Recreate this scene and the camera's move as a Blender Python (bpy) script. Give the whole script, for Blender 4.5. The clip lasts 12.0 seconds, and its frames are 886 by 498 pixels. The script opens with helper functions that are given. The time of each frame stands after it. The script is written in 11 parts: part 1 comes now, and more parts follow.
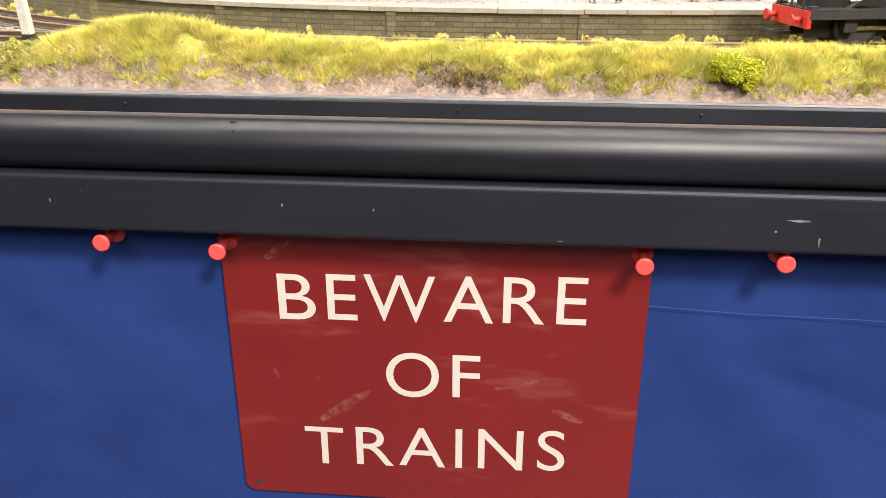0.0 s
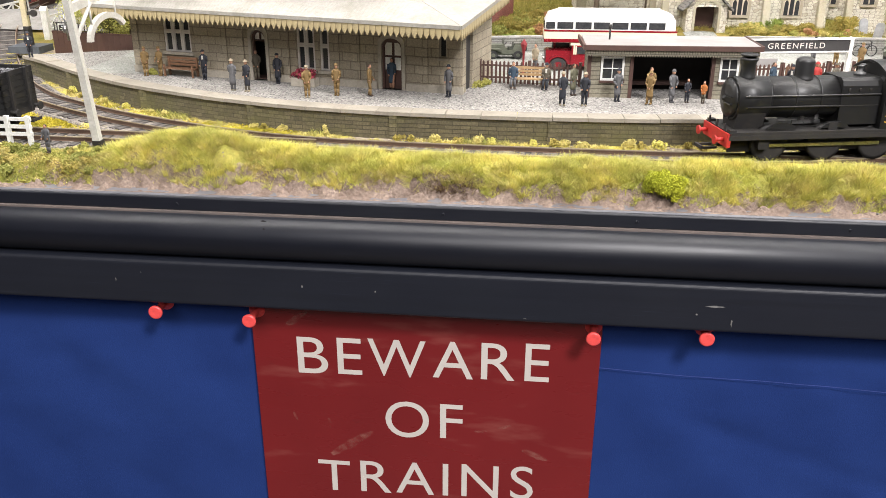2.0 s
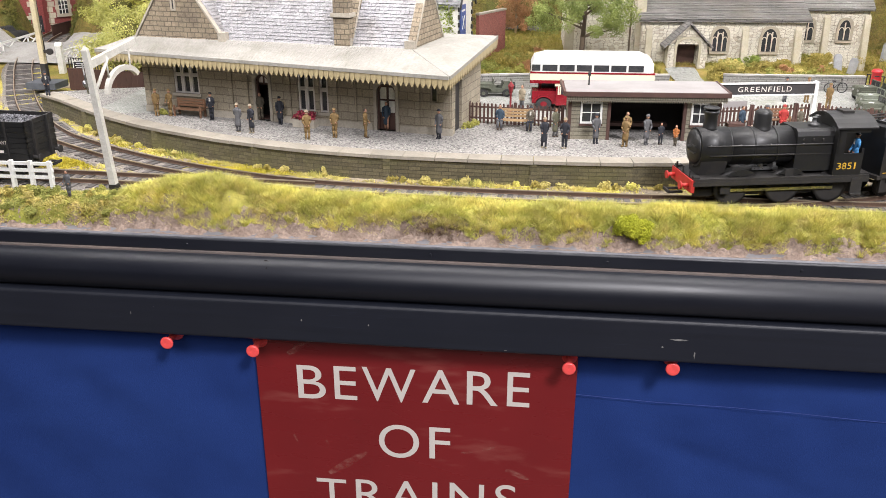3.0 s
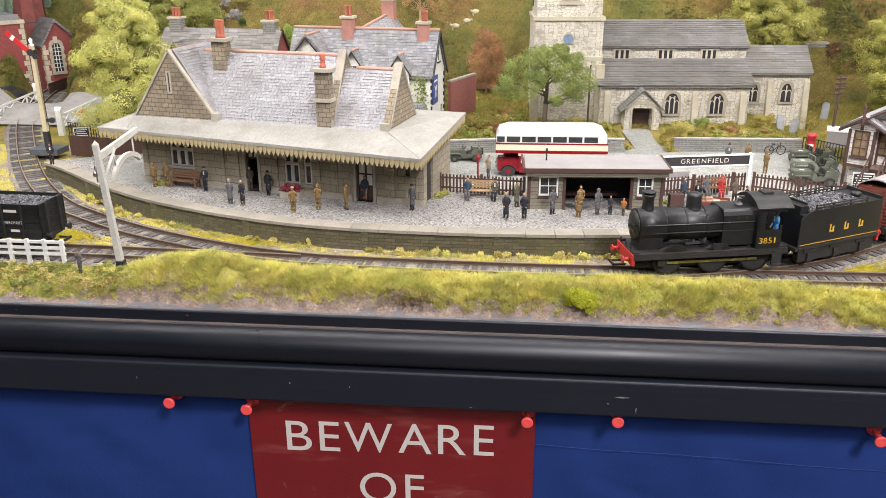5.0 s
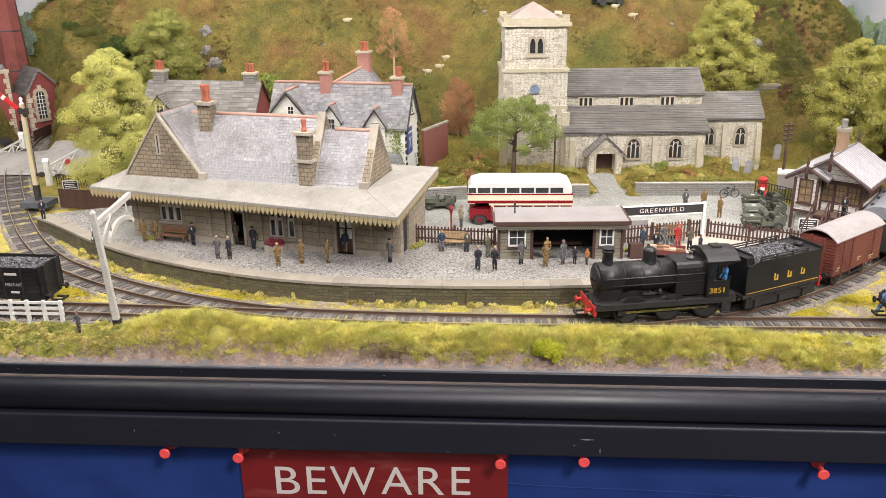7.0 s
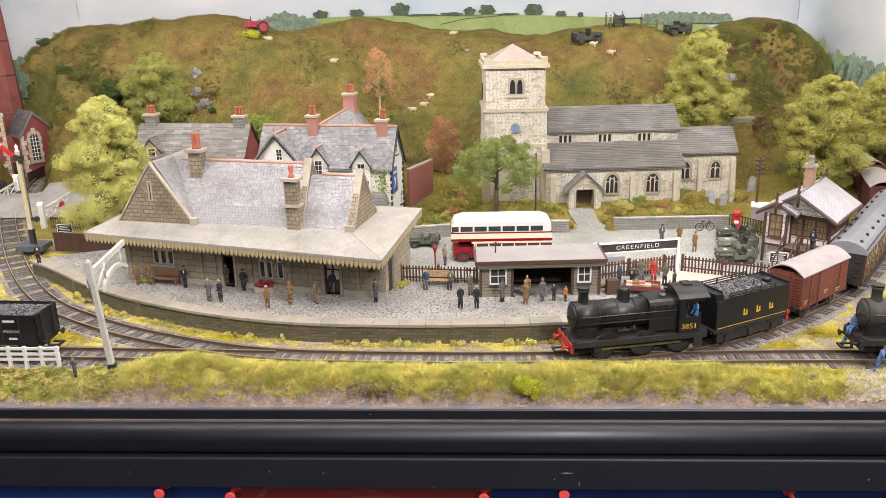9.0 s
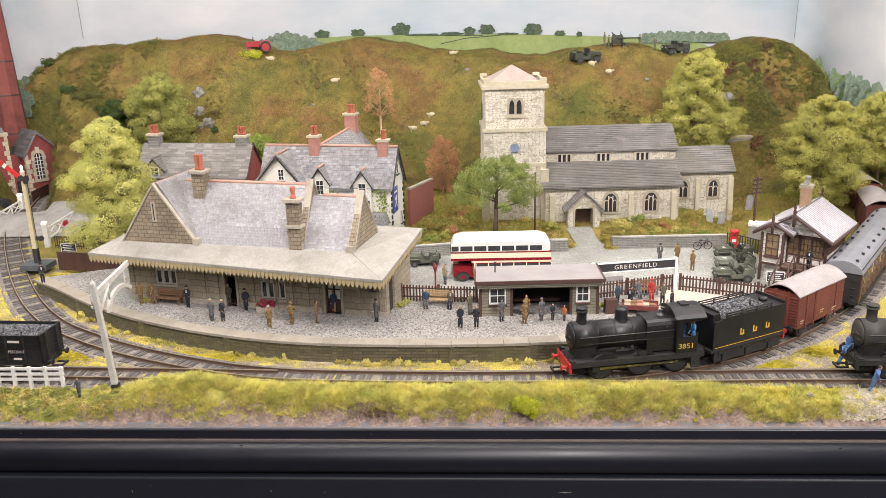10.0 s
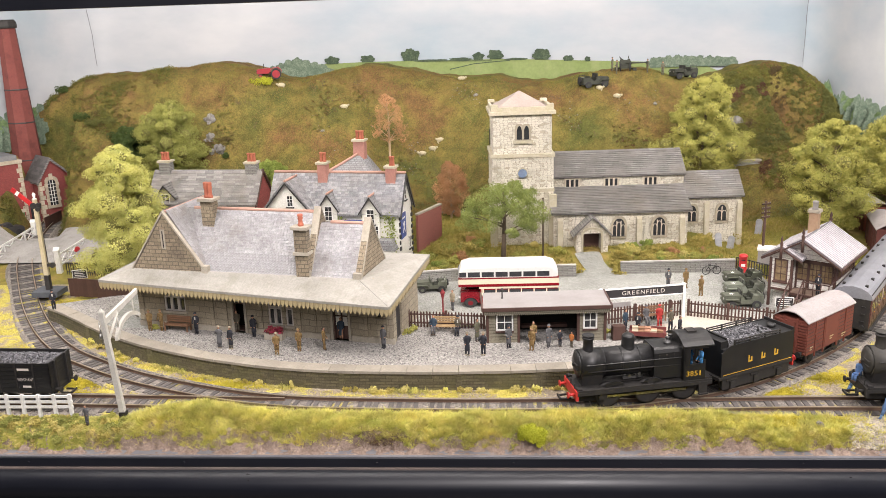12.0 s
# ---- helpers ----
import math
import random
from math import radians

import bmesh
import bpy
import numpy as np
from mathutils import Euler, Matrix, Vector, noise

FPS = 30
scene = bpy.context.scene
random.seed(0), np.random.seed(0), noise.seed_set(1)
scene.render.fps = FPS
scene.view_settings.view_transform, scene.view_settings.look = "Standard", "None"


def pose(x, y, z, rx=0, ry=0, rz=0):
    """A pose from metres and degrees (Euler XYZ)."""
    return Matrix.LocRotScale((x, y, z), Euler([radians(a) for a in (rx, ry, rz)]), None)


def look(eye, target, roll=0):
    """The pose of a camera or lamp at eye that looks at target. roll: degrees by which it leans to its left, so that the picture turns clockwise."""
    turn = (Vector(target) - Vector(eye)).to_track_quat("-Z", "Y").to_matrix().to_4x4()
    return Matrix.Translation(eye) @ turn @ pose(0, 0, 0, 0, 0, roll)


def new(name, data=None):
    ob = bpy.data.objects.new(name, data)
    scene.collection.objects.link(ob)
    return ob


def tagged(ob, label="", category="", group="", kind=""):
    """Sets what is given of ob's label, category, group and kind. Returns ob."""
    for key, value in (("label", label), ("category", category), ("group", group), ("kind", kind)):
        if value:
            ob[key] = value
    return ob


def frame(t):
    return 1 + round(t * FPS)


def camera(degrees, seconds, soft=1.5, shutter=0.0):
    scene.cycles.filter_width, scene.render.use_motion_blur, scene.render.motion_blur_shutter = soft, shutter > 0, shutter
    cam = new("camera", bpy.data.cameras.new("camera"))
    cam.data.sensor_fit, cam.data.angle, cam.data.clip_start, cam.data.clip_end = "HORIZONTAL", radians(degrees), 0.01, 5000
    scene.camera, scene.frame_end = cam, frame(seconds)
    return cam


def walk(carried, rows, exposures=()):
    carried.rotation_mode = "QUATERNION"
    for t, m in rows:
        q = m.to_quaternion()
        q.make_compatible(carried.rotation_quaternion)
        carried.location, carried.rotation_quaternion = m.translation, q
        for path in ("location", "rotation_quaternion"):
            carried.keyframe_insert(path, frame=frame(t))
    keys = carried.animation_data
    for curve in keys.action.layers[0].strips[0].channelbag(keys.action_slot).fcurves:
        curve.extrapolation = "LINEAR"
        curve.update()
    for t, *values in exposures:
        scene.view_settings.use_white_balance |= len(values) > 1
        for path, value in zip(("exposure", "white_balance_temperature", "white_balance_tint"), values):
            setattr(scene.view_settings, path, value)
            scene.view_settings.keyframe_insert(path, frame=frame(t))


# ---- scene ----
cam = camera(56.1, 12.0, 0.8)
METRES, EYE, TILT, LEAN, TURN = 0.32, 0.066, -22.5, 0.0, 5.2
ROWS = [
    (0.0, 0.0, 0.0, 0.0, 0.0, 0.0, 0.0),
    (0.5, 0.0077, -0.0695, 0.0302, 0.2, -0.06, -0.19),
    (1.0, 0.0137, -0.1326, 0.0631, 0.41, -0.09, -0.39),
    (1.5, 0.0279, -0.1974, 0.0903, 0.61, -0.09, -0.48),
    (2.0, 0.0403, -0.2723, 0.1225, 0.86, 0.08, -0.51),
    (2.5, 0.0565, -0.333, 0.1469, 1.05, 0.3, -0.49),
    (3.0, 0.0714, -0.3977, 0.1762, 1.13, 0.6, -0.5),
    (5.0, 0.1023, -0.6024, 0.2807, 0.08, 1.81, 0.16),
    (5.5, 0.1006, -0.6403, 0.3026, -0.4, 2.04, 0.54),
    (6.0, 0.102, -0.6746, 0.3245, -0.85, 2.32, 0.84),
    (6.5, 0.1019, -0.7088, 0.3422, -1.2, 2.62, 1.07),
    (7.0, 0.1052, -0.7452, 0.365, -1.47, 2.87, 1.27),
    (9.0, 0.13, -0.8306, 0.4051, -1.9, 4.43, 2.24),
    (9.5, 0.1336, -0.8427, 0.414, -1.92, 4.9, 2.28),
    (10.0, 0.1328, -0.8581, 0.4199, -1.82, 5.39, 2.29),
    (10.5, 0.1376, -0.8595, 0.4245, -1.61, 5.83, 2.32),
    (11.0, 0.1392, -0.8631, 0.4286, -1.38, 6.21, 2.35),
    (11.5, 0.1453, -0.8585, 0.4307, -1.11, 6.59, 2.39),
    (12.0, 0.1491, -0.8655, 0.4336, -0.94, 6.89, 2.37),
]
walk(cam, [(t, pose(0, 0, EYE, TILT, LEAN, TURN) @ pose(METRES * x, METRES * y, METRES * z, 90 + pitch, roll, yaw)) for t, x, y, z, yaw, pitch, roll in ROWS], exposures=[(0.0, 0.84, 7050, 13), (1.0, 0.62, 6900, 13), (2.0, 0.34, 6450, 13), (3.0, 0.2, 6300, 15), (5.0, 0.03, 6350, 15), (7.0, -0.06, 6600, 16), (9.0, -0.08, 6650, 17), (12.0, -0.05, 6650, 17)])

# ---- light: hall lamps over the viewer, a lamp strip behind the layout's pelmet, an added fill strip ----
world = bpy.data.worlds.new("hall_air")
scene.world = world
world.use_nodes = True
world.node_tree.nodes["Background"].inputs[0].default_value = (0.75, 0.85, 1.0, 1)
world.node_tree.nodes["Background"].inputs[1].default_value = 0.13


def lamp(name, eye, target, sx, sy, watts, color, spread=180):
    data = bpy.data.lights.new(name, "AREA")
    data.shape, data.size, data.size_y, data.energy, data.color = "RECTANGLE", sx, sy, watts, color
    data.spread = radians(spread)
    ob = new(name, data)
    ob.matrix_world = look(eye, target)
    return ob


lamp("pelmet_lamp", (0.04, 0.385, 0.43), (0.04, 0.80, 0.03), 1.6, 0.06, 8.2, (1.0, 0.965, 0.90))
# unseen fill strip, added to brighten the back; the layout has no roof
lamp("roof_lamp", (0.06, 0.74, 0.51), (0.06, 0.90, 0.05), 1.5, 0.08, 5.2, (1.0, 0.965, 0.90))
lamp("hall_lamp", (0.85, -0.95, 1.45), (0.0, 0.35, -0.1), 0.32, 0.32, 34.0, (1.0, 0.98, 0.96))
lamp("hall_lamp", (0.2, -2.5, 2.3), (0.0, 0.45, 0.0), 3.0, 1.6, 76.0, (1.0, 0.98, 0.96))

# ---- mesh tools: all lengths below are in millimetres ----
MM = 0.001


class M:
    """A mesh under construction."""

    def __init__(s):
        s.v, s.f, s.m, s.sm, s.T = [], [], [], [], Matrix.Identity(4)

    def at(s, x=0, y=0, z=0, rx=0, ry=0, rz=0):
        s.T = pose(x, y, z, rx, ry, rz)
        return s

    def add(s, vs, fs, mi=0, smooth=False):
        k = len(s.v)
        s.v += [s.T @ Vector(p) for p in vs]
        s.f += [[i + k for i in f] for f in fs]
        s.m += [mi] * len(fs)
        s.sm += [smooth] * len(fs)
        return s

    def box(s, x0, y0, z0, x1, y1, z1, mi=0):
        vs = [(x, y, z) for z in (z0, z1) for y in (y0, y1) for x in (x0, x1)]
        return s.add(vs, [(0, 2, 3, 1), (4, 5, 7, 6), (0, 1, 5, 4), (2, 6, 7, 3), (0, 4, 6, 2), (1, 3, 7, 5)], mi)

    def prism(s, pts, a, b, axis="y", mi=0, smooth=False):
        n = len(pts)
        put = {"y": lambda p, d: (p[0], d, p[1]), "x": lambda p, d: (d, p[0], p[1]), "z": lambda p, d: (p[0], p[1], d)}[axis]
        vs = [put(p, a) for p in pts] + [put(p, b) for p in pts]
        s.add(vs, [(i, (i + 1) % n, n + (i + 1) % n, n + i) for i in range(n)], mi, smooth)
        return s.add(vs, [tuple(range(n))[::-1], tuple(range(n, 2 * n))], mi)

    def cyl(s, p, q, r, r2=None, n=10, mi=0, smooth=True, caps=True):
        p, q = Vector(p), Vector(q)
        r2 = r if r2 is None else r2
        w = (q - p).normalized()
        a = w.orthogonal().normalized()
        b = w.cross(a)
        ring = [(math.cos(2 * math.pi * i / n), math.sin(2 * math.pi * i / n)) for i in range(n)]
        vs = [p + r * (c * a + d * b) for c, d in ring] + [q + r2 * (c * a + d * b) for c, d in ring]
        s.add(vs, [(i, (i + 1) % n, n + (i + 1) % n, n + i) for i in range(n)], mi, smooth)
        if caps:
            s.add(vs, [tuple(range(n))[::-1], tuple(range(n, 2 * n))], mi)
        return s

    def lathe(s, prof, c=(0, 0, 0), n=12, mi=0, smooth=True, sx=1, sy=1):
        vs = [(c[0] + sx * r * math.cos(2 * math.pi * i / n), c[1] + sy * r * math.sin(2 * math.pi * i / n), c[2] + z) for r, z in prof for i in range(n)]
        fs = [(j * n + i, j * n + (i + 1) % n, (j + 1) * n + (i + 1) % n, (j + 1) * n + i) for j in range(len(prof) - 1) for i in range(n)]
        s.add(vs, fs, mi, smooth)
        return s.add(vs, [tuple(range(n))[::-1], tuple(range(len(vs) - n, len(vs)))], mi)

    def ball(s, c, rx, ry=None, rz=None, n=8, mi=0):
        ry, rz = ry or rx, rz or rx
        k = max(4, n // 2 + 1)
        prof = [(math.sin(math.pi * (j + 0.12) / (k + 0.24)), -rz * math.cos(math.pi * (j + 0.12) / (k + 0.24))) for j in range(k + 1)]
        return s.lathe(prof, c, n, mi, True, rx, ry)

    def sweep(s, path, prof, mi=0, smooth=False, closed=True):
        """A profile of (side, up) pushed along a level path of points."""
        k, vs = len(prof), []
        for i, p in enumerate(path):
            a, b = Vector(path[max(i - 1, 0)]), Vector(path[min(i + 1, len(path) - 1)])
            d = (b - a)
            d.z = 0
            d.normalize()
            side = Vector((-d.y, d.x, 0))
            vs += [Vector(p) + side * u + Vector((0, 0, w)) for u, w in prof]
        m = k if closed else k - 1
        fs = [(i * k + j, i * k + (j + 1) % k, (i + 1) * k + (j + 1) % k, (i + 1) * k + j) for i in range(len(path) - 1) for j in range(m)]
        s.add(vs, fs, mi, smooth)
        if closed:
            s.add(vs, [tuple(range(k))[::-1], tuple(range(len(vs) - k, len(vs)))], mi)
        return s

    def mesh(s, name, mats, fix=True):
        me = bpy.data.meshes.new(name)
        me.from_pydata([tuple(p * MM) for p in s.v], [], s.f)
        for m in mats:
            me.materials.append(m)
        me.polygons.foreach_set("material_index", s.m)
        me.polygons.foreach_set("use_smooth", s.sm)
        if fix:
            bm = bmesh.new()
            bm.from_mesh(me)
            bmesh.ops.remove_doubles(bm, verts=bm.verts, dist=1e-6)
            bmesh.ops.recalc_face_normals(bm, faces=bm.faces)
            bm.to_mesh(me)
            bm.free()
        face_uv(me)
        return me


def face_uv(me):
    """Lengths across and up each face, in metres, for coursed materials."""
    n = len(me.loops)
    co = np.empty(len(me.vertices) * 3)
    me.vertices.foreach_get("co", co)
    vi = np.empty(n, dtype=np.int32)
    me.loops.foreach_get("vertex_index", vi)
    nor = np.empty(len(me.polygons) * 3)
    me.polygons.foreach_get("normal", nor)
    tot = np.empty(len(me.polygons), dtype=np.int32)
    me.polygons.foreach_get("loop_total", tot)
    nor = np.repeat(nor.reshape(-1, 3), tot, axis=0)
    p = co.reshape(-1, 3)[vi]
    t = np.stack([-nor[:, 1], nor[:, 0], 0 * nor[:, 0]], 1)
    ln = np.linalg.norm(t, axis=1)
    flat = ln < 0.05
    t[flat] = (1, 0, 0)
    t /= np.maximum(np.linalg.norm(t, axis=1), 1e-6)[:, None]
    b = np.cross(nor, t)
    uv = np.stack([(p * t).sum(1), (p * b).sum(1)], 1)
    me.uv_layers.new(name="lengths").data.foreach_set("uv", uv.ravel())


def thing(name, x=0, y=0, z=0, rz=0, label="", category="", group="", kind="", rx=0, ry=0):
    ob = new(name)
    ob.empty_display_size = 0.01
    ob.matrix_world = pose(x * MM, y * MM, z * MM, rx, ry, rz)
    return tagged(ob, label, category, group, kind)


def part(name, m, mats, parent=None, label="", fix=True, at=None):
    mats = mats if isinstance(mats, (list, tuple)) else [mats]
    me = m if isinstance(m, bpy.types.Mesh) else m.mesh(name, mats, fix)
    ob = new(name, me)
    if parent is not None:
        ob.parent = parent
    if at is not None:
        ob.matrix_basis = pose(at[0] * MM, at[1] * MM, at[2] * MM, *at[3:])
    if label:
        ob["label"] = label
    return ob


def solo(name, m, mats, label, category, kind="", group="", x=0, y=0, z=0, rz=0, fix=True):
    """A thing of one mesh."""
    ob = part(name, m, mats, None, "", fix, (x, y, z, 0, 0, rz))
    return tagged(ob, label, category, group, kind)


def rough_edge(ob, width=0.3, segments=2):
    b = ob.modifiers.new("worn_edge", "BEVEL")
    b.width, b.segments, b.limit_method = width * MM, segments, "ANGLE"
    return ob


GLYPHS = {}


def glyph(ch):
    """One letter of the built-in font as flat triangles in a unit box."""
    if ch not in GLYPHS:
        cu = bpy.data.curves.new("glyph", "FONT")
        cu.body, cu.resolution_u = ch, 6
        ob = new("glyph", cu)
        bpy.context.view_layer.update()
        me = ob.to_mesh()
        vs = [tuple(v.co) for v in me.vertices]
        fs = [tuple(p.vertices) for p in me.polygons]
        ob.to_mesh_clear()
        bpy.data.objects.remove(ob)
        bpy.data.curves.remove(cu)
        x0, x1 = min(v[0] for v in vs), max(v[0] for v in vs)
        y0, y1 = min(v[1] for v in vs), max(v[1] for v in vs)
        GLYPHS[ch] = ([((v[0] - x0) / (x1 - x0), (v[1] - y0) / (y1 - y0)) for v in vs], fs, (x1 - x0) / (y1 - y0))
    return GLYPHS[ch]


def letter(m, ch, x0, x1, z0, z1, y, mi=0):
    """A letter on an upright face that looks towards -y."""
    vs, fs, _ = glyph(ch)
    return m.add([(x0 + (x1 - x0) * a, y, z0 + (z1 - z0) * b) for a, b in vs], fs, mi)


def word(m, text, x0, x1, z0, z1, y, gap=0.25, mi=0):
    h = z1 - z0
    widths = [h * (glyph(c)[2] if c != " " else 0.5) for c in text]
    total = sum(widths) + gap * h * (len(text) - 1)
    k, x = (x1 - x0) / total, x0
    for c, w in zip(text, widths):
        if c != " ":
            letter(m, c, x, x + w * k, z0, z1, y, mi)
        x += (w + gap * h) * k
    return m


def smooth01(a, b, x):
    t = min(1.0, max(0.0, (x - a) / (b - a)))
    return t * t * (3 - 2 * t)


def wob(x, y, size, seed=0.0):
    return noise.noise(Vector((x / size, y / size, seed)))


def spline(pts, step=6.0):
    """Points a step apart on a smooth line through pts."""
    out = []
    P = [Vector(p) for p in pts]
    P = [2 * P[0] - P[1]] + P + [2 * P[-1] - P[-2]]
    for i in range(1, len(P) - 2):
        n = max(2, int((P[i + 1] - P[i]).length / step))
        for j in range(n):
            t = j / n
            a, b, c, d = P[i - 1:i + 3]
            out.append(0.5 * ((2 * b) + (c - a) * t + (2 * a - 5 * b + 4 * c - d) * t * t + (3 * b - a - 3 * c + d) * t ** 3))
    return out + [P[-2]]


# ---- materials ----
def node_mat(name):
    mat = bpy.data.materials.new(name)
    mat.use_nodes = True
    nt = mat.node_tree
    return mat, nt, nt.nodes["Principled BSDF"]


def rgb(c):
    return (c[0], c[1], c[2], 1)


def tex(nt, kind, scale_mm, coord, detail=3.0, rough=0.6):
    n = nt.nodes.new("ShaderNodeTexNoise" if kind == "noise" else "ShaderNodeTexVoronoi")
    n.inputs["Scale"].default_value = 1000.0 / scale_mm
    if kind == "noise":
        n.inputs["Detail"].default_value, n.inputs["Roughness"].default_value = detail, rough
    nt.links.new(coord, n.inputs["Vector"])
    return n


def ramp(nt, fac, stops):
    r = nt.nodes.new("ShaderNodeValToRGB")
    r.color_ramp.elements[0].position, r.color_ramp.elements[0].color = stops[0][0], rgb(stops[0][1])
    r.color_ramp.elements[1].position, r.color_ramp.elements[1].color = stops[-1][0], rgb(stops[-1][1])
    for p, c in stops[1:-1]:
        e = r.color_ramp.elements.new(p)
        e.color = rgb(c)
    nt.links.new(fac, r.inputs[0])
    return r.outputs[0]


def mix(nt, fac, a, b, mode="MIX"):
    n = nt.nodes.new("ShaderNodeMix")
    n.data_type, n.blend_type = "RGBA", mode
    for sock, val in ((n.inputs[0], fac), (n.inputs[6], a), (n.inputs[7], b)):
        if isinstance(val, (int, float)):
            sock.default_value = val
        elif isinstance(val, tuple):
            sock.default_value = rgb(val)
        else:
            nt.links.new(val, sock)
    return n.outputs[2]


def bumped(nt, bsdf, height, dist_mm, strength=1.0):
    b = nt.nodes.new("ShaderNodeBump")
    b.inputs["Distance"].default_value, b.inputs["Strength"].default_value = dist_mm * MM, strength
    nt.links.new(height, b.inputs["Height"])
    nt.links.new(b.outputs[0], bsdf.inputs["Normal"])


def surf(name, c, c2=None, big=30.0, fine=2.0, rough=0.7, bump=0.15, metal=0.0, dirt=None, dirt_amt=0.5, each=0.0, grain=0.11):
    """Mottled paint, earth, wood or metal: a broad and a fine variation, some dirt and a fine relief."""
    mat, nt, bsdf = node_mat(name)
    co = nt.nodes.new("ShaderNodeTexCoord").outputs["Object"]
    c2 = c2 or tuple(v * 0.72 for v in c)
    n1, n2 = tex(nt, "noise", big, co, 4), tex(nt, "noise", fine, co, 3)
    f1 = ramp(nt, n1.outputs[0], [(0.35, (0, 0, 0)), (0.65, (1, 1, 1))])
    col = mix(nt, f1, c, c2)
    f2 = ramp(nt, n2.outputs[0], [(0.3, (1 - grain,) * 3), (0.7, (1 + grain,) * 3)])
    col = mix(nt, 1.0, col, f2, "MULTIPLY")
    if dirt:
        n3 = tex(nt, "noise", big * 0.45, co, 6, 0.7)
        f3 = ramp(nt, n3.outputs[0], [(0.5, (0, 0, 0)), (0.72, (dirt_amt,) * 3)])
        col = mix(nt, f3, col, dirt)
    if each:
        info = nt.nodes.new("ShaderNodeObjectInfo")
        col = mix(nt, 1.0, col, ramp(nt, info.outputs["Random"], [(0.0, (1 - each,) * 3), (1.0, (1 + each,) * 3)]), "MULTIPLY")
    nt.links.new(col, bsdf.inputs["Base Color"])
    bsdf.inputs["Metallic"].default_value = metal
    r = ramp(nt, n2.outputs[0], [(0.2, (max(0.05, rough - 0.06),) * 3), (0.8, (min(1, rough + 0.06),) * 3)])
    nt.links.new(r, bsdf.inputs["Roughness"])
    if bump:
        bumped(nt, bsdf, n2.outputs[0], bump)
    return mat


def coursed(name, c1, c2, mortar, w, h, gap, rough=0.85, bump=0.35, dirt=(0.1, 0.09, 0.07), dirt_amt=0.5, offset=0.5, big=40.0):
    """Blocks, bricks or slates in courses, each with its own tone."""
    mat, nt, bsdf = node_mat(name)
    tc = nt.nodes.new("ShaderNodeTexCoord")
    uv, co = tc.outputs["UV"], tc.outputs["Object"]
    wobble = tex(nt, "noise", w * 0.7, co, 2)
    bend = nt.nodes.new("ShaderNodeVectorMath")
    bend.operation = "MULTIPLY_ADD"
    bend.inputs[1].default_value = (gap * 1.2 * MM,) * 3
    nt.links.new(wobble.outputs[1], bend.inputs[0])
    nt.links.new(uv, bend.inputs[2])
    br = nt.nodes.new("ShaderNodeTexBrick")
    br.inputs["Scale"].default_value = 1.0
    br.inputs["Brick Width"].default_value, br.inputs["Row Height"].default_value = w * MM, h * MM
    br.inputs["Mortar Size"].default_value, br.inputs["Mortar Smooth"].default_value = gap * MM, 0.3
    br.offset = offset
    br.inputs["Color1"].default_value, br.inputs["Color2"].default_value, br.inputs["Mortar"].default_value = rgb(c1), rgb(c2), rgb(mortar)
    nt.links.new(bend.outputs[0], br.inputs["Vector"])
    n1, n2 = tex(nt, "noise", big, co, 5, 0.65), tex(nt, "noise", 1.2, co, 3)
    col = mix(nt, 1.0, br.outputs[0], ramp(nt, n2.outputs[0], [(0.3, (0.75,) * 3), (0.7, (1.2,) * 3)]), "MULTIPLY")
    col = mix(nt, ramp(nt, n1.outputs[0], [(0.45, (0, 0, 0)), (0.72, (dirt_amt,) * 3)]), col, dirt)
    nt.links.new(col, bsdf.inputs["Base Color"])
    bsdf.inputs["Roughness"].default_value = rough
    inv = nt.nodes.new("ShaderNodeMath")
    inv.operation = "MULTIPLY_ADD"
    inv.inputs[1].default_value, inv.inputs[2].default_value = -1.0, 1.0
    nt.links.new(br.outputs["Fac"], inv.inputs[0])
    h2 = mix(nt, 0.25, inv.outputs[0], n2.outputs[0])
    bumped(nt, bsdf, h2, bump)
    return mat


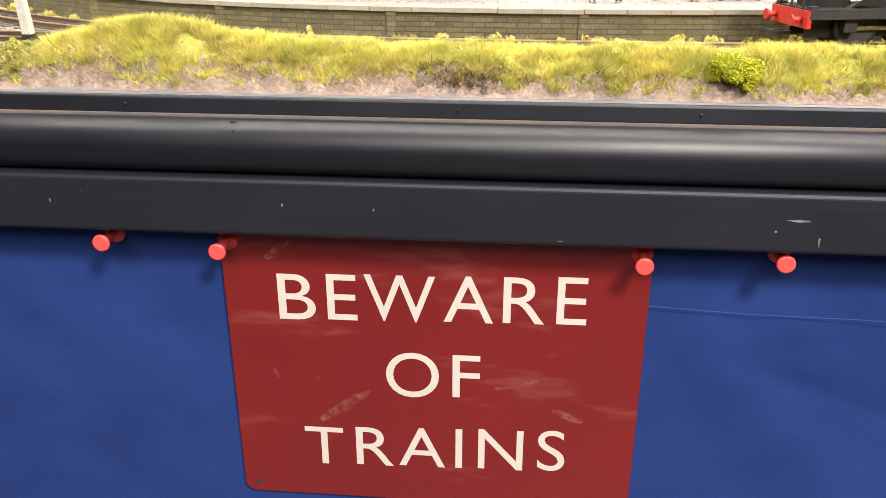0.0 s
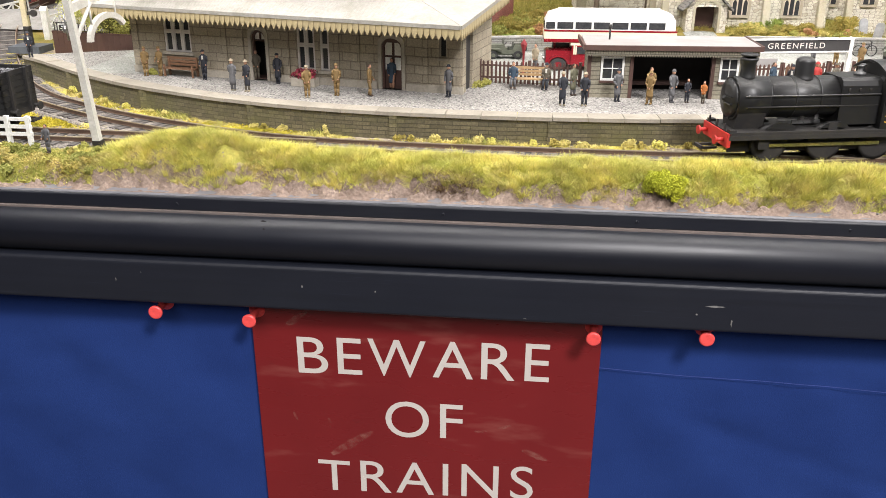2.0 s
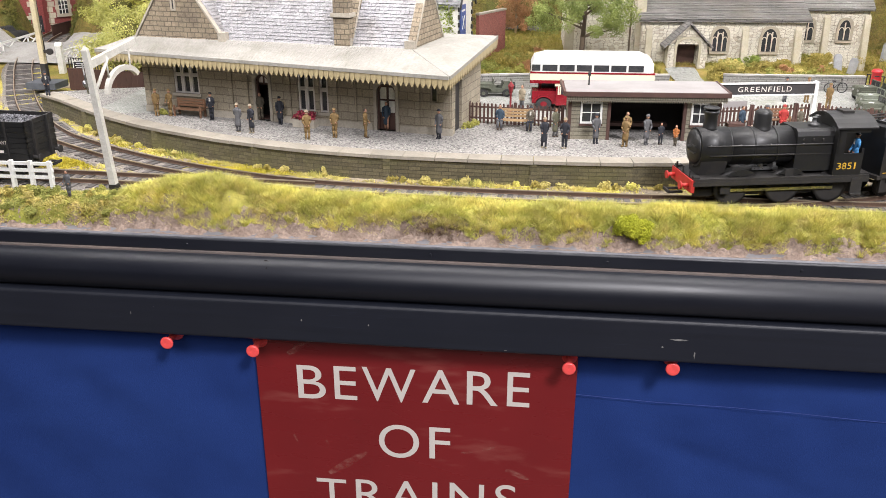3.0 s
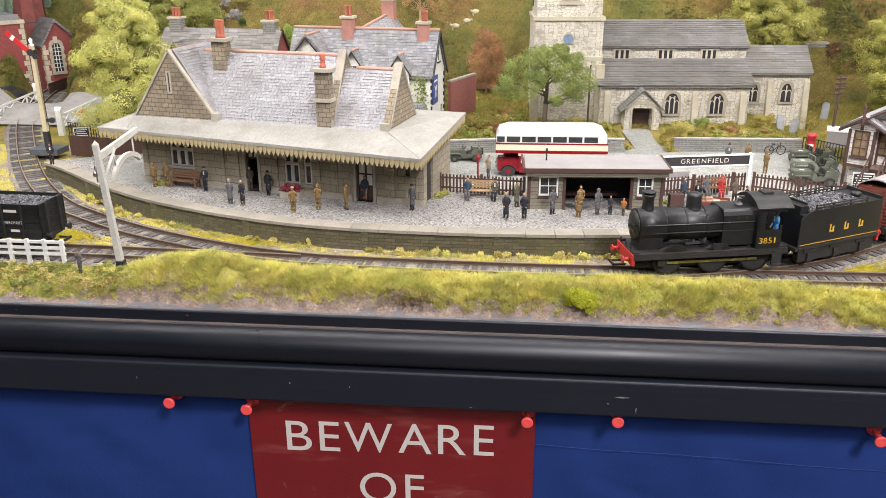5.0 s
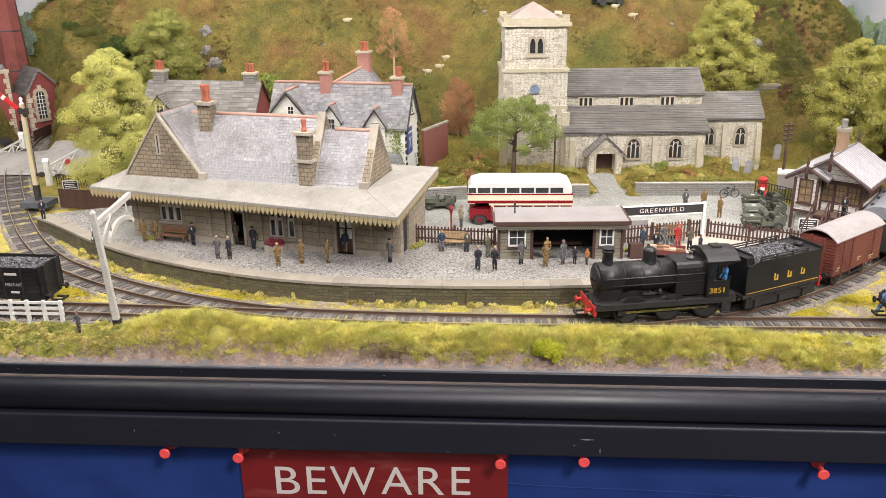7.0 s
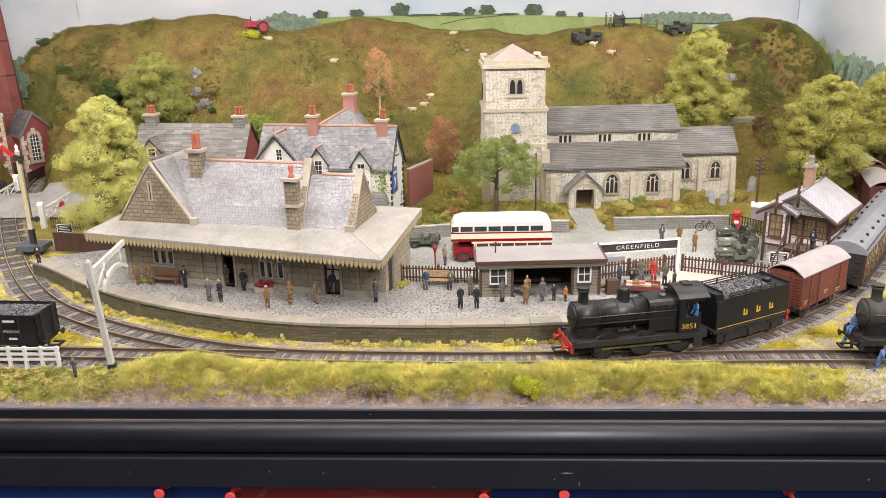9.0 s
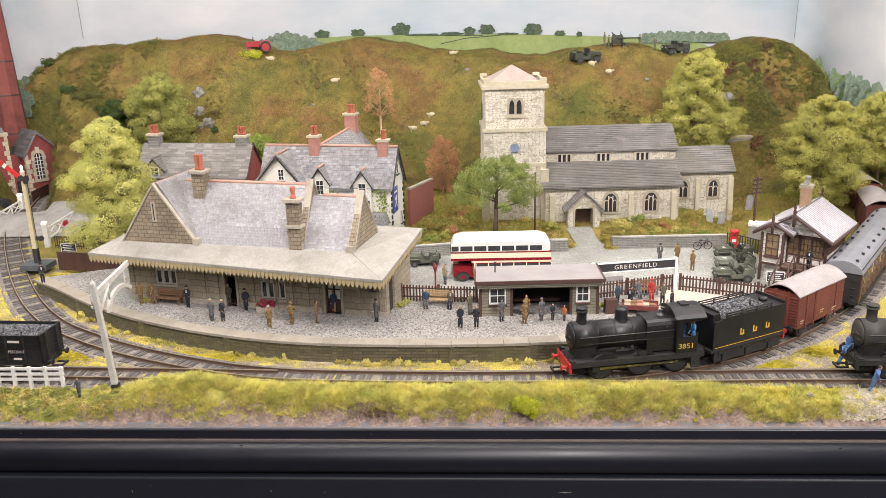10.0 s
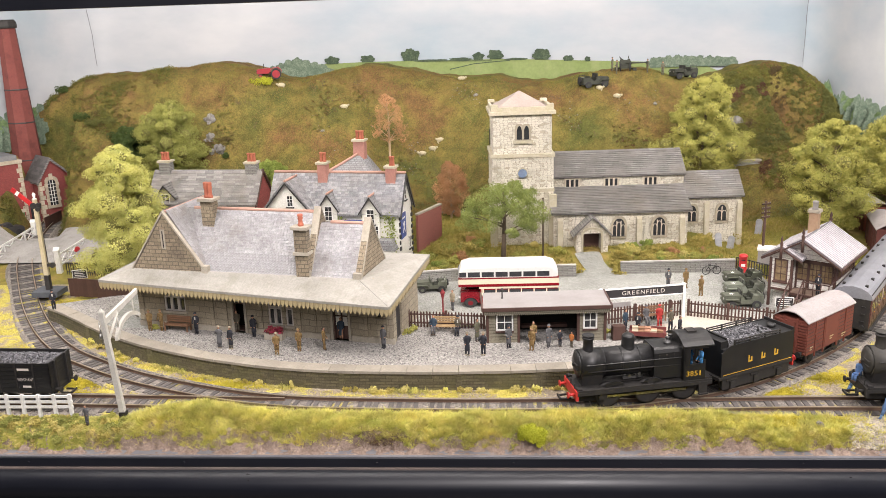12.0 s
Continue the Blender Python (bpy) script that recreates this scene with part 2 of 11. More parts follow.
def rubble(name, light, dark, mortar, size, gap=0.07, rough=0.9, bump=0.5, stretch=(0.72, 1.15), stain=None, square=False):
    """Random rubble stonework."""
    mat, nt, bsdf = node_mat(name)
    uv = nt.nodes.new("ShaderNodeTexCoord")
    vo = nt.nodes.new("ShaderNodeTexVoronoi")
    ed = nt.nodes.new("ShaderNodeTexVoronoi")
    ed.feature = "DISTANCE_TO_EDGE"
    mp = nt.nodes.new("ShaderNodeMapping")
    mp.inputs["Scale"].default_value = (stretch[0], stretch[1], 1)
    nt.links.new(uv.outputs["UV"], mp.inputs[0])
    for n in (vo, ed):
        n.voronoi_dimensions = "2D"
        n.inputs["Scale"].default_value, n.inputs["Randomness"].default_value = 1000.0 / size, 0.75
        nt.links.new(mp.outputs[0], n.inputs["Vector"])
    edge_at = ed.outputs[0]
    if square:
        # squared stones: gap between the two nearest cells in a box metric
        ed.feature, ed.distance, vo.distance = "F2", "CHEBYCHEV", "CHEBYCHEV"
        sb = nt.nodes.new("ShaderNodeMath")
        sb.operation = "SUBTRACT"
        nt.links.new(ed.outputs["Distance"], sb.inputs[0])
        nt.links.new(vo.outputs["Distance"], sb.inputs[1])
        edge_at = sb.outputs[0]
    sep = nt.nodes.new("ShaderNodeSeparateColor")
    nt.links.new(vo.outputs["Color"], sep.inputs[0])
    n2 = tex(nt, "noise", 1.0, uv.outputs["Object"], 3)
    n1 = tex(nt, "noise", 35, uv.outputs["Object"], 4)
    col = ramp(nt, sep.outputs[0], [(0.0, light), (0.7, light), (1.0, dark)])
    col = mix(nt, 1.0, col, ramp(nt, n2.outputs[0], [(0.3, (0.78,) * 3), (0.7, (1.18,) * 3)]), "MULTIPLY")
    edge = ramp(nt, edge_at, [(gap * 0.6, (1, 1, 1)), (gap * 1.5, (0, 0, 0))])
    col = mix(nt, edge, col, mortar)
    col = mix(nt, ramp(nt, n1.outputs[0], [(0.5, (0, 0, 0)), (0.7, (0.6 if stain else 0.35,) * 3)]), col, stain or tuple(v * 0.5 for v in dark))
    nt.links.new(col, bsdf.inputs["Base Color"])
    bsdf.inputs["Roughness"].default_value = rough
    bumped(nt, bsdf, ramp(nt, edge_at, [(0.0, (0, 0, 0)), (gap * 2.2, (1, 1, 1))]), bump)
    return mat


def leafy(name, a, b, c, rough=0.8):
    """Foliage, grass fibre and scatter: every blade or clump has a tone of its own."""
    mat, nt, bsdf = node_mat(name)
    geo = nt.nodes.new("ShaderNodeNewGeometry")
    co = nt.nodes.new("ShaderNodeTexCoord").outputs["Object"]
    n1 = tex(nt, "noise", 24, co, 5)
    n2 = tex(nt, "noise", 5.0, co, 3)
    tone_of = mix(nt, 0.68, geo.outputs["Random Per Island"], n2.outputs[0])
    col = ramp(nt, tone_of, [(0.15, a), (0.5, b), (0.85, c)])
    col = mix(nt, 1.0, col, ramp(nt, n1.outputs[0], [(0.3, (0.68, 0.72, 0.68)), (0.7, (1.25, 1.2, 1.15))]), "MULTIPLY")
    nt.links.new(col, bsdf.inputs["Base Color"])
    bsdf.inputs["Roughness"].default_value = rough
    bsdf.inputs["Specular IOR Level"].default_value = 0.25
    return mat


def grit(name, cols, size, rough=0.9, bump=0.8, patch=None, patch_size=60, patch_at=0.55):
    """Ballast, chippings and scatter of many single grains."""
    mat, nt, bsdf = node_mat(name)
    co = nt.nodes.new("ShaderNodeTexCoord").outputs["Object"]
    vo = tex(nt, "voronoi", size, co)
    sep = nt.nodes.new("ShaderNodeSeparateColor")
    nt.links.new(vo.outputs["Color"], sep.inputs[0])
    col = ramp(nt, sep.outputs[0], [(i / (len(cols) - 1), c) for i, c in enumerate(cols)])
    n1 = tex(nt, "noise", 45, co, 4)
    col = mix(nt, 1.0, col, ramp(nt, n1.outputs[0], [(0.3, (0.8,) * 3), (0.7, (1.15,) * 3)]), "MULTIPLY")
    if patch:
        n2 = tex(nt, "noise", patch_size, co, 5, 0.65)
        f = ramp(nt, n2.outputs[0], [(patch_at, (0, 0, 0)), (patch_at + 0.06, (1, 1, 1))])
        n3 = tex(nt, "noise", 1.5, co, 2)
        pc = mix(nt, 1.0, patch, ramp(nt, n3.outputs[0], [(0.3, (0.6,) * 3), (0.7, (1.4,) * 3)]), "MULTIPLY")
        col = mix(nt, f, col, pc)
    nt.links.new(col, bsdf.inputs["Base Color"])
    bsdf.inputs["Roughness"].default_value = rough
    inv = ramp(nt, vo.outputs["Distance"], [(0.0, (1, 1, 1)), (0.8, (0, 0, 0))])
    bumped(nt, bsdf, inv, size * bump)
    return mat


def turf(name, a, b, c, size=70.0, fine=1.6, bump=0.9, speck=None, deep=0.0):
    """Matted static grass: broad patches, smaller tufts and single fibres."""
    mat, nt, bsdf = node_mat(name)
    co = nt.nodes.new("ShaderNodeTexCoord").outputs["Object"]
    n1, n2, n3 = tex(nt, "noise", size, co, 6, 0.62), tex(nt, "noise", size * 0.22, co, 5, 0.65), tex(nt, "noise", fine, co, 4, 0.7)
    col = ramp(nt, n1.outputs[0], [(0.36, a), (0.5, b), (0.64, c)])
    col = mix(nt, 1.0, col, ramp(nt, n2.outputs[0], [(0.3, (0.72 - deep, 0.76 - deep, 0.72 - deep)), (0.7, (1.22, 1.2, 1.12))]), "MULTIPLY")
    col = mix(nt, 1.0, col, ramp(nt, n3.outputs[0], [(0.3, (0.78 - deep,) * 3), (0.7, (1.2,) * 3)]), "MULTIPLY")
    if speck:
        n4 = tex(nt, "noise", size * 0.5, co, 6, 0.75)
        col = mix(nt, ramp(nt, n4.outputs[0], [(0.60, (0, 0, 0)), (0.70, (0.8,) * 3)]), col, speck)
    nt.links.new(col, bsdf.inputs["Base Color"])
    bsdf.inputs["Roughness"].default_value = 0.95
    bsdf.inputs["Specular IOR Level"].default_value = 0.2
    bumped(nt, bsdf, n3.outputs[0], bump)
    return mat



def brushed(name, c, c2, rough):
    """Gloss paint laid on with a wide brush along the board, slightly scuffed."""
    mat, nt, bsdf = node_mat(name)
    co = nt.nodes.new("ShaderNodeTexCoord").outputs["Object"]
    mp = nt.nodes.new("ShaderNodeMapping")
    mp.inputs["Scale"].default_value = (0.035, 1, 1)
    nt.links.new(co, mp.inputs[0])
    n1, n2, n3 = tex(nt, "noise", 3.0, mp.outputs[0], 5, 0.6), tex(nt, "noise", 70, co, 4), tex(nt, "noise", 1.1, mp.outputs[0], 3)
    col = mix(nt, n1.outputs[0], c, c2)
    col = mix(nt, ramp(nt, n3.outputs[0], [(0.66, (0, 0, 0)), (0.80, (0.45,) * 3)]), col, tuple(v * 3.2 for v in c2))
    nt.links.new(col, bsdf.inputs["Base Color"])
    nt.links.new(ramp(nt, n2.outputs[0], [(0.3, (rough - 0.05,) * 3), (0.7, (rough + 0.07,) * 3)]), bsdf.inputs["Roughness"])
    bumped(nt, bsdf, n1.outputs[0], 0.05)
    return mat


BLACK_PAINT = brushed("black_paint", (0.0055, 0.0065, 0.011), (0.009, 0.0105, 0.017), 0.43)
# same black, lightened for the extra light on the flat board
LIFTED_BLACK = brushed("lifted_black_paint", (0.007, 0.0085, 0.014), (0.012, 0.0145, 0.024), 0.5)

PAINT_CHIP = surf("bare_wood_chip", (0.27, 0.26, 0.25), (0.09, 0.09, 0.09), 4, 1, 0.8, 0.1)
CLOTH = surf("blue_cloth", (0.012, 0.034, 0.155), (0.016, 0.043, 0.185), 90, 0.7, 0.9, 0.12)
CLOTH.node_tree.nodes["Principled BSDF"].inputs["Specular IOR Level"].default_value = 0.2
SEAM = surf("cloth_seam", (0.045, 0.075, 0.3), None, 20, 0.8, 0.8, 0.1)
PIN_RED = surf("red_plastic", (0.92, 0.10, 0.09), (0.88, 0.09, 0.085), 9, 3, 0.35, 0.0)
SIGN_WHITE = surf("sign_white", (0.66, 0.61, 0.56), (0.62, 0.57, 0.52), 60, 6, 0.4, 0.0, 0, None, 0.5, 0, 0.03)
STEEL = surf("bare_steel", (0.5, 0.5, 0.5), None, 10, 1, 0.3, 0.03, 1.0)
EARTH = surf("brown_earth", (0.185, 0.133, 0.105), (0.30, 0.228, 0.185), 9, 1.6, 0.95, 1.4, 0, (0.12, 0.086, 0.066), 0.7, 0, 0.3)
SOIL = grit("trackside_soil", [(0.247, 0.202, 0.143), (0.325, 0.267, 0.189), (0.195, 0.163, 0.13), (0.403, 0.345, 0.247)], 1.3, 0.95, 0.5, (0.442, 0.377, 0.078), 30, 0.47)
BALLAST = grit("ballast", [(0.216, 0.189, 0.169), (0.284, 0.257, 0.23), (0.135, 0.121, 0.108), (0.365, 0.324, 0.277)], 1.3, 0.95, 0.7, (0.459, 0.392, 0.081), 40, 0.565)
CHIPS = grit("grey_chippings", [(0.25, 0.238, 0.222), (0.35, 0.335, 0.312), (0.10, 0.096, 0.092), (0.44, 0.42, 0.39)], 1.1, 0.95, 0.6)
YARD = grit("yard_gravel", [(0.27, 0.275, 0.25), (0.35, 0.355, 0.33), (0.20, 0.205, 0.185), (0.42, 0.42, 0.39)], 1.1, 0.95, 0.5, (0.24, 0.25, 0.20), 60, 0.60)
HILLTURF = turf("hill_turf", (0.18, 0.105, 0.045), (0.19, 0.15, 0.045), (0.10, 0.105, 0.030), 80, 2.2, 0.6, (0.095, 0.065, 0.035), 0.16)
LAWN = turf("church_turf", (0.29, 0.20, 0.075), (0.24, 0.20, 0.05), (0.15, 0.155, 0.035), 42, 1.6, 1.0, (0.20, 0.13, 0.07))
BANKTURF = turf("bank_turf", (0.413, 0.362, 0.0938), (0.325, 0.312, 0.0688), (0.2, 0.213, 0.0438), 20, 1.2, 0.9, (0.325, 0.263, 0.125))
ROADBED = surf("grey_road", (0.36, 0.345, 0.325), (0.29, 0.28, 0.262), 30, 2, 0.9, 0.2, 0, (0.16, 0.15, 0.12), 0.6)
COPING = surf("platform_coping", (0.31, 0.28, 0.23), (0.25, 0.225, 0.185), 22, 1.5, 0.85, 0.12, 0, (0.19, 0.17, 0.13), 0.5, 0.12)
PLATWALL = coursed("platform_stone", (0.15, 0.128, 0.075), (0.095, 0.083, 0.05), (0.065, 0.056, 0.035), 10, 2.6, 0.22, 0.9, 0.4, (0.125, 0.125, 0.035), 0.6, 0.5, 30)
STN_STONE = coursed("station_stone", (0.34, 0.295, 0.22), (0.285, 0.245, 0.18), (0.19, 0.16, 0.12), 12, 6.0, 0.3, 0.9, 0.4, (0.14, 0.115, 0.085), 0.45)
STN_GABLE = coursed("gable_stone", (0.30, 0.245, 0.17), (0.23, 0.185, 0.13), (0.12, 0.10, 0.07), 6.6, 3.7, 0.35, 0.9, 0.35, (0.065, 0.052, 0.04), 0.85)
STN_TRIM = surf("dressed_stone", (0.37, 0.335, 0.275), (0.30, 0.27, 0.22), 18, 1.5, 0.85, 0.15, 0, (0.17, 0.145, 0.11), 0.5)
SLATE = coursed("station_slate", (0.17, 0.166, 0.172), (0.20, 0.196, 0.20), (0.12, 0.118, 0.12), 5.2, 4.0, 0.3, 0.55, 0.45, (0.24, 0.21, 0.19), 0.5)
SLATE_DARK = coursed("grey_slate", (0.185, 0.178, 0.172), (0.25, 0.24, 0.23), (0.055, 0.052, 0.05), 34, 3.4, 0.42, 0.65, 0.8, (0.13, 0.12, 0.11), 0.4)
SLATE_PUB = coursed("pub_slate", (0.22, 0.225, 0.235), (0.29, 0.29, 0.30), (0.10, 0.10, 0.105), 4.6, 3.4, 0.25, 0.6, 0.4, (0.15, 0.14, 0.13), 0.4)
RIDGE_TILE = surf("ridge_tile", (0.47, 0.27, 0.21), (0.38, 0.23, 0.18), 12, 1, 0.8, 0.1)
CANOPY = surf("canopy_lead", (0.31, 0.297, 0.268), (0.25, 0.239, 0.212), 34, 2.2, 0.75, 0.1, 0, (0.19, 0.185, 0.15), 0.7, 0, 0.13)
CREAM = surf("cream_paint", (0.42, 0.345, 0.195), (0.35, 0.285, 0.155), 18, 1.2, 0.7, 0.05, 0, (0.22, 0.175, 0.11), 0.4)
CHURCH = rubble("church_rubble", (0.72, 0.68, 0.585), (0.50, 0.445, 0.35), (0.31, 0.275, 0.22), 3.3, 0.06, 0.9, 0.5, (0.72, 1.2), None, True)
CHURCH_TRIM = surf("church_ashlar", (0.50, 0.46, 0.36), (0.42, 0.38, 0.275), 15, 1.2, 0.85, 0.1, 0, (0.33, 0.28, 0.17), 0.4)
GLASS_DARK = surf("dark_window_glass", (0.03, 0.032, 0.035), (0.05, 0.05, 0.052), 8, 2, 0.12, 0.0)
# near-black in place of the shade inside station and shelter
INSIDE_SHADE = surf("interior_shade_black", (0.012, 0.010, 0.009), None, 10, 2, 0.9, 0)
WHITE = surf("white_paint", (0.78, 0.78, 0.76), (0.70, 0.70, 0.67), 14, 1.2, 0.6, 0.05, 0, (0.5, 0.47, 0.4), 0.3)
RENDER = surf("white_render", (0.74, 0.73, 0.69), (0.66, 0.65, 0.6), 22, 1.4, 0.85, 0.12, 0, (0.5, 0.46, 0.36), 0.4)
PINKSTONE = surf("pink_chimney", (0.42, 0.205, 0.165), (0.35, 0.17, 0.14), 10, 1.2, 0.85, 0.1, 0, (0.24, 0.13, 0.10), 0.4)
POT = surf("red_clay_pot", (0.40, 0.12, 0.07), (0.33, 0.10, 0.06), 6, 1, 0.8, 0.05)
BRICK_RED = coursed("red_brick", (0.28, 0.062, 0.055), (0.23, 0.05, 0.045), (0.19, 0.06, 0.055), 3.0, 1.1, 0.12, 0.9, 0.08, (0.16, 0.04, 0.04), 0.4)
CHIMNEY_BRICK = surf("mill_chimney_brick", (0.14, 0.036, 0.030), (0.18, 0.052, 0.042), 45, 1.6, 0.9, 0.15, 0, (0.08, 0.025, 0.02), 0.7)
BLACK_TRIM = surf("black_woodwork", (0.035, 0.033, 0.034), None, 8, 1, 0.6, 0.05)
GREEN_DOOR = surf("green_door", (0.06, 0.16, 0.05), None, 8, 1, 0.6, 0.05)
BROWN_WOOD = surf("brown_woodwork", (0.078, 0.038, 0.029), (0.058, 0.028, 0.022), 10, 1, 0.65, 0.05, 0, (0.05, 0.03, 0.02), 0.4, 0.12)
BENCH_WOOD = surf("bench_wood", (0.19, 0.10, 0.055), (0.15, 0.08, 0.045), 8, 1, 0.6, 0.05)
SHED_GREY = coursed("shelter_boards", (0.245, 0.225, 0.165), (0.215, 0.195, 0.145), (0.11, 0.10, 0.075), 300, 3.0, 0.3, 0.8, 0.3, (0.14, 0.125, 0.09), 0.4)
FELT = surf("grey_felt", (0.27, 0.255, 0.25), (0.23, 0.215, 0.21), 30, 2, 0.7, 0.04, 0, (0.20, 0.18, 0.17), 0.4, 0, 0.06)
WHITE_BOARDS = coursed("white_boards", (0.74, 0.72, 0.67), (0.66, 0.645, 0.60), (0.34, 0.31, 0.28), 400, 4.2, 0.28, 0.75, 0.4, (0.5, 0.45, 0.38), 0.3)
PALE_ROOF = surf("pale_boarded_roof", (0.15, 0.14, 0.15), (0.12, 0.11, 0.12), 20, 1.5, 0.75, 0.05, 0, (0.17, 0.155, 0.155), 0.4)
DRYSTONE = coursed("yard_wall_stone", (0.30, 0.295, 0.28), (0.245, 0.24, 0.225), (0.10, 0.095, 0.09), 11, 2.0, 0.22, 0.9, 0.5, (0.15, 0.15, 0.10), 0.4)
RAIL_TOP = surf("worn_rail", (0.50, 0.42, 0.33), (0.42, 0.34, 0.25), 25, 2, 0.35, 0.02, 0.7)
RUST = surf("rusty_rail", (0.105, 0.062, 0.04), (0.08, 0.048, 0.032), 16, 1.2, 0.85, 0.05)
SLEEPER = surf("grey_sleeper", (0.085, 0.077, 0.073), (0.125, 0.115, 0.11), 12, 1.2, 0.9, 0.1, 0, (0.08, 0.07, 0.06), 0.4, 0.2)
LOCO_BLACK = surf("satin_black", (0.011, 0.011, 0.012), (0.016, 0.016, 0.016), 25, 1.5, 0.42, 0.02, 0, (0.03, 0.027, 0.024), 0.3)
FRAME_BLACK = surf("dull_black", (0.014, 0.013, 0.013), (0.022, 0.02, 0.018), 12, 1.2, 0.7, 0.05, 0, (0.05, 0.04, 0.03), 0.4)
GRIMY = surf("grimy_black", (0.028, 0.027, 0.025), (0.042, 0.039, 0.034), 15, 1.5, 0.6, 0.05, 0, (0.07, 0.06, 0.045), 0.4)
BUFFER_RED = surf("buffer_red", (0.55, 0.035, 0.03), None, 8, 1, 0.5, 0.0)
GOLD = surf("gold_lettering", (0.70, 0.42, 0.04), None, 8, 1, 0.5, 0.0)
COAL = grit("coal", [(0.04, 0.04, 0.043), (0.13, 0.13, 0.14), (0.26, 0.26, 0.28), (0.07, 0.07, 0.075)], 1.5, 0.5, 0.9)
BAUXITE = surf("red_oxide_boards", (0.165, 0.042, 0.027), (0.135, 0.034, 0.023), 22, 1.2, 0.75, 0.05, 0, (0.085, 0.032, 0.023), 0.45)
BAUXITE_DK = surf("dark_oxide_boards", (0.105, 0.028, 0.022), (0.085, 0.024, 0.02), 22, 1.2, 0.75, 0.05, 0, (0.05, 0.022, 0.018), 0.4)
VAN_ROOF = surf("van_roof_grey", (0.32, 0.295, 0.29), (0.26, 0.24, 0.235), 30, 1.6, 0.75, 0.05, 0, (0.2, 0.17, 0.16), 0.4)
PALE_VAN_ROOF = surf("pale_van_roof", (0.60, 0.61, 0.53), (0.52, 0.53, 0.45), 30, 1.6, 0.75, 0.05)
COACH_ROOF = surf("coach_roof_grey", (0.20, 0.205, 0.225), (0.16, 0.165, 0.185), 40, 1.6, 0.6, 0.04, 0, (0.12, 0.12, 0.125), 0.35)
MAROON = surf("coach_maroon", (0.085, 0.026, 0.022), (0.066, 0.021, 0.018), 30, 1.4, 0.5, 0.02, 0, (0.05, 0.022, 0.018), 0.35)
BLIND = surf("cream_blind", (0.45, 0.38, 0.28), None, 8, 1, 0.8, 0)
BUS_CREAM = surf("bus_cream", (0.68, 0.60, 0.45), (0.65, 0.57, 0.42), 25, 2, 0.3, 0.0, 0, None, 0.5, 0, 0.03)
BUS_WHITE = surf("bus_white", (0.62, 0.62, 0.60), (0.60, 0.60, 0.58), 25, 2, 0.3, 0.0, 0, None, 0.5, 0, 0.03)
BUS_RED = surf("bus_red", (0.20, 0.009, 0.016), (0.17, 0.008, 0.014), 20, 2, 0.25, 0.0)
PILLAR_RED = surf("pillar_red", (0.62, 0.03, 0.035), None, 8, 1, 0.4, 0.0)
ARMY = surf("army_green", (0.10, 0.108, 0.078), (0.062, 0.068, 0.05), 10, 1, 0.75, 0.05, 0, (0.14, 0.13, 0.1), 0.35)
ARMY_PALE = surf("pale_army_green", (0.19, 0.205, 0.165), (0.12, 0.135, 0.10), 10, 1, 0.7, 0.05)
TYRE = surf("black_tyre", (0.03, 0.03, 0.03), None, 6, 1, 0.9, 0.05)
BARK = surf("grey_bark", (0.13, 0.095, 0.065), (0.09, 0.065, 0.045), 8, 1, 0.95, 0.3)
STONE_ROCK = surf("limestone_rock", (0.26, 0.25, 0.235), (0.14, 0.13, 0.115), 6, 1.2, 0.9, 0.9, 0, (0.13, 0.12, 0.085), 0.7, 0, 0.25)
WOOL = surf("sheep_cream", (0.47, 0.42, 0.28), (0.38, 0.33, 0.21), 4, 0.8, 0.95, 0.2)
HALL_FLOOR = surf("hall_floor", (0.18, 0.16, 0.14), (0.15, 0.13, 0.115), 400, 30, 0.5, 0.2)
HALL_WALL = surf("hall_wall", (0.45, 0.43, 0.40), (0.40, 0.385, 0.36), 900, 60, 0.8, 0.2)

GRASS_YELLOW = leafy("yellow_grass", (0.80, 0.72, 0.28), (0.68, 0.63, 0.17), (0.45, 0.44, 0.09))
GRASS_STRAW = leafy("straw_grass", (0.72, 0.61, 0.28), (0.57, 0.49, 0.17), (0.36, 0.32, 0.085))
GRASS_HILL = leafy("hill_grass", (0.27, 0.19, 0.06), (0.215, 0.165, 0.042), (0.145, 0.14, 0.032))
GRASS_MOOR = leafy("moor_grass", (0.24, 0.135, 0.06), (0.18, 0.11, 0.045), (0.13, 0.095, 0.035))
GRASS_DOWN = leafy("down_grass", (0.20, 0.185, 0.05), (0.15, 0.155, 0.036), (0.10, 0.115, 0.026))
SCRUB = leafy("dark_scrub", (0.15, 0.15, 0.045), (0.115, 0.12, 0.034), (0.085, 0.092, 0.026))
SCRUB_BROWN = leafy("brown_scrub", (0.135, 0.09, 0.045), (0.10, 0.07, 0.033), (0.07, 0.062, 0.022))
SCRUB_OCHRE = leafy("ochre_scrub", (0.50, 0.37, 0.13), (0.36, 0.30, 0.08), (0.22, 0.21, 0.05))
LEAF_LIME = leafy("lime_leaves", (0.72, 0.69, 0.33), (0.56, 0.555, 0.17), (0.35, 0.385, 0.075))
LEAF_OLIVE = leafy("olive_leaves", (0.54, 0.49, 0.18), (0.40, 0.39, 0.10), (0.24, 0.26, 0.055))
LEAF_SAGE = leafy("sage_leaves", (0.40, 0.39, 0.13), (0.29, 0.30, 0.08), (0.16, 0.18, 0.045))
SCRUB_DEEP = leafy("deep_green_scrub", (0.085, 0.125, 0.035), (0.055, 0.085, 0.022), (0.035, 0.055, 0.014))
LEAF_GREEN = leafy("green_leaves", (0.33, 0.38, 0.10), (0.22, 0.28, 0.06), (0.12, 0.16, 0.03))
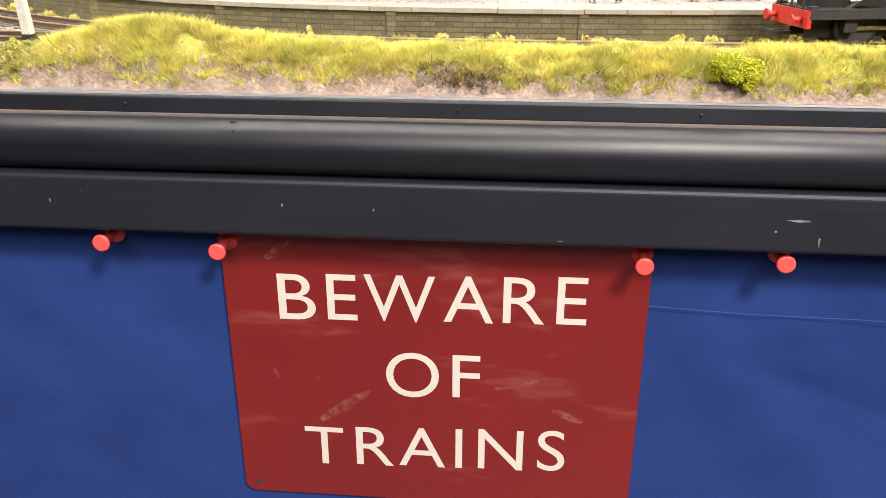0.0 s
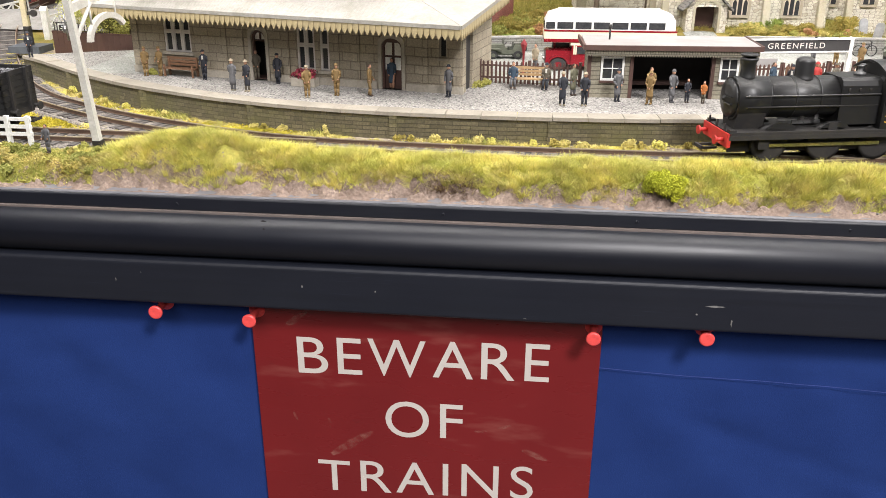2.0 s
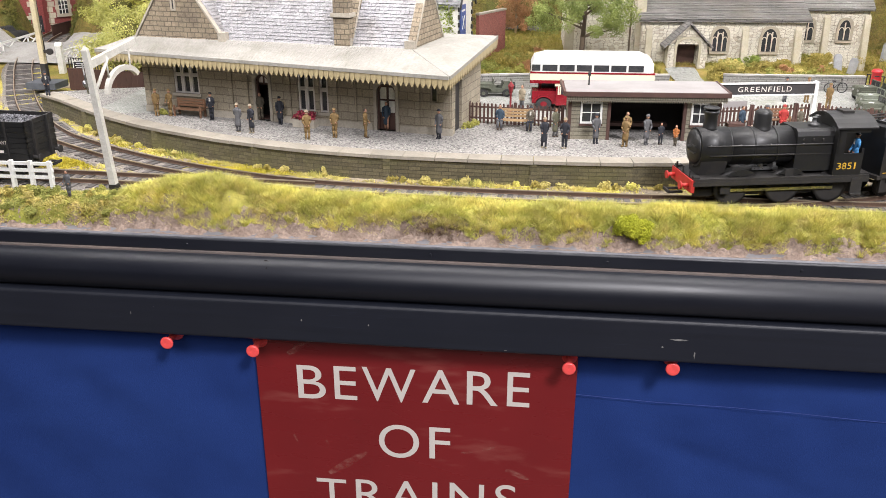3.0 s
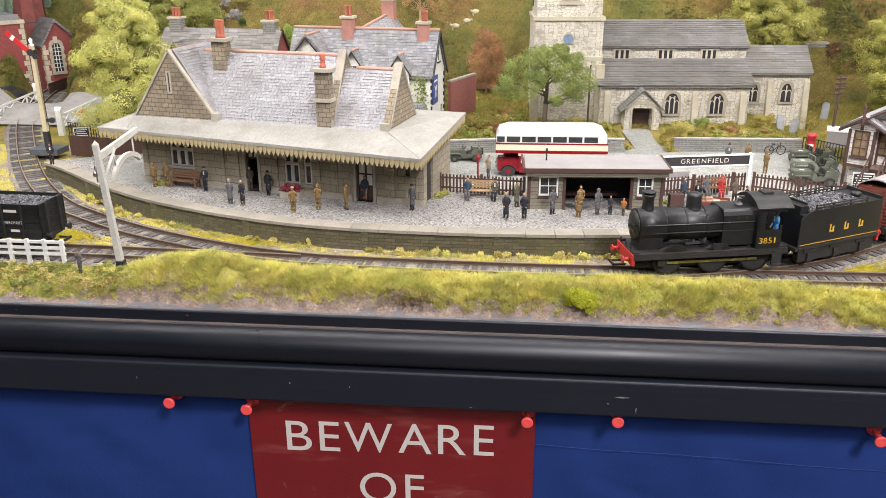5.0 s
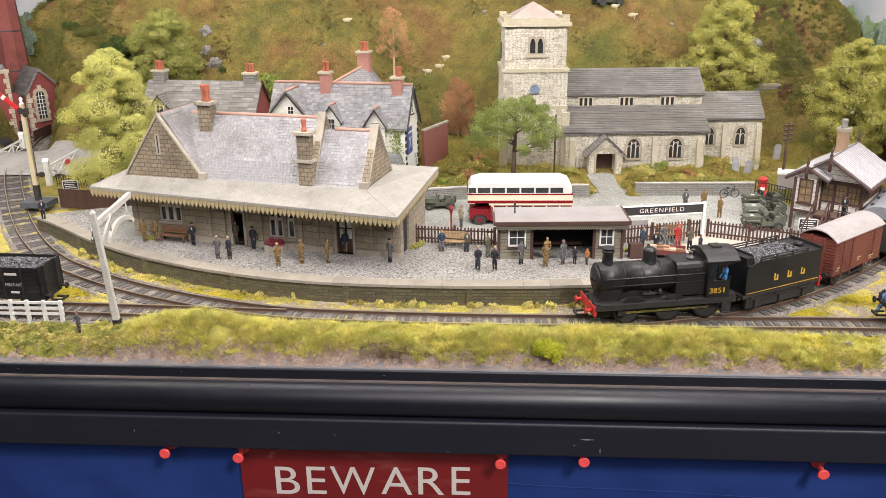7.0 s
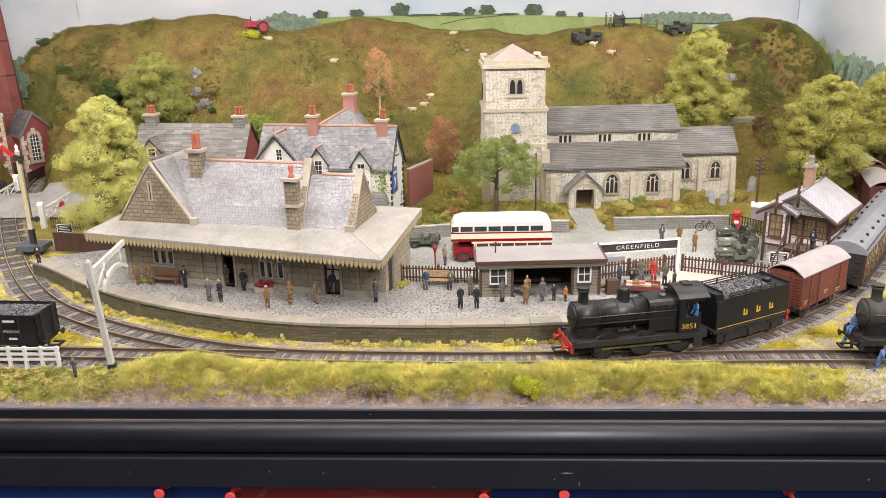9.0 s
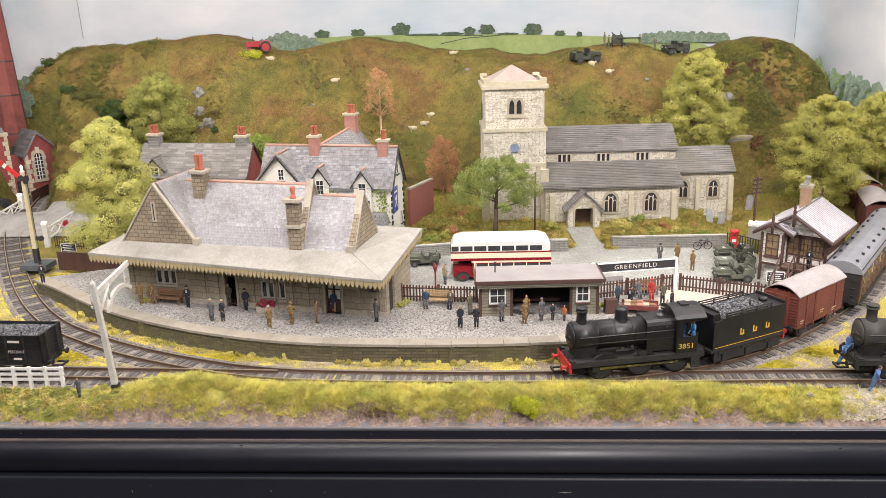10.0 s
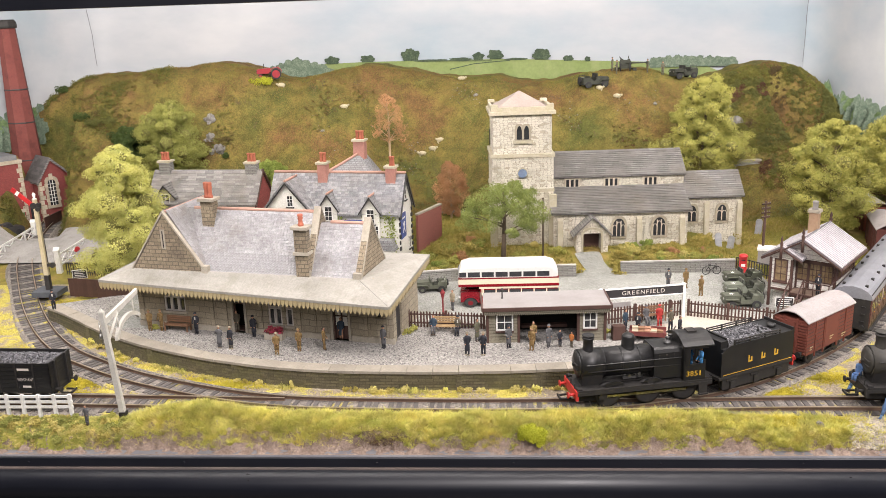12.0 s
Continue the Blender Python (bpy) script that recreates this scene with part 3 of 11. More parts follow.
LEAF_APPLE = leafy("apple_leaves", (0.36, 0.40, 0.15), (0.24, 0.29, 0.085), (0.13, 0.17, 0.04))
LEAF_RUST = leafy("rust_leaves", (0.58, 0.33, 0.19), (0.47, 0.25, 0.13), (0.33, 0.18, 0.09))
BUSH_LIME = leafy("bright_bush", (0.56, 0.55, 0.06), (0.42, 0.44, 0.035), (0.27, 0.31, 0.022))
FLOWER = leafy("pink_flowers", (0.45, 0.05, 0.10), (0.3, 0.03, 0.07), (0.12, 0.12, 0.03))
PRINT_FIELD = surf("printed_field", (0.21, 0.265, 0.095), (0.165, 0.22, 0.07), 60, 4, 0.8, 0, 0, (0.26, 0.29, 0.13), 0.6)
PRINT_TREES = surf("printed_trees", (0.035, 0.06, 0.035), (0.07, 0.10, 0.055), 8, 2, 0.85, 0, 0, (0.02, 0.035, 0.022), 0.8, 0, 0.3)
PRINT_FAR = surf("printed_far_wood", (0.085, 0.125, 0.085), (0.17, 0.215, 0.155), 6, 1.8, 0.85, 0, 0, (0.04, 0.075, 0.055), 0.8, 0, 0.3)

PRINT_NEAR = surf("printed_green_trees", (0.075, 0.13, 0.045), (0.15, 0.215, 0.09), 5, 1.6, 0.85, 0, 0, (0.03, 0.06, 0.025), 0.6)


def sign_paint():
    """Glossy red enamel with rubbed smears and scratches."""
    mat, nt, bsdf = node_mat("red_enamel")
    co = nt.nodes.new("ShaderNodeTexCoord").outputs["Object"]
    mp = nt.nodes.new("ShaderNodeMapping")
    mp.inputs["Rotation"].default_value, mp.inputs["Scale"].default_value = (0, radians(33), 0), (0.35, 1, 1.6)
    nt.links.new(co, mp.inputs[0])
    n1, n2 = tex(nt, "noise", 34, mp.outputs[0], 5, 0.6), tex(nt, "noise", 90, co, 3)
    col = mix(nt, ramp(nt, n2.outputs[0], [(0.3, (0, 0, 0)), (0.7, (1, 1, 1))]), (0.20, 0.014, 0.016), (0.17, 0.012, 0.014))
    smear = ramp(nt, n1.outputs[0], [(0.58, (0, 0, 0)), (0.80, (0.30,) * 3)])
    col = mix(nt, smear, col, (0.55, 0.22, 0.17))
    nt.links.new(col, bsdf.inputs["Base Color"])
    nt.links.new(ramp(nt, n1.outputs[0], [(0.4, (0.24,) * 3), (0.75, (0.5,) * 3)]), bsdf.inputs["Roughness"])
    return mat


SIGN_RED = sign_paint()


def sky_print(name, lift=1.0):
    mat, nt, bsdf = node_mat(name)
    co = nt.nodes.new("ShaderNodeTexCoord").outputs["Object"]
    mp = nt.nodes.new("ShaderNodeMapping")
    mp.inputs["Scale"].default_value = (0.55, 1, 1.3)
    nt.links.new(co, mp.inputs[0])
    n1, n2 = tex(nt, "noise", 240, mp.outputs[0], 6, 0.55), tex(nt, "noise", 70, mp.outputs[0], 5, 0.6)
    col = ramp(nt, n1.outputs[0], [(0.36, (0.29, 0.35, 0.39)), (0.5, (0.385, 0.405, 0.425)), (0.66, (0.47, 0.48, 0.485))])
    col = mix(nt, 1.0, col, ramp(nt, n2.outputs[0], [(0.3, (0.93, 0.94, 0.96)), (0.7, (1.05, 1.04, 1.03))]), "MULTIPLY")
    col = mix(nt, 1.0, col, (lift, lift, lift), "MULTIPLY")
    nt.links.new(col, bsdf.inputs["Base Color"])
    bsdf.inputs["Roughness"].default_value = 0.75
    return mat


# second sky is the same print, brightened where lamp light falls short
SKY_PRINT, SKY_LIFTED = sky_print("printed_sky", 1.08), sky_print("lifted_printed_sky", 1.36)


def loose_tile(name, a, b, c, rough=0.6):
    """Single slates, each with its own tone, streaked and weathered."""
    mat, nt, bsdf = node_mat(name)
    geo = nt.nodes.new("ShaderNodeNewGeometry")
    co = nt.nodes.new("ShaderNodeTexCoord").outputs["Object"]
    n1, n2 = tex(nt, "noise", 34, co, 4), tex(nt, "noise", 1.3, co, 3)
    info = nt.nodes.new("ShaderNodeObjectInfo")
    both = mix(nt, 1.0, geo.outputs["Random Per Island"], info.outputs["Random"], "DIFFERENCE")
    col = ramp(nt, both, [(0.0, a), (0.45, b), (0.9, c)])
    col = mix(nt, 1.0, col, ramp(nt, n1.outputs[0], [(0.3, (0.7, 0.69, 0.67)), (0.6, (1.1, 1.1, 1.1))]), "MULTIPLY")
    col = mix(nt, 1.0, col, ramp(nt, n2.outputs[0], [(0.3, (0.8,) * 3), (0.7, (1.2,) * 3)]), "MULTIPLY")
    n3 = tex(nt, "noise", 60, co, 6, 0.7)
    col = mix(nt, ramp(nt, n3.outputs[0], [(0.47, (0, 0, 0)), (0.64, (0.62,) * 3)]), col, (0.165, 0.145, 0.12))
    nt.links.new(col, bsdf.inputs["Base Color"])
    bsdf.inputs["Roughness"].default_value = rough
    return mat


SLATE_TILE = loose_tile("pale_slate", (0.255, 0.252, 0.264), (0.30, 0.296, 0.308), (0.35, 0.343, 0.352), 0.5)
SLATE_STRIP = loose_tile("church_slate", (0.15, 0.145, 0.14), (0.20, 0.193, 0.185), (0.26, 0.25, 0.235))
SLATE_PUB_TILE = loose_tile("inn_slate", (0.19, 0.195, 0.21), (0.26, 0.26, 0.275), (0.34, 0.335, 0.345))


def rub_gloss_paint():
    mat, nt, bsdf = node_mat("rubbed_glossy_enamel")
    co = nt.nodes.new("ShaderNodeTexCoord").outputs["Object"]
    n = tex(nt, "noise", 5, co, 5, 0.7)
    nt.links.new(ramp(nt, n.outputs[0], [(0.3, (0.33, 0.06, 0.05)), (0.75, (0.62, 0.30, 0.24))]), bsdf.inputs["Base Color"])
    nt.links.new(ramp(nt, n.outputs[0], [(0.35, (0.0,) * 3), (0.75, (0.5,) * 3)]), bsdf.inputs["Alpha"])
    bsdf.inputs["Roughness"].default_value = 0.5
    return mat


RUB_GLOSS = rub_gloss_paint()

# dark colour that stands in for the shade deep in the crowns
LEAF_CORE = surf("crown_shade", (0.19, 0.18, 0.05), (0.13, 0.125, 0.035), 9, 1.2, 0.95, 0.6, 0, None, 0.5, 0, 0.3)
GRASS_LIME = leafy("lime_grass", (0.68, 0.65, 0.22), (0.55, 0.55, 0.13), (0.35, 0.38, 0.07))
GRASS_YARD = leafy("churchyard_blades", (0.40, 0.31, 0.10), (0.28, 0.25, 0.06), (0.16, 0.18, 0.036))
TWIG = leafy("dead_twigs", (0.15, 0.085, 0.05), (0.10, 0.06, 0.035), (0.06, 0.04, 0.025))
SCRUB_MID = leafy("mid_scrub", (0.21, 0.19, 0.05), (0.15, 0.145, 0.035), (0.10, 0.105, 0.024))
SCRUB_RED = leafy("bramble_red", (0.15, 0.06, 0.04), (0.105, 0.05, 0.032), (0.07, 0.055, 0.02))
PALE_BARK = surf("pale_bark", (0.40, 0.29, 0.18), (0.30, 0.21, 0.13), 8, 1, 0.95, 0.2)
TRACERY = surf("pale_tracery", (0.60, 0.53, 0.43), (0.52, 0.46, 0.37), 6, 1, 0.85, 0.05)
WINDOW_STONE = surf("window_stone", (0.46, 0.41, 0.32), (0.38, 0.335, 0.255), 9, 1, 0.85, 0.1)
PALE_STRIP = surf("pale_roof_strip", (0.52, 0.50, 0.52), (0.44, 0.42, 0.44), 10, 1, 0.7, 0.03)
MILL_STONE = surf("mill_quoin_stone", (0.52, 0.45, 0.35), (0.40, 0.345, 0.265), 8, 1.2, 0.9, 0.15, 0, (0.25, 0.21, 0.16), 0.4, 0.15)
DULL_STEEL = surf("dull_steel", (0.12, 0.12, 0.12), None, 6, 1, 0.5, 0.03, 0.5)
MOSS = leafy("yellow_moss", (0.60, 0.50, 0.06), (0.48, 0.41, 0.045), (0.32, 0.29, 0.035))
BOARD_PLY = surf("plain_plywood", (0.42, 0.31, 0.19), (0.35, 0.26, 0.16), 120, 6, 0.7, 0.1)
WIN_FRAME = surf("pale_window_frame", (0.56, 0.53, 0.50), (0.48, 0.45, 0.42), 8, 1, 0.75, 0.05)
ARMY_DARK = surf("shadowy_army_green", (0.03, 0.034, 0.024), (0.045, 0.048, 0.035), 8, 1, 0.8, 0.05)
PALE_GRAVEL = grit("pale_gravel", [(0.34, 0.30, 0.24), (0.44, 0.39, 0.31), (0.24, 0.21, 0.165), (0.50, 0.45, 0.37)], 1.6, 0.95, 0.6, (0.36, 0.31, 0.07), 26, 0.60)
SCRUB_HEATH = leafy("heath_brown", (0.20, 0.135, 0.055), (0.15, 0.105, 0.04), (0.11, 0.095, 0.03))
# opaque tan panes: the lit cabin interior is painted into the glass
CABIN_PANE = surf("interior_tint_pane", (0.25, 0.18, 0.10), (0.15, 0.11, 0.065), 7, 2, 0.14, 0.0)

# ---- the hall round the layout ----
def hall():
    m = M().box(-6000, -6000, -1050, 6000, 6000, -1000)
    solo("floor", m, HALL_FLOOR, "brown worn hall floor under the layout", "floor", "structure")
    for nm, b in (("wall_north", (-6000, 6000, -1000, 6000, 6100, 3600)), ("wall_south", (-6000, -6100, -1000, 6000, -6000, 3600)),
                  ("wall_east", (6000, -6000, -1000, 6100, 6000, 3600)), ("wall_west", (-6100, -6000, -1000, -6000, 6000, 3600))):
        solo(nm, M().box(*b), HALL_WALL, "plain pale hall wall behind the viewers", "wall", "structure")
    solo("ceiling", M().box(-6100, -6100, 3600, 6100, 6100, 3700), HALL_WALL, "plain pale hall ceiling", "ceiling", "structure")


hall()


# ---- the layout's black front: edge board, half-round moulding, flat fascia, pelmet ----
def fascia():
    t = thing("layout_fascia", 0, 0, 0, 0, "black painted wooden edge with half-round moulding, chipped", "fascia", "", "structure")
    L, R = -900, 900
    rough_edge(part("edge_board", M().prism([(358, -9.6), (345.2, -9.8), (344.2, -10.6), (343.4, -17.4), (358, -17.4)], L, R, "x"), BLACK_PAINT, t), 0.5)
    part("edge_line", M().prism([(357, -9.6), (357, -8.9), (346.0, -9.1), (345.4, -9.8)], L, R, "x"), surf("pale_edge", (0.17, 0.17, 0.185), (0.11, 0.11, 0.125), 30, 2, 0.6, 0.1), t, "pale strip along the top edge")
    part("ledge", M().prism([(356, -17.4), (341.2, -17.4), (340.8, -18.6), (356, -18.6)], L, R, "x"), surf("bare_brown_ledge", (0.11, 0.085, 0.075), (0.07, 0.058, 0.055), 40, 2, 0.7, 0.1), t, "thin brownish ledge under the edge board")
    pts = [(356, -18.6)]
    for i in range(73):
        a = radians(78 + i * 2.75)
        pts.append((342.2 + 12.2 * math.cos(a), -30.4 + 12.2 * math.sin(a)))
    pts += [(356, -42.6)]
    ob = part("half_round_moulding", M().prism(pts, L, R, "x", 0, True), BLACK_PAINT, t)
    ob.data.polygons.foreach_set("use_smooth", [len(p.vertices) == 4 for p in ob.data.polygons])
    rough_edge(part("flat_board", M().prism([(356, -42.4), (334.2, -42.4), (332.4, -42.9), (331.6, -44.2), (331.6, -67.6), (333, -69.0), (356, -69.0)], L, R, "x"), LIFTED_BLACK, t), 0.7)
    # chips and nail heads
    rnd = random.Random(4)
    for x, z, w, h in ((-120, -19.5, 4, 1.6), (-119, -22.5, 1.0, 2.6), (117, -54, 10, 1.3), (126, -63, 0.9, 5), (20, -66.5, 2.4, 0.5), (-205, -55, 0.9, 2.4), (-190, -50, 0.6, 0.6), (-100, -54, 0.8, 1.8),
                       (-60, -55, 0.8, 1.4), (108, -59, 1.2, 1.2), (310, -20, 3.0, 1.4), (360, -21, 6, 1.6), (330, -58, 1, 3), (-330, -57, 1, 1.4)):
        k = 11
        y = 331.5 if z < -44 else 342.2 - 12.26 * math.sqrt(max(0, 1 - ((z + 30.4) / 12.2) ** 2))
        vs = [(x + w * 0.5 * math.cos(6.28 * i / k) * rnd.uniform(0.5, 1.2), y - 0.05, z + h * 0.5 * math.sin(6.28 * i / k) * rnd.uniform(0.5, 1.2)) for i in range(k)]
        part("paint_chip", M().add(vs, [tuple(range(k))]), PAINT_CHIP if z < -44 else FRAME_BLACK, t, fix=False)
    for x in (-25, 75, -170, 180, 280, -290):
        part("nail_head", M().cyl((x, 344.4, -14), (x, 343.2, -14), 1.0, 0.7, 8), BLACK_PAINT, t)
    p = thing("pelmet", 0, 0, 0, 0, "black painted pelmet board over the layout", "pelmet", "", "structure")
    part("board", M().box(-900, 334, 312.5, 900, 346, 470), BLACK_PAINT, p)
    part("front_rail", M().box(-900, 330, 470, 900, 350, 560), BLACK_PAINT, p)
    part("lamp_batten", M().box(-780, 352, 436, 740, 372, 448), BLACK_PAINT, p)
    for x in (-955, 925):
        part("side_post", M().box(x, 334, -72, x + 30, 364, 560), BLACK_PAINT, p)
        part("side_arm", M().box(x, 364, 530, x + 30, 1235, 560), BLACK_PAINT, p)
    # out-of-view bar, added to carry the fill strip
    part("fill_lamp_bar", M().box(-955, 728, 518, 955, 752, 530), BLACK_PAINT, p)
    part("head_board", M().box(-955, 336, 470, 955, 350, 520), BLACK_PAINT, p)


fascia()


def baseboard():
    t = thing("baseboard", 0, 0, -1000, 0, "plywood baseboard on square trestle legs", "baseboard", "", "structure")
    part("top_board", M().box(-950, 357, 950, 950, 1250, 975), BOARD_PLY, t)
    for y in (360, 790, 1226):
        part("bearer", M().box(-950, y, 880, 950, y + 20, 950), BOARD_PLY, t)
    for x in (-900, 0, 870):
        for y in (382, 1180):
            part("leg", M().box(x, y, 0, x + 45, y + 45, 880), BOARD_PLY, t)


baseboard()


def cloth():
    m = M()
    nx, nz = 220, 110
    vs, fs = [], []
    for j in range(nz + 1):
        z = -64 - 926 * (j / nz) ** 1.8
        for i in range(nx + 1):
            x = -900 + 1800 * i / nx
            d = 4.0 * wob(x, z * 0.35, 90, 3.1) + 1.8 * wob(x + z * 0.7, z * 0.6, 36, 7.7) + 0.8 * wob(x - z, z, 15, 2.2)
            d += 1.3 * max(0, 1 - abs(z + 118 + 0.34 * (x - 60) + 6 * wob(x, 0, 60, 8)) / 7) * smooth01(120, 170, abs(x + 37))
            d *= smooth01(-66, -120, z) * (0.12 + 0.88 * max(smooth01(96, 125, abs(x + 37)), smooth01(-205, -250, z)))
            d = max(d, -1.6)
            vs.append((x, 353.2 + d + 0.004 * (z + 70), z))
    for j in range(nz):
        for i in range(nx):
            a = j * (nx + 1) + i
            fs.append((a, a + 1, a + nx + 2, a + nx + 1))
    t = thing("skirt_cloth", 0, 0, 0, 0, "royal blue cloth skirt pinned under the layout", "cloth")
    part("drape", m.add(vs, fs, 0, True), CLOTH, t, fix=False)
    pts = [(62 + 5 * i, 350.3 + 0.5 * wob(i * 5, 0, 20, 5), -104.5 - 0.5 * math.sin(i * 0.21) - 0.17 * i) for i in range(90)]
    vs = [(x, y, z + s) for x, y, z in pts for s in (-0.2, 0.2)]
    part("crease", M().add(vs, [(2 * i, 2 * i + 1, 2 * i + 3, 2 * i + 2) for i in range(len(pts) - 1)]), SEAM, t, "thin pale crease line", fix=False)


cloth()


def beware_sign():
    t = thing("warning_sign", -37, 351.0, -72.5, 0, "red enamel metal sign with white capital letters", "sign")
    w, h, r = 100, 150, 6
    pts = []
    for cx, cz, a0 in ((w - r, -r, 0), (-w + r, -r, 90), (-w + r, -h + r, 180), (w - r, -h + r, 270)):
        pts += [(cx + r * math.cos(radians(a0 + 15 * i)), cz + r * math.sin(radians(a0 + 15 * i))) for i in range(7)]
    rough_edge(part("plate", M().prism(pts, -1.0, 0, "y"), SIGN_RED, t), 0.4)
    rows = (("BEWARE", ((-74.0, -56.0, -46.4, -22.5), (-50.3, -35.9, -45.7, -21.8), (-32.3, 1.5, -45.4, -21.2), (5.5, 28.8, -44.3, -20.4), (33.4, 52.8, -43.7, -20.0), (58.3, 72.2, -43.2, -18.9)),),
            ("OF", ((-23.0, 3.2, -87.2, -62.0), (9.8, 23.2, -85.9, -62.2)),),
            ("TRAINS", ((-65.9, -46.0, -130.0, -107.6), (-39.5, -20.3, -129.2, -106.4), (-17.4, 6.2, -128.4, -105.2), (11.5, 14.9, -128.1, -104.6), (23.0, 45.5, -127.6, -103.8), (52.8, 66.5, -126.8, -102.6))))
    for text, spans in rows:
        for ch, (a, b, z0, z1) in zip(text, spans):
            part("letter", letter(M(), ch, a, b, z0, z1, -1.06), SIGN_WHITE, t, fix=False)
    # rubbed streaks on the enamel, and gloss highlights painted as pale patches
    for k, (xa, za, xb, zb, wd) in enumerate(((-57, -103, -31, -84.5, 6.5), (59, -91, 74, -97, 5), (-79, -15, -67, -6, 5), (-57.5, -77, -56.5, -84, 2.2), (-79, -74, -77, -80, 2.2), (44, -77, 52, -74, 2.4), (30, -80, 38, -79, 2.0))):
        a, b = Vector((xa, 0, za)), Vector((xb, 0, zb))
        s = (b - a).normalized()
        s = Vector((-s.z, 0, s.x)) * wd * 0.5
        rs = random.Random(k)
        ring_pts = []
        for i in range(9):
            f = i / 8
            ring_pts.append(a + (b - a) * f + s * math.sin(math.pi * min(1, 0.12 + 0.8 * f)) * rs.uniform(0.6, 1.1))
        for i in range(8, -1, -1):
            f = i / 8
            ring_pts.append(a + (b - a) * f - s * math.sin(math.pi * min(1, 0.12 + 0.8 * f)) * rs.uniform(0.6, 1.1))
        part("rub_gloss_mark", M().add([(p.x, -1.03, p.z) for p in ring_pts], [tuple(range(18))]), RUB_GLOSS, t, "pale patch of rubbing and painted gloss", fix=False)
    for x in (-93, 93):
        for z in (-6, -144):
            part("fixing_hole", M().cyl((x, -0.95, z), (x, -1.08, z), 1.6, 1.6, 12), BLACK_TRIM, t)


beware_sign()


def push_pin(x, z):
    t = thing("push_pin", x, 352, z, 0, "red plastic push pin in the blue cloth", "push pin", "pins along the cloth")
    rnd = random.Random(int(x))
    m = M().at(0, 0, 0, 90 + rnd.uniform(-5, 5), 0, rnd.uniform(-6, 6))
    m.lathe([(4.4, 1.0), (4.8, 1.8), (4.6, 2.8), (2.7, 4.1), (2.2, 5.9), (2.1, 11.5), (2.6, 13.6), (3.9, 15.4), (4.1, 16.2), (3.9, 16.9), (3.2, 17.2)], (0, 0, 0), 16)
    part("head", m, PIN_RED, t)
    part("needle", M().cyl((0, 2, 0), (0, -1.5, 0), 0.5, 0.5, 6), STEEL, t)


for x, z in ((-187, -77), (-133, -79), (58, -78.5), (117, -76), (283, -80), (-330, -77), (430, -78)):
    push_pin(x, z)


# ---- ground ----
CREST = [(-800, 95), (-690, 172), (-646, 200), (-580, 230), (-501, 224), (-407, 237), (-324, 243), (-255, 202), (-217, 220), (-135, 231), (-46, 216), (-2, 206), (68, 208), (134, 193),
         (183, 200), (243, 209), (347, 211), (424, 208), (474, 224), (533, 225), (562, 203), (606, 146), (644, 114), (760, 90)]


def table(rows, x):
    return float(np.interp(x, [r[0] for r in rows], [r[1] for r in rows]))


BANK = [(-900, 1), (-330, 1), (-260, 1.5), (-225, 4), (-200, 10), (-175, 16), (-150, 15), (-128, 9), (-90, 6), (-40, 5), (40, 5), (120, 5.5), (190, 5.5), (250, 3.5), (290, 1.5), (900, 1)]


GULLY = [([(1000, -191), (1024, -189), (1042, -180), (1053, -186), (1084, -198)], 15), ([(1050, -120), (1073, -132), (1100, -148)], 9), ([(990, -60), (1016, -56), (1040, -66)], 5),
         ([(1025, 184), (1050, 168), (1080, 152)], 7), ([(1068, 14), (1080, 36), (1092, 10)], 4)]
GULLY = [([(b, a) for a, b in g], d) for g, d in GULLY]


def bank_edge(x):
    """Where the turf of the bank gives way to bare earth."""
    return 359.0 + 8 * wob(x, 0, 42, 2.2) + 5 * wob(x, 0, 13, 5.5) + 2 * wob(x, 0, 4, 1.5) - 9 * smooth01(-215, -262, x)


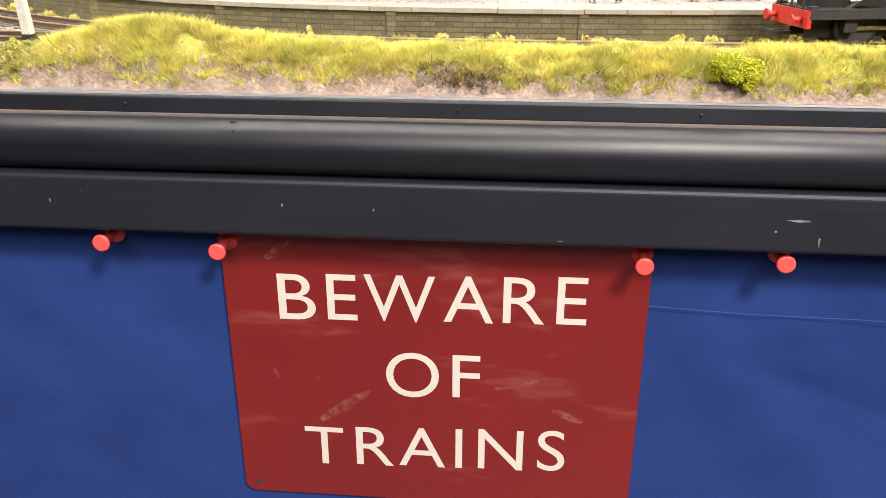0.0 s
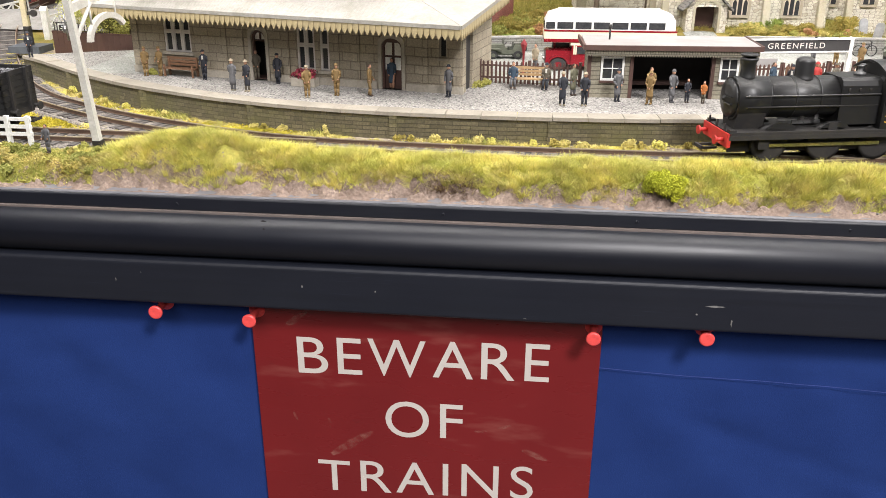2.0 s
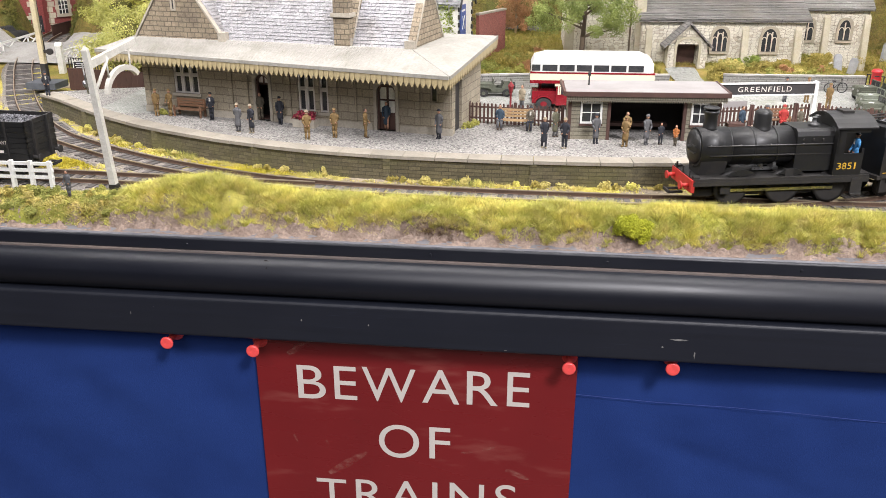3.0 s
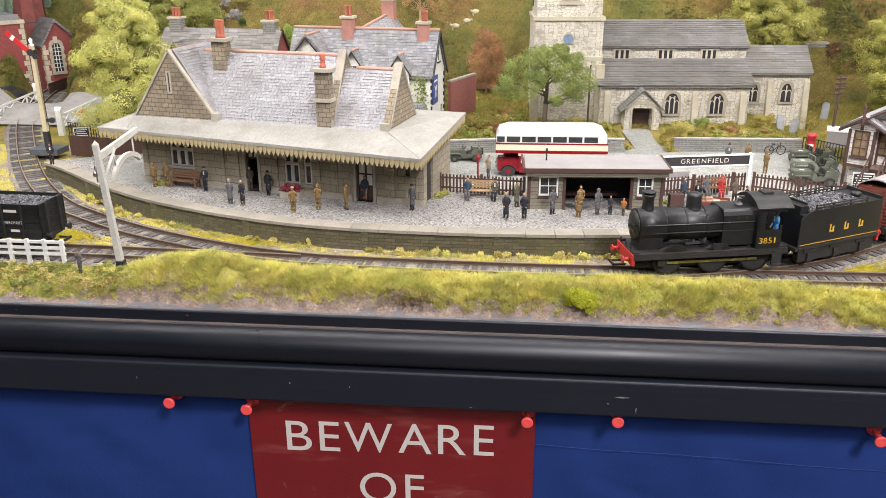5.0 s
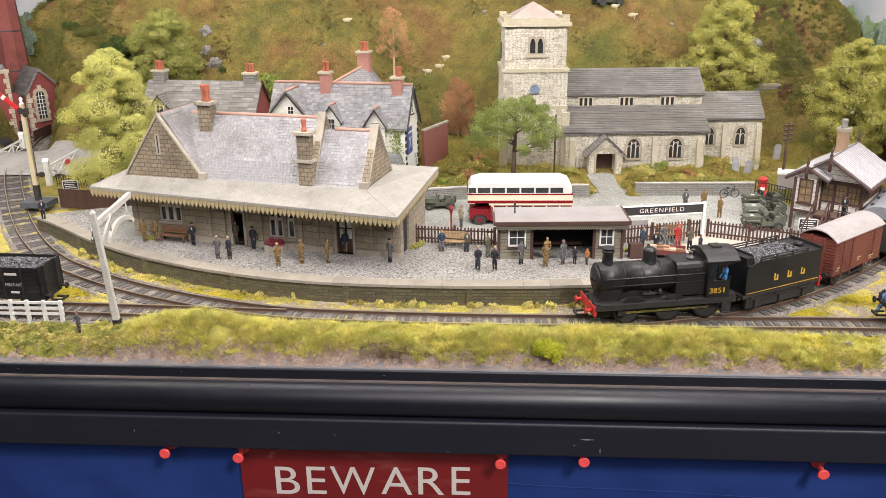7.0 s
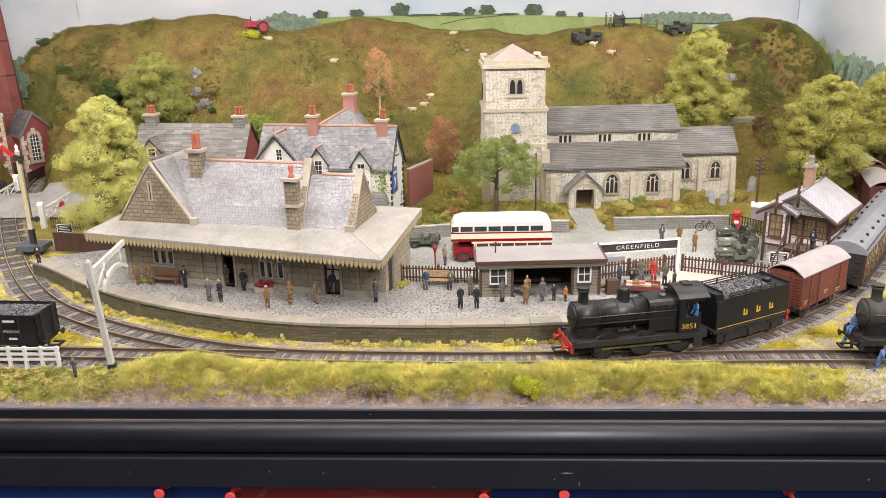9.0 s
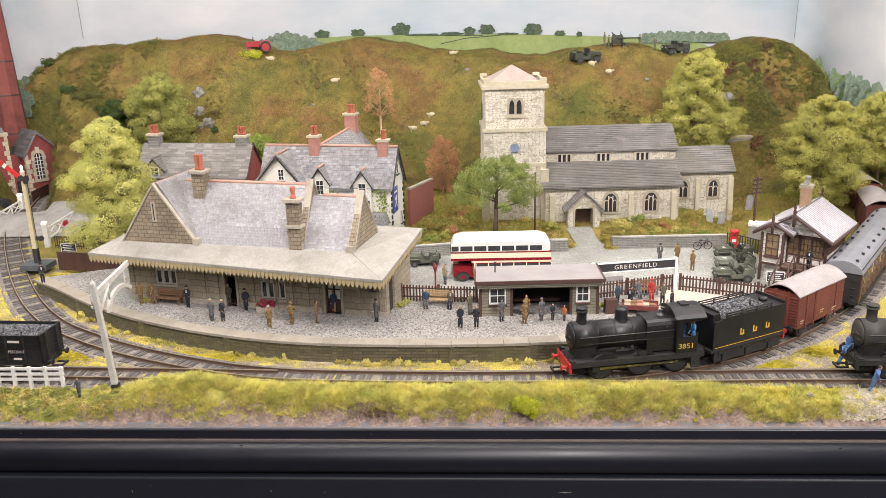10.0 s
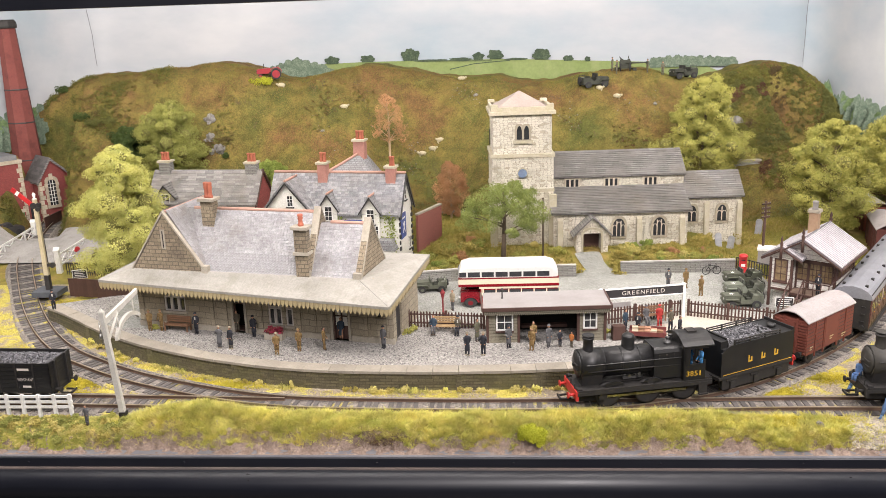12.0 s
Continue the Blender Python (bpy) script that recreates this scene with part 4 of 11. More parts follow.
def ground_z(x, y):
    base = 6 * smooth01(560, 720, y) * smooth01(-250, -420, x) + 10 * smooth01(720, 980, y) * smooth01(-330, -480, x)
    base += 15.5 * smooth01(525, 560, y) * smooth01(-330, -250, x) * smooth01(350, 300, x)
    base += 14 * smooth01(700, 775, y) * smooth01(-420, -300, x) * smooth01(560, 430, x)
    base += 16 * smooth01(640, 900, y) * smooth01(360, 520, x)
    crest = (table(CREST, x - 22) + table(CREST, x) + table(CREST, x + 22)) / 3 + 3.5 * wob(x, 0, 30, 6.6) + 2 * wob(x, 0, 12, 3.6)
    crest += max(0.0, 30 - base) * smooth01(-250, -400, x)
    hill = (crest - 44) * smooth01(868, 1135, y + 26 * wob(x, y, 130, 1.5)) ** 1.15
    rough = 30 * smooth01(890, 980, y) * wob(x, y * 0.45, 100, 4.4) + 11 * smooth01(880, 960, y) * wob(x, y, 38, 9.1) + 2.5 * smooth01(880, 940, y) * wob(x, y, 13, 2.7)
    for line, deep in GULLY:
        if y > 960:
            gx = table([(p[1], p[0]) for p in line], y)
            if line[0][1] <= y <= line[-1][1]:
                rough -= deep * max(0.0, 1 - abs(x - gx - 5 * wob(x, y, 20, 3)) / 11) * smooth01(line[0][1], line[0][1] + 14, y) * smooth01(line[-1][1], line[-1][1] - 14, y)
    rough *= smooth01(1150, 1080, y)
    if y > 860:
        east = table([(860, 537), (980, 530), (1080, 510), (1214, 480)], y)
        west = table([(860, -572), (985, -612), (1214, -640)], y)
        gap = max(smooth01(20, 52, min(abs(x - east), abs(x - west))), smooth01(1070, 1105, y))
        hill, rough = hill * gap, rough * gap
        if gap < 1:
            return min(base + 14 * smooth01(770, 880, y), 8) * (1 - gap) + (base + 14 * smooth01(770, 880, y) + hill + rough) * gap
    z = base + 14 * smooth01(770, 880, y) + hill + rough
    if y < 400:
        b = table(BANK, x) + 1.6 * wob(x, y, 30, 2.0)
        top = 373 + 3 * wob(x, 0, 45, 6)
        up = smooth01(352, top, y) ** 0.8 * smooth01(391, 381, y)
        lump = 8.0 * abs(wob(x, y * 1.5, 14, 3)) - 2.4 + 6.0 * abs(wob(x + 40, y * 1.6, 6.0, 8)) + 3.2 * abs(wob(x, y, 2.6, 4)) - 1.0
        z += b * up - 9.0 * smooth01(370, 348, y) + lump * smooth01(390, 378, y) * smooth01(347.5, 352, y) * (1 - 0.7 * smooth01(358, 366, y))
    else:
        z += 0.4 * wob(x, y, 18, 5)
    return z


def sheet(xs, ys, zf):
    vs = [(x, y, zf(x, y)) for y in ys for x in xs]
    n = len(xs)
    fs = [(j * n + i, j * n + i + 1, (j + 1) * n + i + 1, (j + 1) * n + i) for j in range(len(ys) - 1) for i in range(n - 1)]
    return M().add(vs, fs, 0, True)


def frange(a, b, n):
    return [a + (b - a) * i / n for i in range(n + 1)]


def ground():
    t = thing("ground", 0, 0, 0, 0, "sculpted scenic ground with earth bank, trackside and hillside turf", "ground", "", "structure")
    part("earth_bank", sheet(frange(-850, -480, 60)[:-1] + frange(-480, 480, 620) + frange(480, 850, 60)[1:], frange(346.6, 392, 48), ground_z), EARTH, t, "bare brown earth bank", fix=False)
    part("bank_turf", sheet(frange(-480, 330, 480), frange(350.5, 391, 42), lambda x, y: ground_z(x, y) + 0.5 - 2.4 * smooth01(5, -3, y - bank_edge(x)) - 2.0 * smooth01(-215, -270, x) * smooth01(0.12, 0.3, wob(x, y, 17, 6))), BANKTURF, t, "matted yellow-green turf on the bank", fix=False)
    part("gravel_patch", sheet(frange(296, 480, 80), frange(353, 394, 30), lambda x, y: ground_z(x, y) + 0.7 - 3.0 * smooth01(325, 296, x) - 1.5 * smooth01(390, 394, y) + 0.8 * wob(x, y, 9, 2)), PALE_GRAVEL, t, "pale dusty gravel", fix=False)
    part("trackside", sheet(frange(-850, 850, 240), frange(392, 720, 60), ground_z), SOIL, t, fix=False)
    part("turf", sheet(frange(-850, 850, 240), frange(720, 880, 40), ground_z), LAWN, t, fix=False)
    part("hillside", sheet(frange(-850, 850, 340), frange(880, 1214, 90), ground_z), HILLTURF, t, "olive brown hillside turf", fix=False)


ground()


# ---- backdrop: a bent board with printed sky, fields and trees ----
def backdrop():
    t = thing("backdrop", 0, 0, 0, 0, "printed backscene board with pale cloudy sky and green fields", "backdrop", "", "structure")
    line = [(-960, 330), (-775, 900)] + [(p.x, p.y) for p in spline([(-672, 1108, 0), (-636, 1182, 0), (-600, 1220, 0), (-540, 1225, 0)], 9)] + [(0, 1226)]
    line += [(p.x, p.y) for p in spline([(480, 1225, 0), (546, 1220, 0), (580, 1182, 0), (600, 1100, 0)], 9)] + [(650, 900), (880, 330)]
    def board(name, line, mat):
        vs = [(x, y, z) for x, y in line for z in (-25, 520)] + [(x * 1.012, y + 6, z) for x, y in line for z in (-25, 520)]
        k = len(line) * 2
        fs = [(2 * i, 2 * i + 2, 2 * i + 3, 2 * i + 1) for i in range(len(line) - 1)] + [(k + 2 * i, k + 2 * i + 1, k + 2 * i + 3, k + 2 * i + 2) for i in range(len(line) - 1)]
        part(name, M().add(vs, fs, 0, True), mat, t, fix=False)

    cut = next(i for i, p in enumerate(line) if p[0] > 560)
    board("sky_board", line[:cut + 1], SKY_PRINT)
    # end board turns from the lamps; its colour is lifted to match
    board("end_sky_board", line[cut:], SKY_LIFTED)
    # creased joints of the paper in both corners
    for pts in (((-612.5, 1205, 330), (-609.5, 1205, 300), (-608.5, 1205, 290), (-608.2, 1205, 262), (-607.4, 1205, 238)), ((560.6, 1203, 320), (559.4, 1203, 285), (559.8, 1203, 258), (559.0, 1203, 212))):
        m = M()
        for a, b in zip(pts, pts[1:]):
            m.cyl(a, b, 0.5, 0.4, 5)
        part("paper_joint", m, surf("grey_paper_edge", (0.22, 0.22, 0.23), None, 10, 1, 0.8, 0), t, "thin grey crease in the backscene paper")
    top = [(-250, 190), (-234, 229), (-150, 231), (90, 229), (273, 220), (400, 214), (440, 196), (480, 186)]
    vs = [(x, 1222.5, z) for x, zt in top for z in (80, zt)]
    part("printed_field", M().add(vs, [(2 * i, 2 * i + 2, 2 * i + 3, 2 * i + 1) for i in range(len(top) - 1)]), PRINT_FIELD, t, "printed pale green fields", fix=False)
    rnd = random.Random(11)

    lift = [0.0]

    def blob(x, z, w, h, mat, y=1221.5, name="printed_tree", flat=True):
        n = 44
        lift[0] += 0.06
        y -= lift[0]
        vs = [(x, y, z + h * 0.4)]
        for i in range(n):
            a = 6.283 * i / n
            r = rnd.uniform(0.86, 1.06) + 0.10 * math.sin(5 * a + x)
            zz = math.sin(a)
            vs.append((x + w * 0.5 * r * math.cos(a), y, z + h * (0.5 + 0.5 * r * zz if zz > -0.6 or not flat else 0.1)))
        part(name, M().add(vs, [(0, 1 + i, 1 + (i + 1) % n) for i in range(n)]), mat, t, fix=False)

    for x, w, h in ((-148, 26, 13), (-76, 32, 22), (38, 20, 14), (66, 26, 18), (142, 30, 20), (186, 18, 10), (8, 40, 6), (218, 10, 9), (-208, 26, 14), (-40, 60, 4), (100, 40, 4)):
        blob(x, table(top, x) - 2, w, h, PRINT_TREES)
    for i in range(9):
        blob(-330 + i * 13, 205 - abs(i - 5) * 2, 42, 36 - abs(i - 5) * 2, PRINT_FAR, 1221.8, "printed_wood")
    for i in range(8):
        blob(330 + i * 17, 206, 26, 22 - abs(i - 2), PRINT_FAR, 1221.2 + 0.05 * i, "printed_wood")
    for i in range(26):
        f = i / 25
        x, y = -630 - 138 * f, 1186 - 280 * f
        blob(x + 3, 120 - 10 * f, 44, 80 - 45 * f + rnd.uniform(-6, 6), PRINT_FAR, y, "printed_wood")
        for _ in range(3):
            blob(x + 3 + rnd.uniform(-4, 4), 130 - 10 * f + rnd.uniform(0, 52 - 34 * f), rnd.uniform(12, 20), rnd.uniform(12, 20), rnd.choice((PRINT_FAR, PRINT_NEAR)), y - 1, "printed_tree", False)
    for i in range(20):
        f = i / 19
        x, y = 574 + 70 * f, 1186 - 280 * f
        blob(x - 3, 90, 36, 92 - 45 * f + rnd.uniform(-8, 8), PRINT_FAR, y, "printed_wood")
        for _ in range(4):
            blob(x - 4 + rnd.uniform(-4, 3), 96 + rnd.uniform(0, 76 - 40 * f), rnd.uniform(8, 16), rnd.uniform(10, 20), rnd.choice((PRINT_FAR, PRINT_NEAR, PRINT_NEAR)), y - 1, "printed_tree", False)
    for x0, z0, x1, z1 in ((-60, 229, 60, 226), (-10, 214, 30, 222), (30, 222, 90, 226)):
        part("printed_hedge", M().add([(x0, 1221.9, z0), (x1, 1221.9, z1), (x1, 1221.9, z1 + 1.4), (x0, 1221.9, z0 + 1.6)], [(0, 1, 2, 3)]), PRINT_TREES, t, fix=False)


backdrop()

# ---- railway ----
LOOP = spline([(x, y, 0) for x, y in ((-625, 1060), (-612, 985), (-588, 905), (-545, 800), (-490, 705), (-440, 628), (-390, 562), (-345, 515), (-300, 483), (-255, 457), (-205, 435), (-150, 416),
                                      (-100, 406), (-40, 402), (30, 400), (90, 400), (140, 402), (175, 408), (205, 417), (235, 428), (270, 446), (305, 470), (345, 503), (390, 548), (432, 598),
                                      (470, 655), (505, 730), (527, 810), (537, 890), (530, 980), (510, 1080), (490, 1170))])
LEFT_SIDING = spline([(-760, 440, 0), (-600, 428, 0), (-450, 418, 0), (-290, 411.5, 0), (-200, 408, 0), (-110, 404, 0)])
RIGHT_SIDING = spline([(138, 401, 0), (200, 401, 0), (290, 403, 0), (345, 403, 0), (500, 402, 0), (740, 402, 0)])


def bed_z(x, y):
    return 0.3 + 15 * smooth01(560, 980, y)


def track(path, name, label, sink=0.0):
    t = thing(name, 0, 0, 0, 0, label, "railway track", "", "structure")
    path = [Vector((p.x, p.y, bed_z(p.x, p.y) - sink)) for p in path]
    part("ballast_bed", M().sweep(path, [(-25, -3), (-19, 1.7), (19, 1.7), (25, -3)], 0, False), BALLAST, t)
    for s in (-8.75, 8.75):
        part("rail", M().sweep(path, [(s - 0.8, 2.8), (s - 0.3, 3.3), (s - 0.45, 5.2), (s + 0.45, 5.2), (s + 0.3, 3.3), (s + 0.8, 2.8)], 0), RUST, t)
        part("rail_head", M().sweep(path, [(s - 0.52, 5.2), (s - 0.5, 5.75), (s + 0.5, 5.75), (s + 0.52, 5.2)], 0), RAIL_TOP, t, "worn shiny rail head")
    me, run = None, 0.0
    rnd = random.Random(len(path))
    for a, b in zip(path, path[1:]):
        run += (b - a).length
        if run >= 8.2:
            run -= 8.2
            if me is None:
                me = M().box(-1.9, -16.5, 0, 1.9, 16.5, 1.7).mesh("sleeper", [SLEEPER])
            ang = math.degrees(math.atan2(b.y - a.y, b.x - a.x))
            part("sleeper", me, SLEEPER, t, "", True, (b.x, b.y, b.z + 0.75, 0, 0, ang + rnd.uniform(-1.5, 1.5)))
    return t


track(LOOP, "main_line", "curved single track with rusty rails and grey sleepers")
track(LEFT_SIDING, "siding_track", "straight siding with rusty rails joining the main line", 0.3)
track(RIGHT_SIDING, "siding_track", "straight siding with rusty rails and weeds", 0.37)


# ---- platform ----
EDGE = spline([(x, y, 0) for x, y in ((-412, 607), (-385, 588), (-357, 566), (-322, 537), (-266, 501), (-213, 476), (-174, 461.5), (-124, 447), (-78, 440), (-34, 437.5), (10, 436.5), (53, 437),
                                      (96, 439), (134, 443), (170, 450), (205, 461), (240, 478), (275, 499), (310, 523), (335, 543))], 10)
BACK = [(335, 543), (300, 552), (245, 575), (165, 545), (60, 538), (-20, 545), (-24, 660), (-300, 660), (-360, 640), (-405, 618)]


def platform():
    t = thing("station_platform", 0, 0, 0, 0, "curved stone platform with pale coping slabs and grey chippings", "platform", "", "structure")
    inner = []
    for i, p in enumerate(EDGE):
        a, b = EDGE[max(i - 1, 0)], EDGE[min(i + 1, len(EDGE) - 1)]
        d = (b - a).normalized()
        inner.append(p + Vector((-d.y, d.x, 0)) * 12.5)
    m = M()
    vs = [(p.x, p.y + 0.6, z) for p in EDGE for z in (-1, 16)]
    m.add(vs, [(2 * i, 2 * i + 2, 2 * i + 3, 2 * i + 1) for i in range(len(EDGE) - 1)])
    part("retaining_wall", m, PLATWALL, t, "dark coursed stone platform face", fix=False)
    top = [(p.x, p.y, 17.0) for p in inner] + [(x, y, 17.0) for x, y in BACK]
    bm = bmesh.new()
    f = bm.faces.new([bm.verts.new(Vector(p) * MM) for p in top])
    bmesh.ops.triangulate(bm, faces=[f])
    me = bpy.data.meshes.new("surface")
    bm.to_mesh(me)
    bm.free()
    face_uv(me)
    me.materials.append(CHIPS)
    part("surface", me, CHIPS, t, "grey stone chippings")
    cols = [p for p in inner if p.x > 205]
    vs = [(p.x, p.y + 0.4 + (float(np.interp(p.x, (205, 245, 300, 335), (548, 574, 551, 542.5))) - p.y - 0.8) * f, 17.0 + 0.5 * smooth01(205, 238, p.x + 9 * wob(p.x, p.y + 90 * f, 14, 2)) - 0.1) for p in cols for f in (0, 0.2, 0.4, 0.6, 0.8, 1)]
    fs = [(6 * i + j, 6 * i + 6 + j, 6 * i + 7 + j, 6 * i + 1 + j) for i in range(len(cols) - 1) for j in range(5)]
    part("concrete_end", M().add(vs, fs), surf("pale_concrete", (0.45, 0.41, 0.35), (0.38, 0.345, 0.29), 30, 1.3, 0.9, 0.15, 0, (0.30, 0.27, 0.22), 0.4), t, "pale dusty concrete end of the platform", fix=False)
    back = [(x, y) for x, y in BACK]
    vs = [(x, y, z) for x, y in back for z in (0, 17)]
    part("back_wall", M().add(vs, [(2 * i, 2 * i + 1, 2 * i + 3, 2 * i + 2) for i in range(len(back) - 1)]), PLATWALL, t, fix=False)
    rnd = random.Random(2)
    for i in range(0, len(EDGE) - 1):
        if i % 2:
            continue
        j = min(i + 2, len(EDGE) - 1)
        a, b, c, d = EDGE[i], EDGE[j], inner[j], inner[i]
        e, up = (b - a).normalized() * 0.18, rnd.uniform(-0.15, 0.2)
        vs = [(p.x, p.y - o, z + up) for z in (15.2, 17.5) for p, o in ((a + e, 1.2), (b - e, 1.2), (c - e, 0), (d + e, 0))]
        part("coping_slab", M().add(vs, [(0, 3, 2, 1), (4, 5, 6, 7), (0, 1, 5, 4), (1, 2, 6, 5), (2, 3, 7, 6), (3, 0, 4, 7)]), COPING, t)
    for p in EDGE[8::9]:
        part("buttress", M().box(p.x - 2.4, p.y - 0.5, 0, p.x + 2.4, p.y + 2, 15), PLATWALL, t)


platform()


def yard():
    m = sheet(frange(-330, 352, 40), frange(543, 716, 14), lambda x, y: 17.2 + 0.3 * wob(x, y, 25, 2))
    solo("station_yard", m, YARD, "pale gravel station yard behind the platform", "yard", "structure", fix=False)


yard()


# ---- fences ----
def picket_fence(line, z, name="picket_fence", label="brown wooden picket fence along the platform", h=16.0, pitch=3.0, mat=None, group="platform fences"):
    mat = mat or BROWN_WOOD
    t = thing(name, line[0][0], line[0][1], z, 0, label, "fence", group)
    o = Vector((line[0][0], line[0][1], 0))
    picket = M().prism([(-0.75, 0), (0.75, 0), (0.75, h - 1), (0, h), (-0.75, h - 1)], -0.35, 0.35).mesh("picket", [mat])
    post = M().box(-1.2, 0.4, 0, 1.2, 2.6, h + 0.8).mesh("post", [mat])
    for (x0, y0), (x1, y1) in zip(line, line[1:]):
        ln, ang = math.hypot(x1 - x0, y1 - y0), math.degrees(math.atan2(y1 - y0, x1 - x0))
        for zz in (h * 0.22, h * 0.75):
            part("rail", M().box(0, 0.35, zz, ln, 1.2, zz + 1.3), mat, t, "", True, (x0 - o.x, y0 - o.y, 0, 0, 0, ang))
        n = int(ln / pitch)
        rnd = random.Random(int(ln))
        for i in range(n + 1):
            x, y = x0 + (x1 - x0) * i / n - o.x, y0 + (y1 - y0) * i / n - o.y
            part("picket", picket, mat, t, "", True, (x, y, rnd.uniform(0, 0.5), rnd.uniform(-1, 1), rnd.uniform(-1.5, 1.5), ang))
        for i in range(int(ln / 36) + 1):
            f = min(1.0, i * 36 / ln)
            part("post", post, mat, t, "", True, (x0 + (x1 - x0) * f - o.x, y0 + (y1 - y0) * f - o.y, 0, 0, 0, ang))


picket_fence([(-20, 541), (52, 533)], 17)
picket_fence([(160, 541), (239, 564)], 17)
picket_fence([(246, 563), (311, 537), (345, 520)], 17)


# ---- shared building pieces ----
def window(t, x, y, z, w, h, frame_mat, cols=2, rows=2, bar=0.7, rz=0, depth=1.0, sill=None, glass=None, name="window"):
    """An upright window that looks towards -y of its turned place: pane, frame and bars."""
    at = (x, y, z, 0, 0, rz)
    o = part(name, M().box(-w / 2, -0.2, 0, w / 2, 0.4, h), glass or GLASS_DARK, t, "", True, at)
    m = M()
    for x0, x1, z0, z1 in ((-w / 2 - bar, -w / 2 + bar * 0.5, -bar, h + bar), (w / 2 - bar * 0.5, w / 2 + bar, -bar, h + bar), (-w / 2, w / 2, h - bar * 0.5, h + bar), (-w / 2, w / 2, -bar, bar * 0.5)):
        m.box(x0, -depth, z0, x1, 0, z1)
    part("frame", m, frame_mat, o)
    for i in range(1, cols):
        part("glazing_bar", M().box(-w / 2 + w * i / cols - bar * 0.3, -depth * 0.7, 0, -w / 2 + w * i / cols + bar * 0.3, 0, h), frame_mat, o)
    for i in range(1, rows):
        part("glazing_bar", M().box(-w / 2, -depth * 0.75, h * i / rows - bar * 0.3, w / 2, 0, h * i / rows + bar * 0.3), frame_mat, o)
    if sill:
        part("sill", M().box(-w / 2 - 1.5, -depth - 1.2, -bar - 1.4, w / 2 + 1.5, 0.3, -bar), sill, o)
    return o


def arch_pts(w, h, spring, n=6, pointed=False):
    """Outline of an arched opening of width w."""
    pts = [(-w / 2, 0), (w / 2, 0)]
    if pointed:
        for i in range(n + 1):
            f = i / n
            pts.append((w / 2 * (1 - f ** 1.5), spring + (h - spring) * math.sin(f * math.pi / 2) ** 0.9))
        for i in range(n - 1, -1, -1):
            f = i / n
            pts.append((-w / 2 * (1 - f ** 1.5), spring + (h - spring) * math.sin(f * math.pi / 2) ** 0.9))
    else:
        for i in range(2 * n + 1):
            a = math.pi * i / (2 * n)
            pts.append((w / 2 * math.cos(a), spring + (h - spring) * math.sin(a)))
    return pts


def grown(pts, d):
    cz = sum(p[1] for p in pts) / len(pts)
    return [(p[0] + d * (1 if p[0] > 0.01 else -1 if p[0] < -0.01 else 0), p[1] + (d if p[1] > cz else 0)) for p in pts]


def ring(m, inner, outer, y0, y1):
    n = len(inner)
    for a, b in ((inner, outer),):
        vs = [(p[0], y0, p[1]) for p in a] + [(p[0], y0, p[1]) for p in b] + [(p[0], y1, p[1]) for p in a] + [(p[0], y1, p[1]) for p in b]
        fs = []
        for i in range(n):
            j = (i + 1) % n
            fs += [(i, j, n + j, n + i), (i, 2 * n + i, 2 * n + j, j), (n + i, n + j, 3 * n + j, 3 * n + i)]
        m.add(vs, fs)
    return m


def gable_roof(name, t, x0, x1, yf, yb, z0, zr, mat, over=2.0, thick=1.6, axis="x", label=""):
    """Two sloping slabs that meet in a ridge along x (or y)."""
    ym = (yf + yb) / 2
    k = (zr - z0) / (ym - yf)
    for s, ye in ((1, yf), (-1, yb)):
        e = ye - s * over
        ze = z0 - over * k
        prof = [(e, ze), (ym, zr), (ym, zr + thick), (e, ze + thick)]
        part(name, M().prism(prof, x0, x1, axis), mat, t, label)


def lay_tiles(t, o, across, up, width, length, tw, th, mat, seed, name="slating", thick=0.55, ragged=0.25, label="", single=0):
    """Overlapping tiles on a slope: o is the lower left corner; across and up lie in the slope."""
    across, up = Vector(across).normalized(), Vector(up).normalized()
    n = across.cross(up).normalized()
    if n.z < 0:
        n = -n
    rnd = random.Random(seed)
    m = M()
    made = 0
    rows = int(length / th)
    for j in range(rows):
        x = -rnd.random() * tw if j % 2 else -0.5 * tw * rnd.random()
        while x < width:
            w = tw * rnd.uniform(0.85, 1.15)
            a, b = max(0, x), min(width, x + w - 0.28)
            if b - a > 0.6:
                low = -rnd.uniform(0, ragged)
                lift = rnd.uniform(0, 0.18)
                p = Vector(o) + up * (j * th)
                q = [p + across * a + up * low + n * (thick + 0.5 + lift), p + across * b + up * low + n * (thick + 0.5 + lift), p + across * b + up * (th * 1.25) + n * (0.35 + lift), p + across * a + up * (th * 1.25) + n * (0.35 + lift)]
                r = [v - n * thick for v in q]
                fs = [(0, 1, 2, 3), (0, 4, 5, 1), (1, 5, 6, 2), (3, 7, 4, 0)]
                if made < single:
                    c = q[0]
                    part("slate", M().add([v - c for v in q + r], fs), mat, t, fix=False, at=(c.x, c.y, c.z))
                    made += 1
                else:
                    m.add(q + r, fs)
            x += w
    if not m.v:
        return None
    return tagged(part(name, m, mat, t, label, False), "", "", "", "stuff")


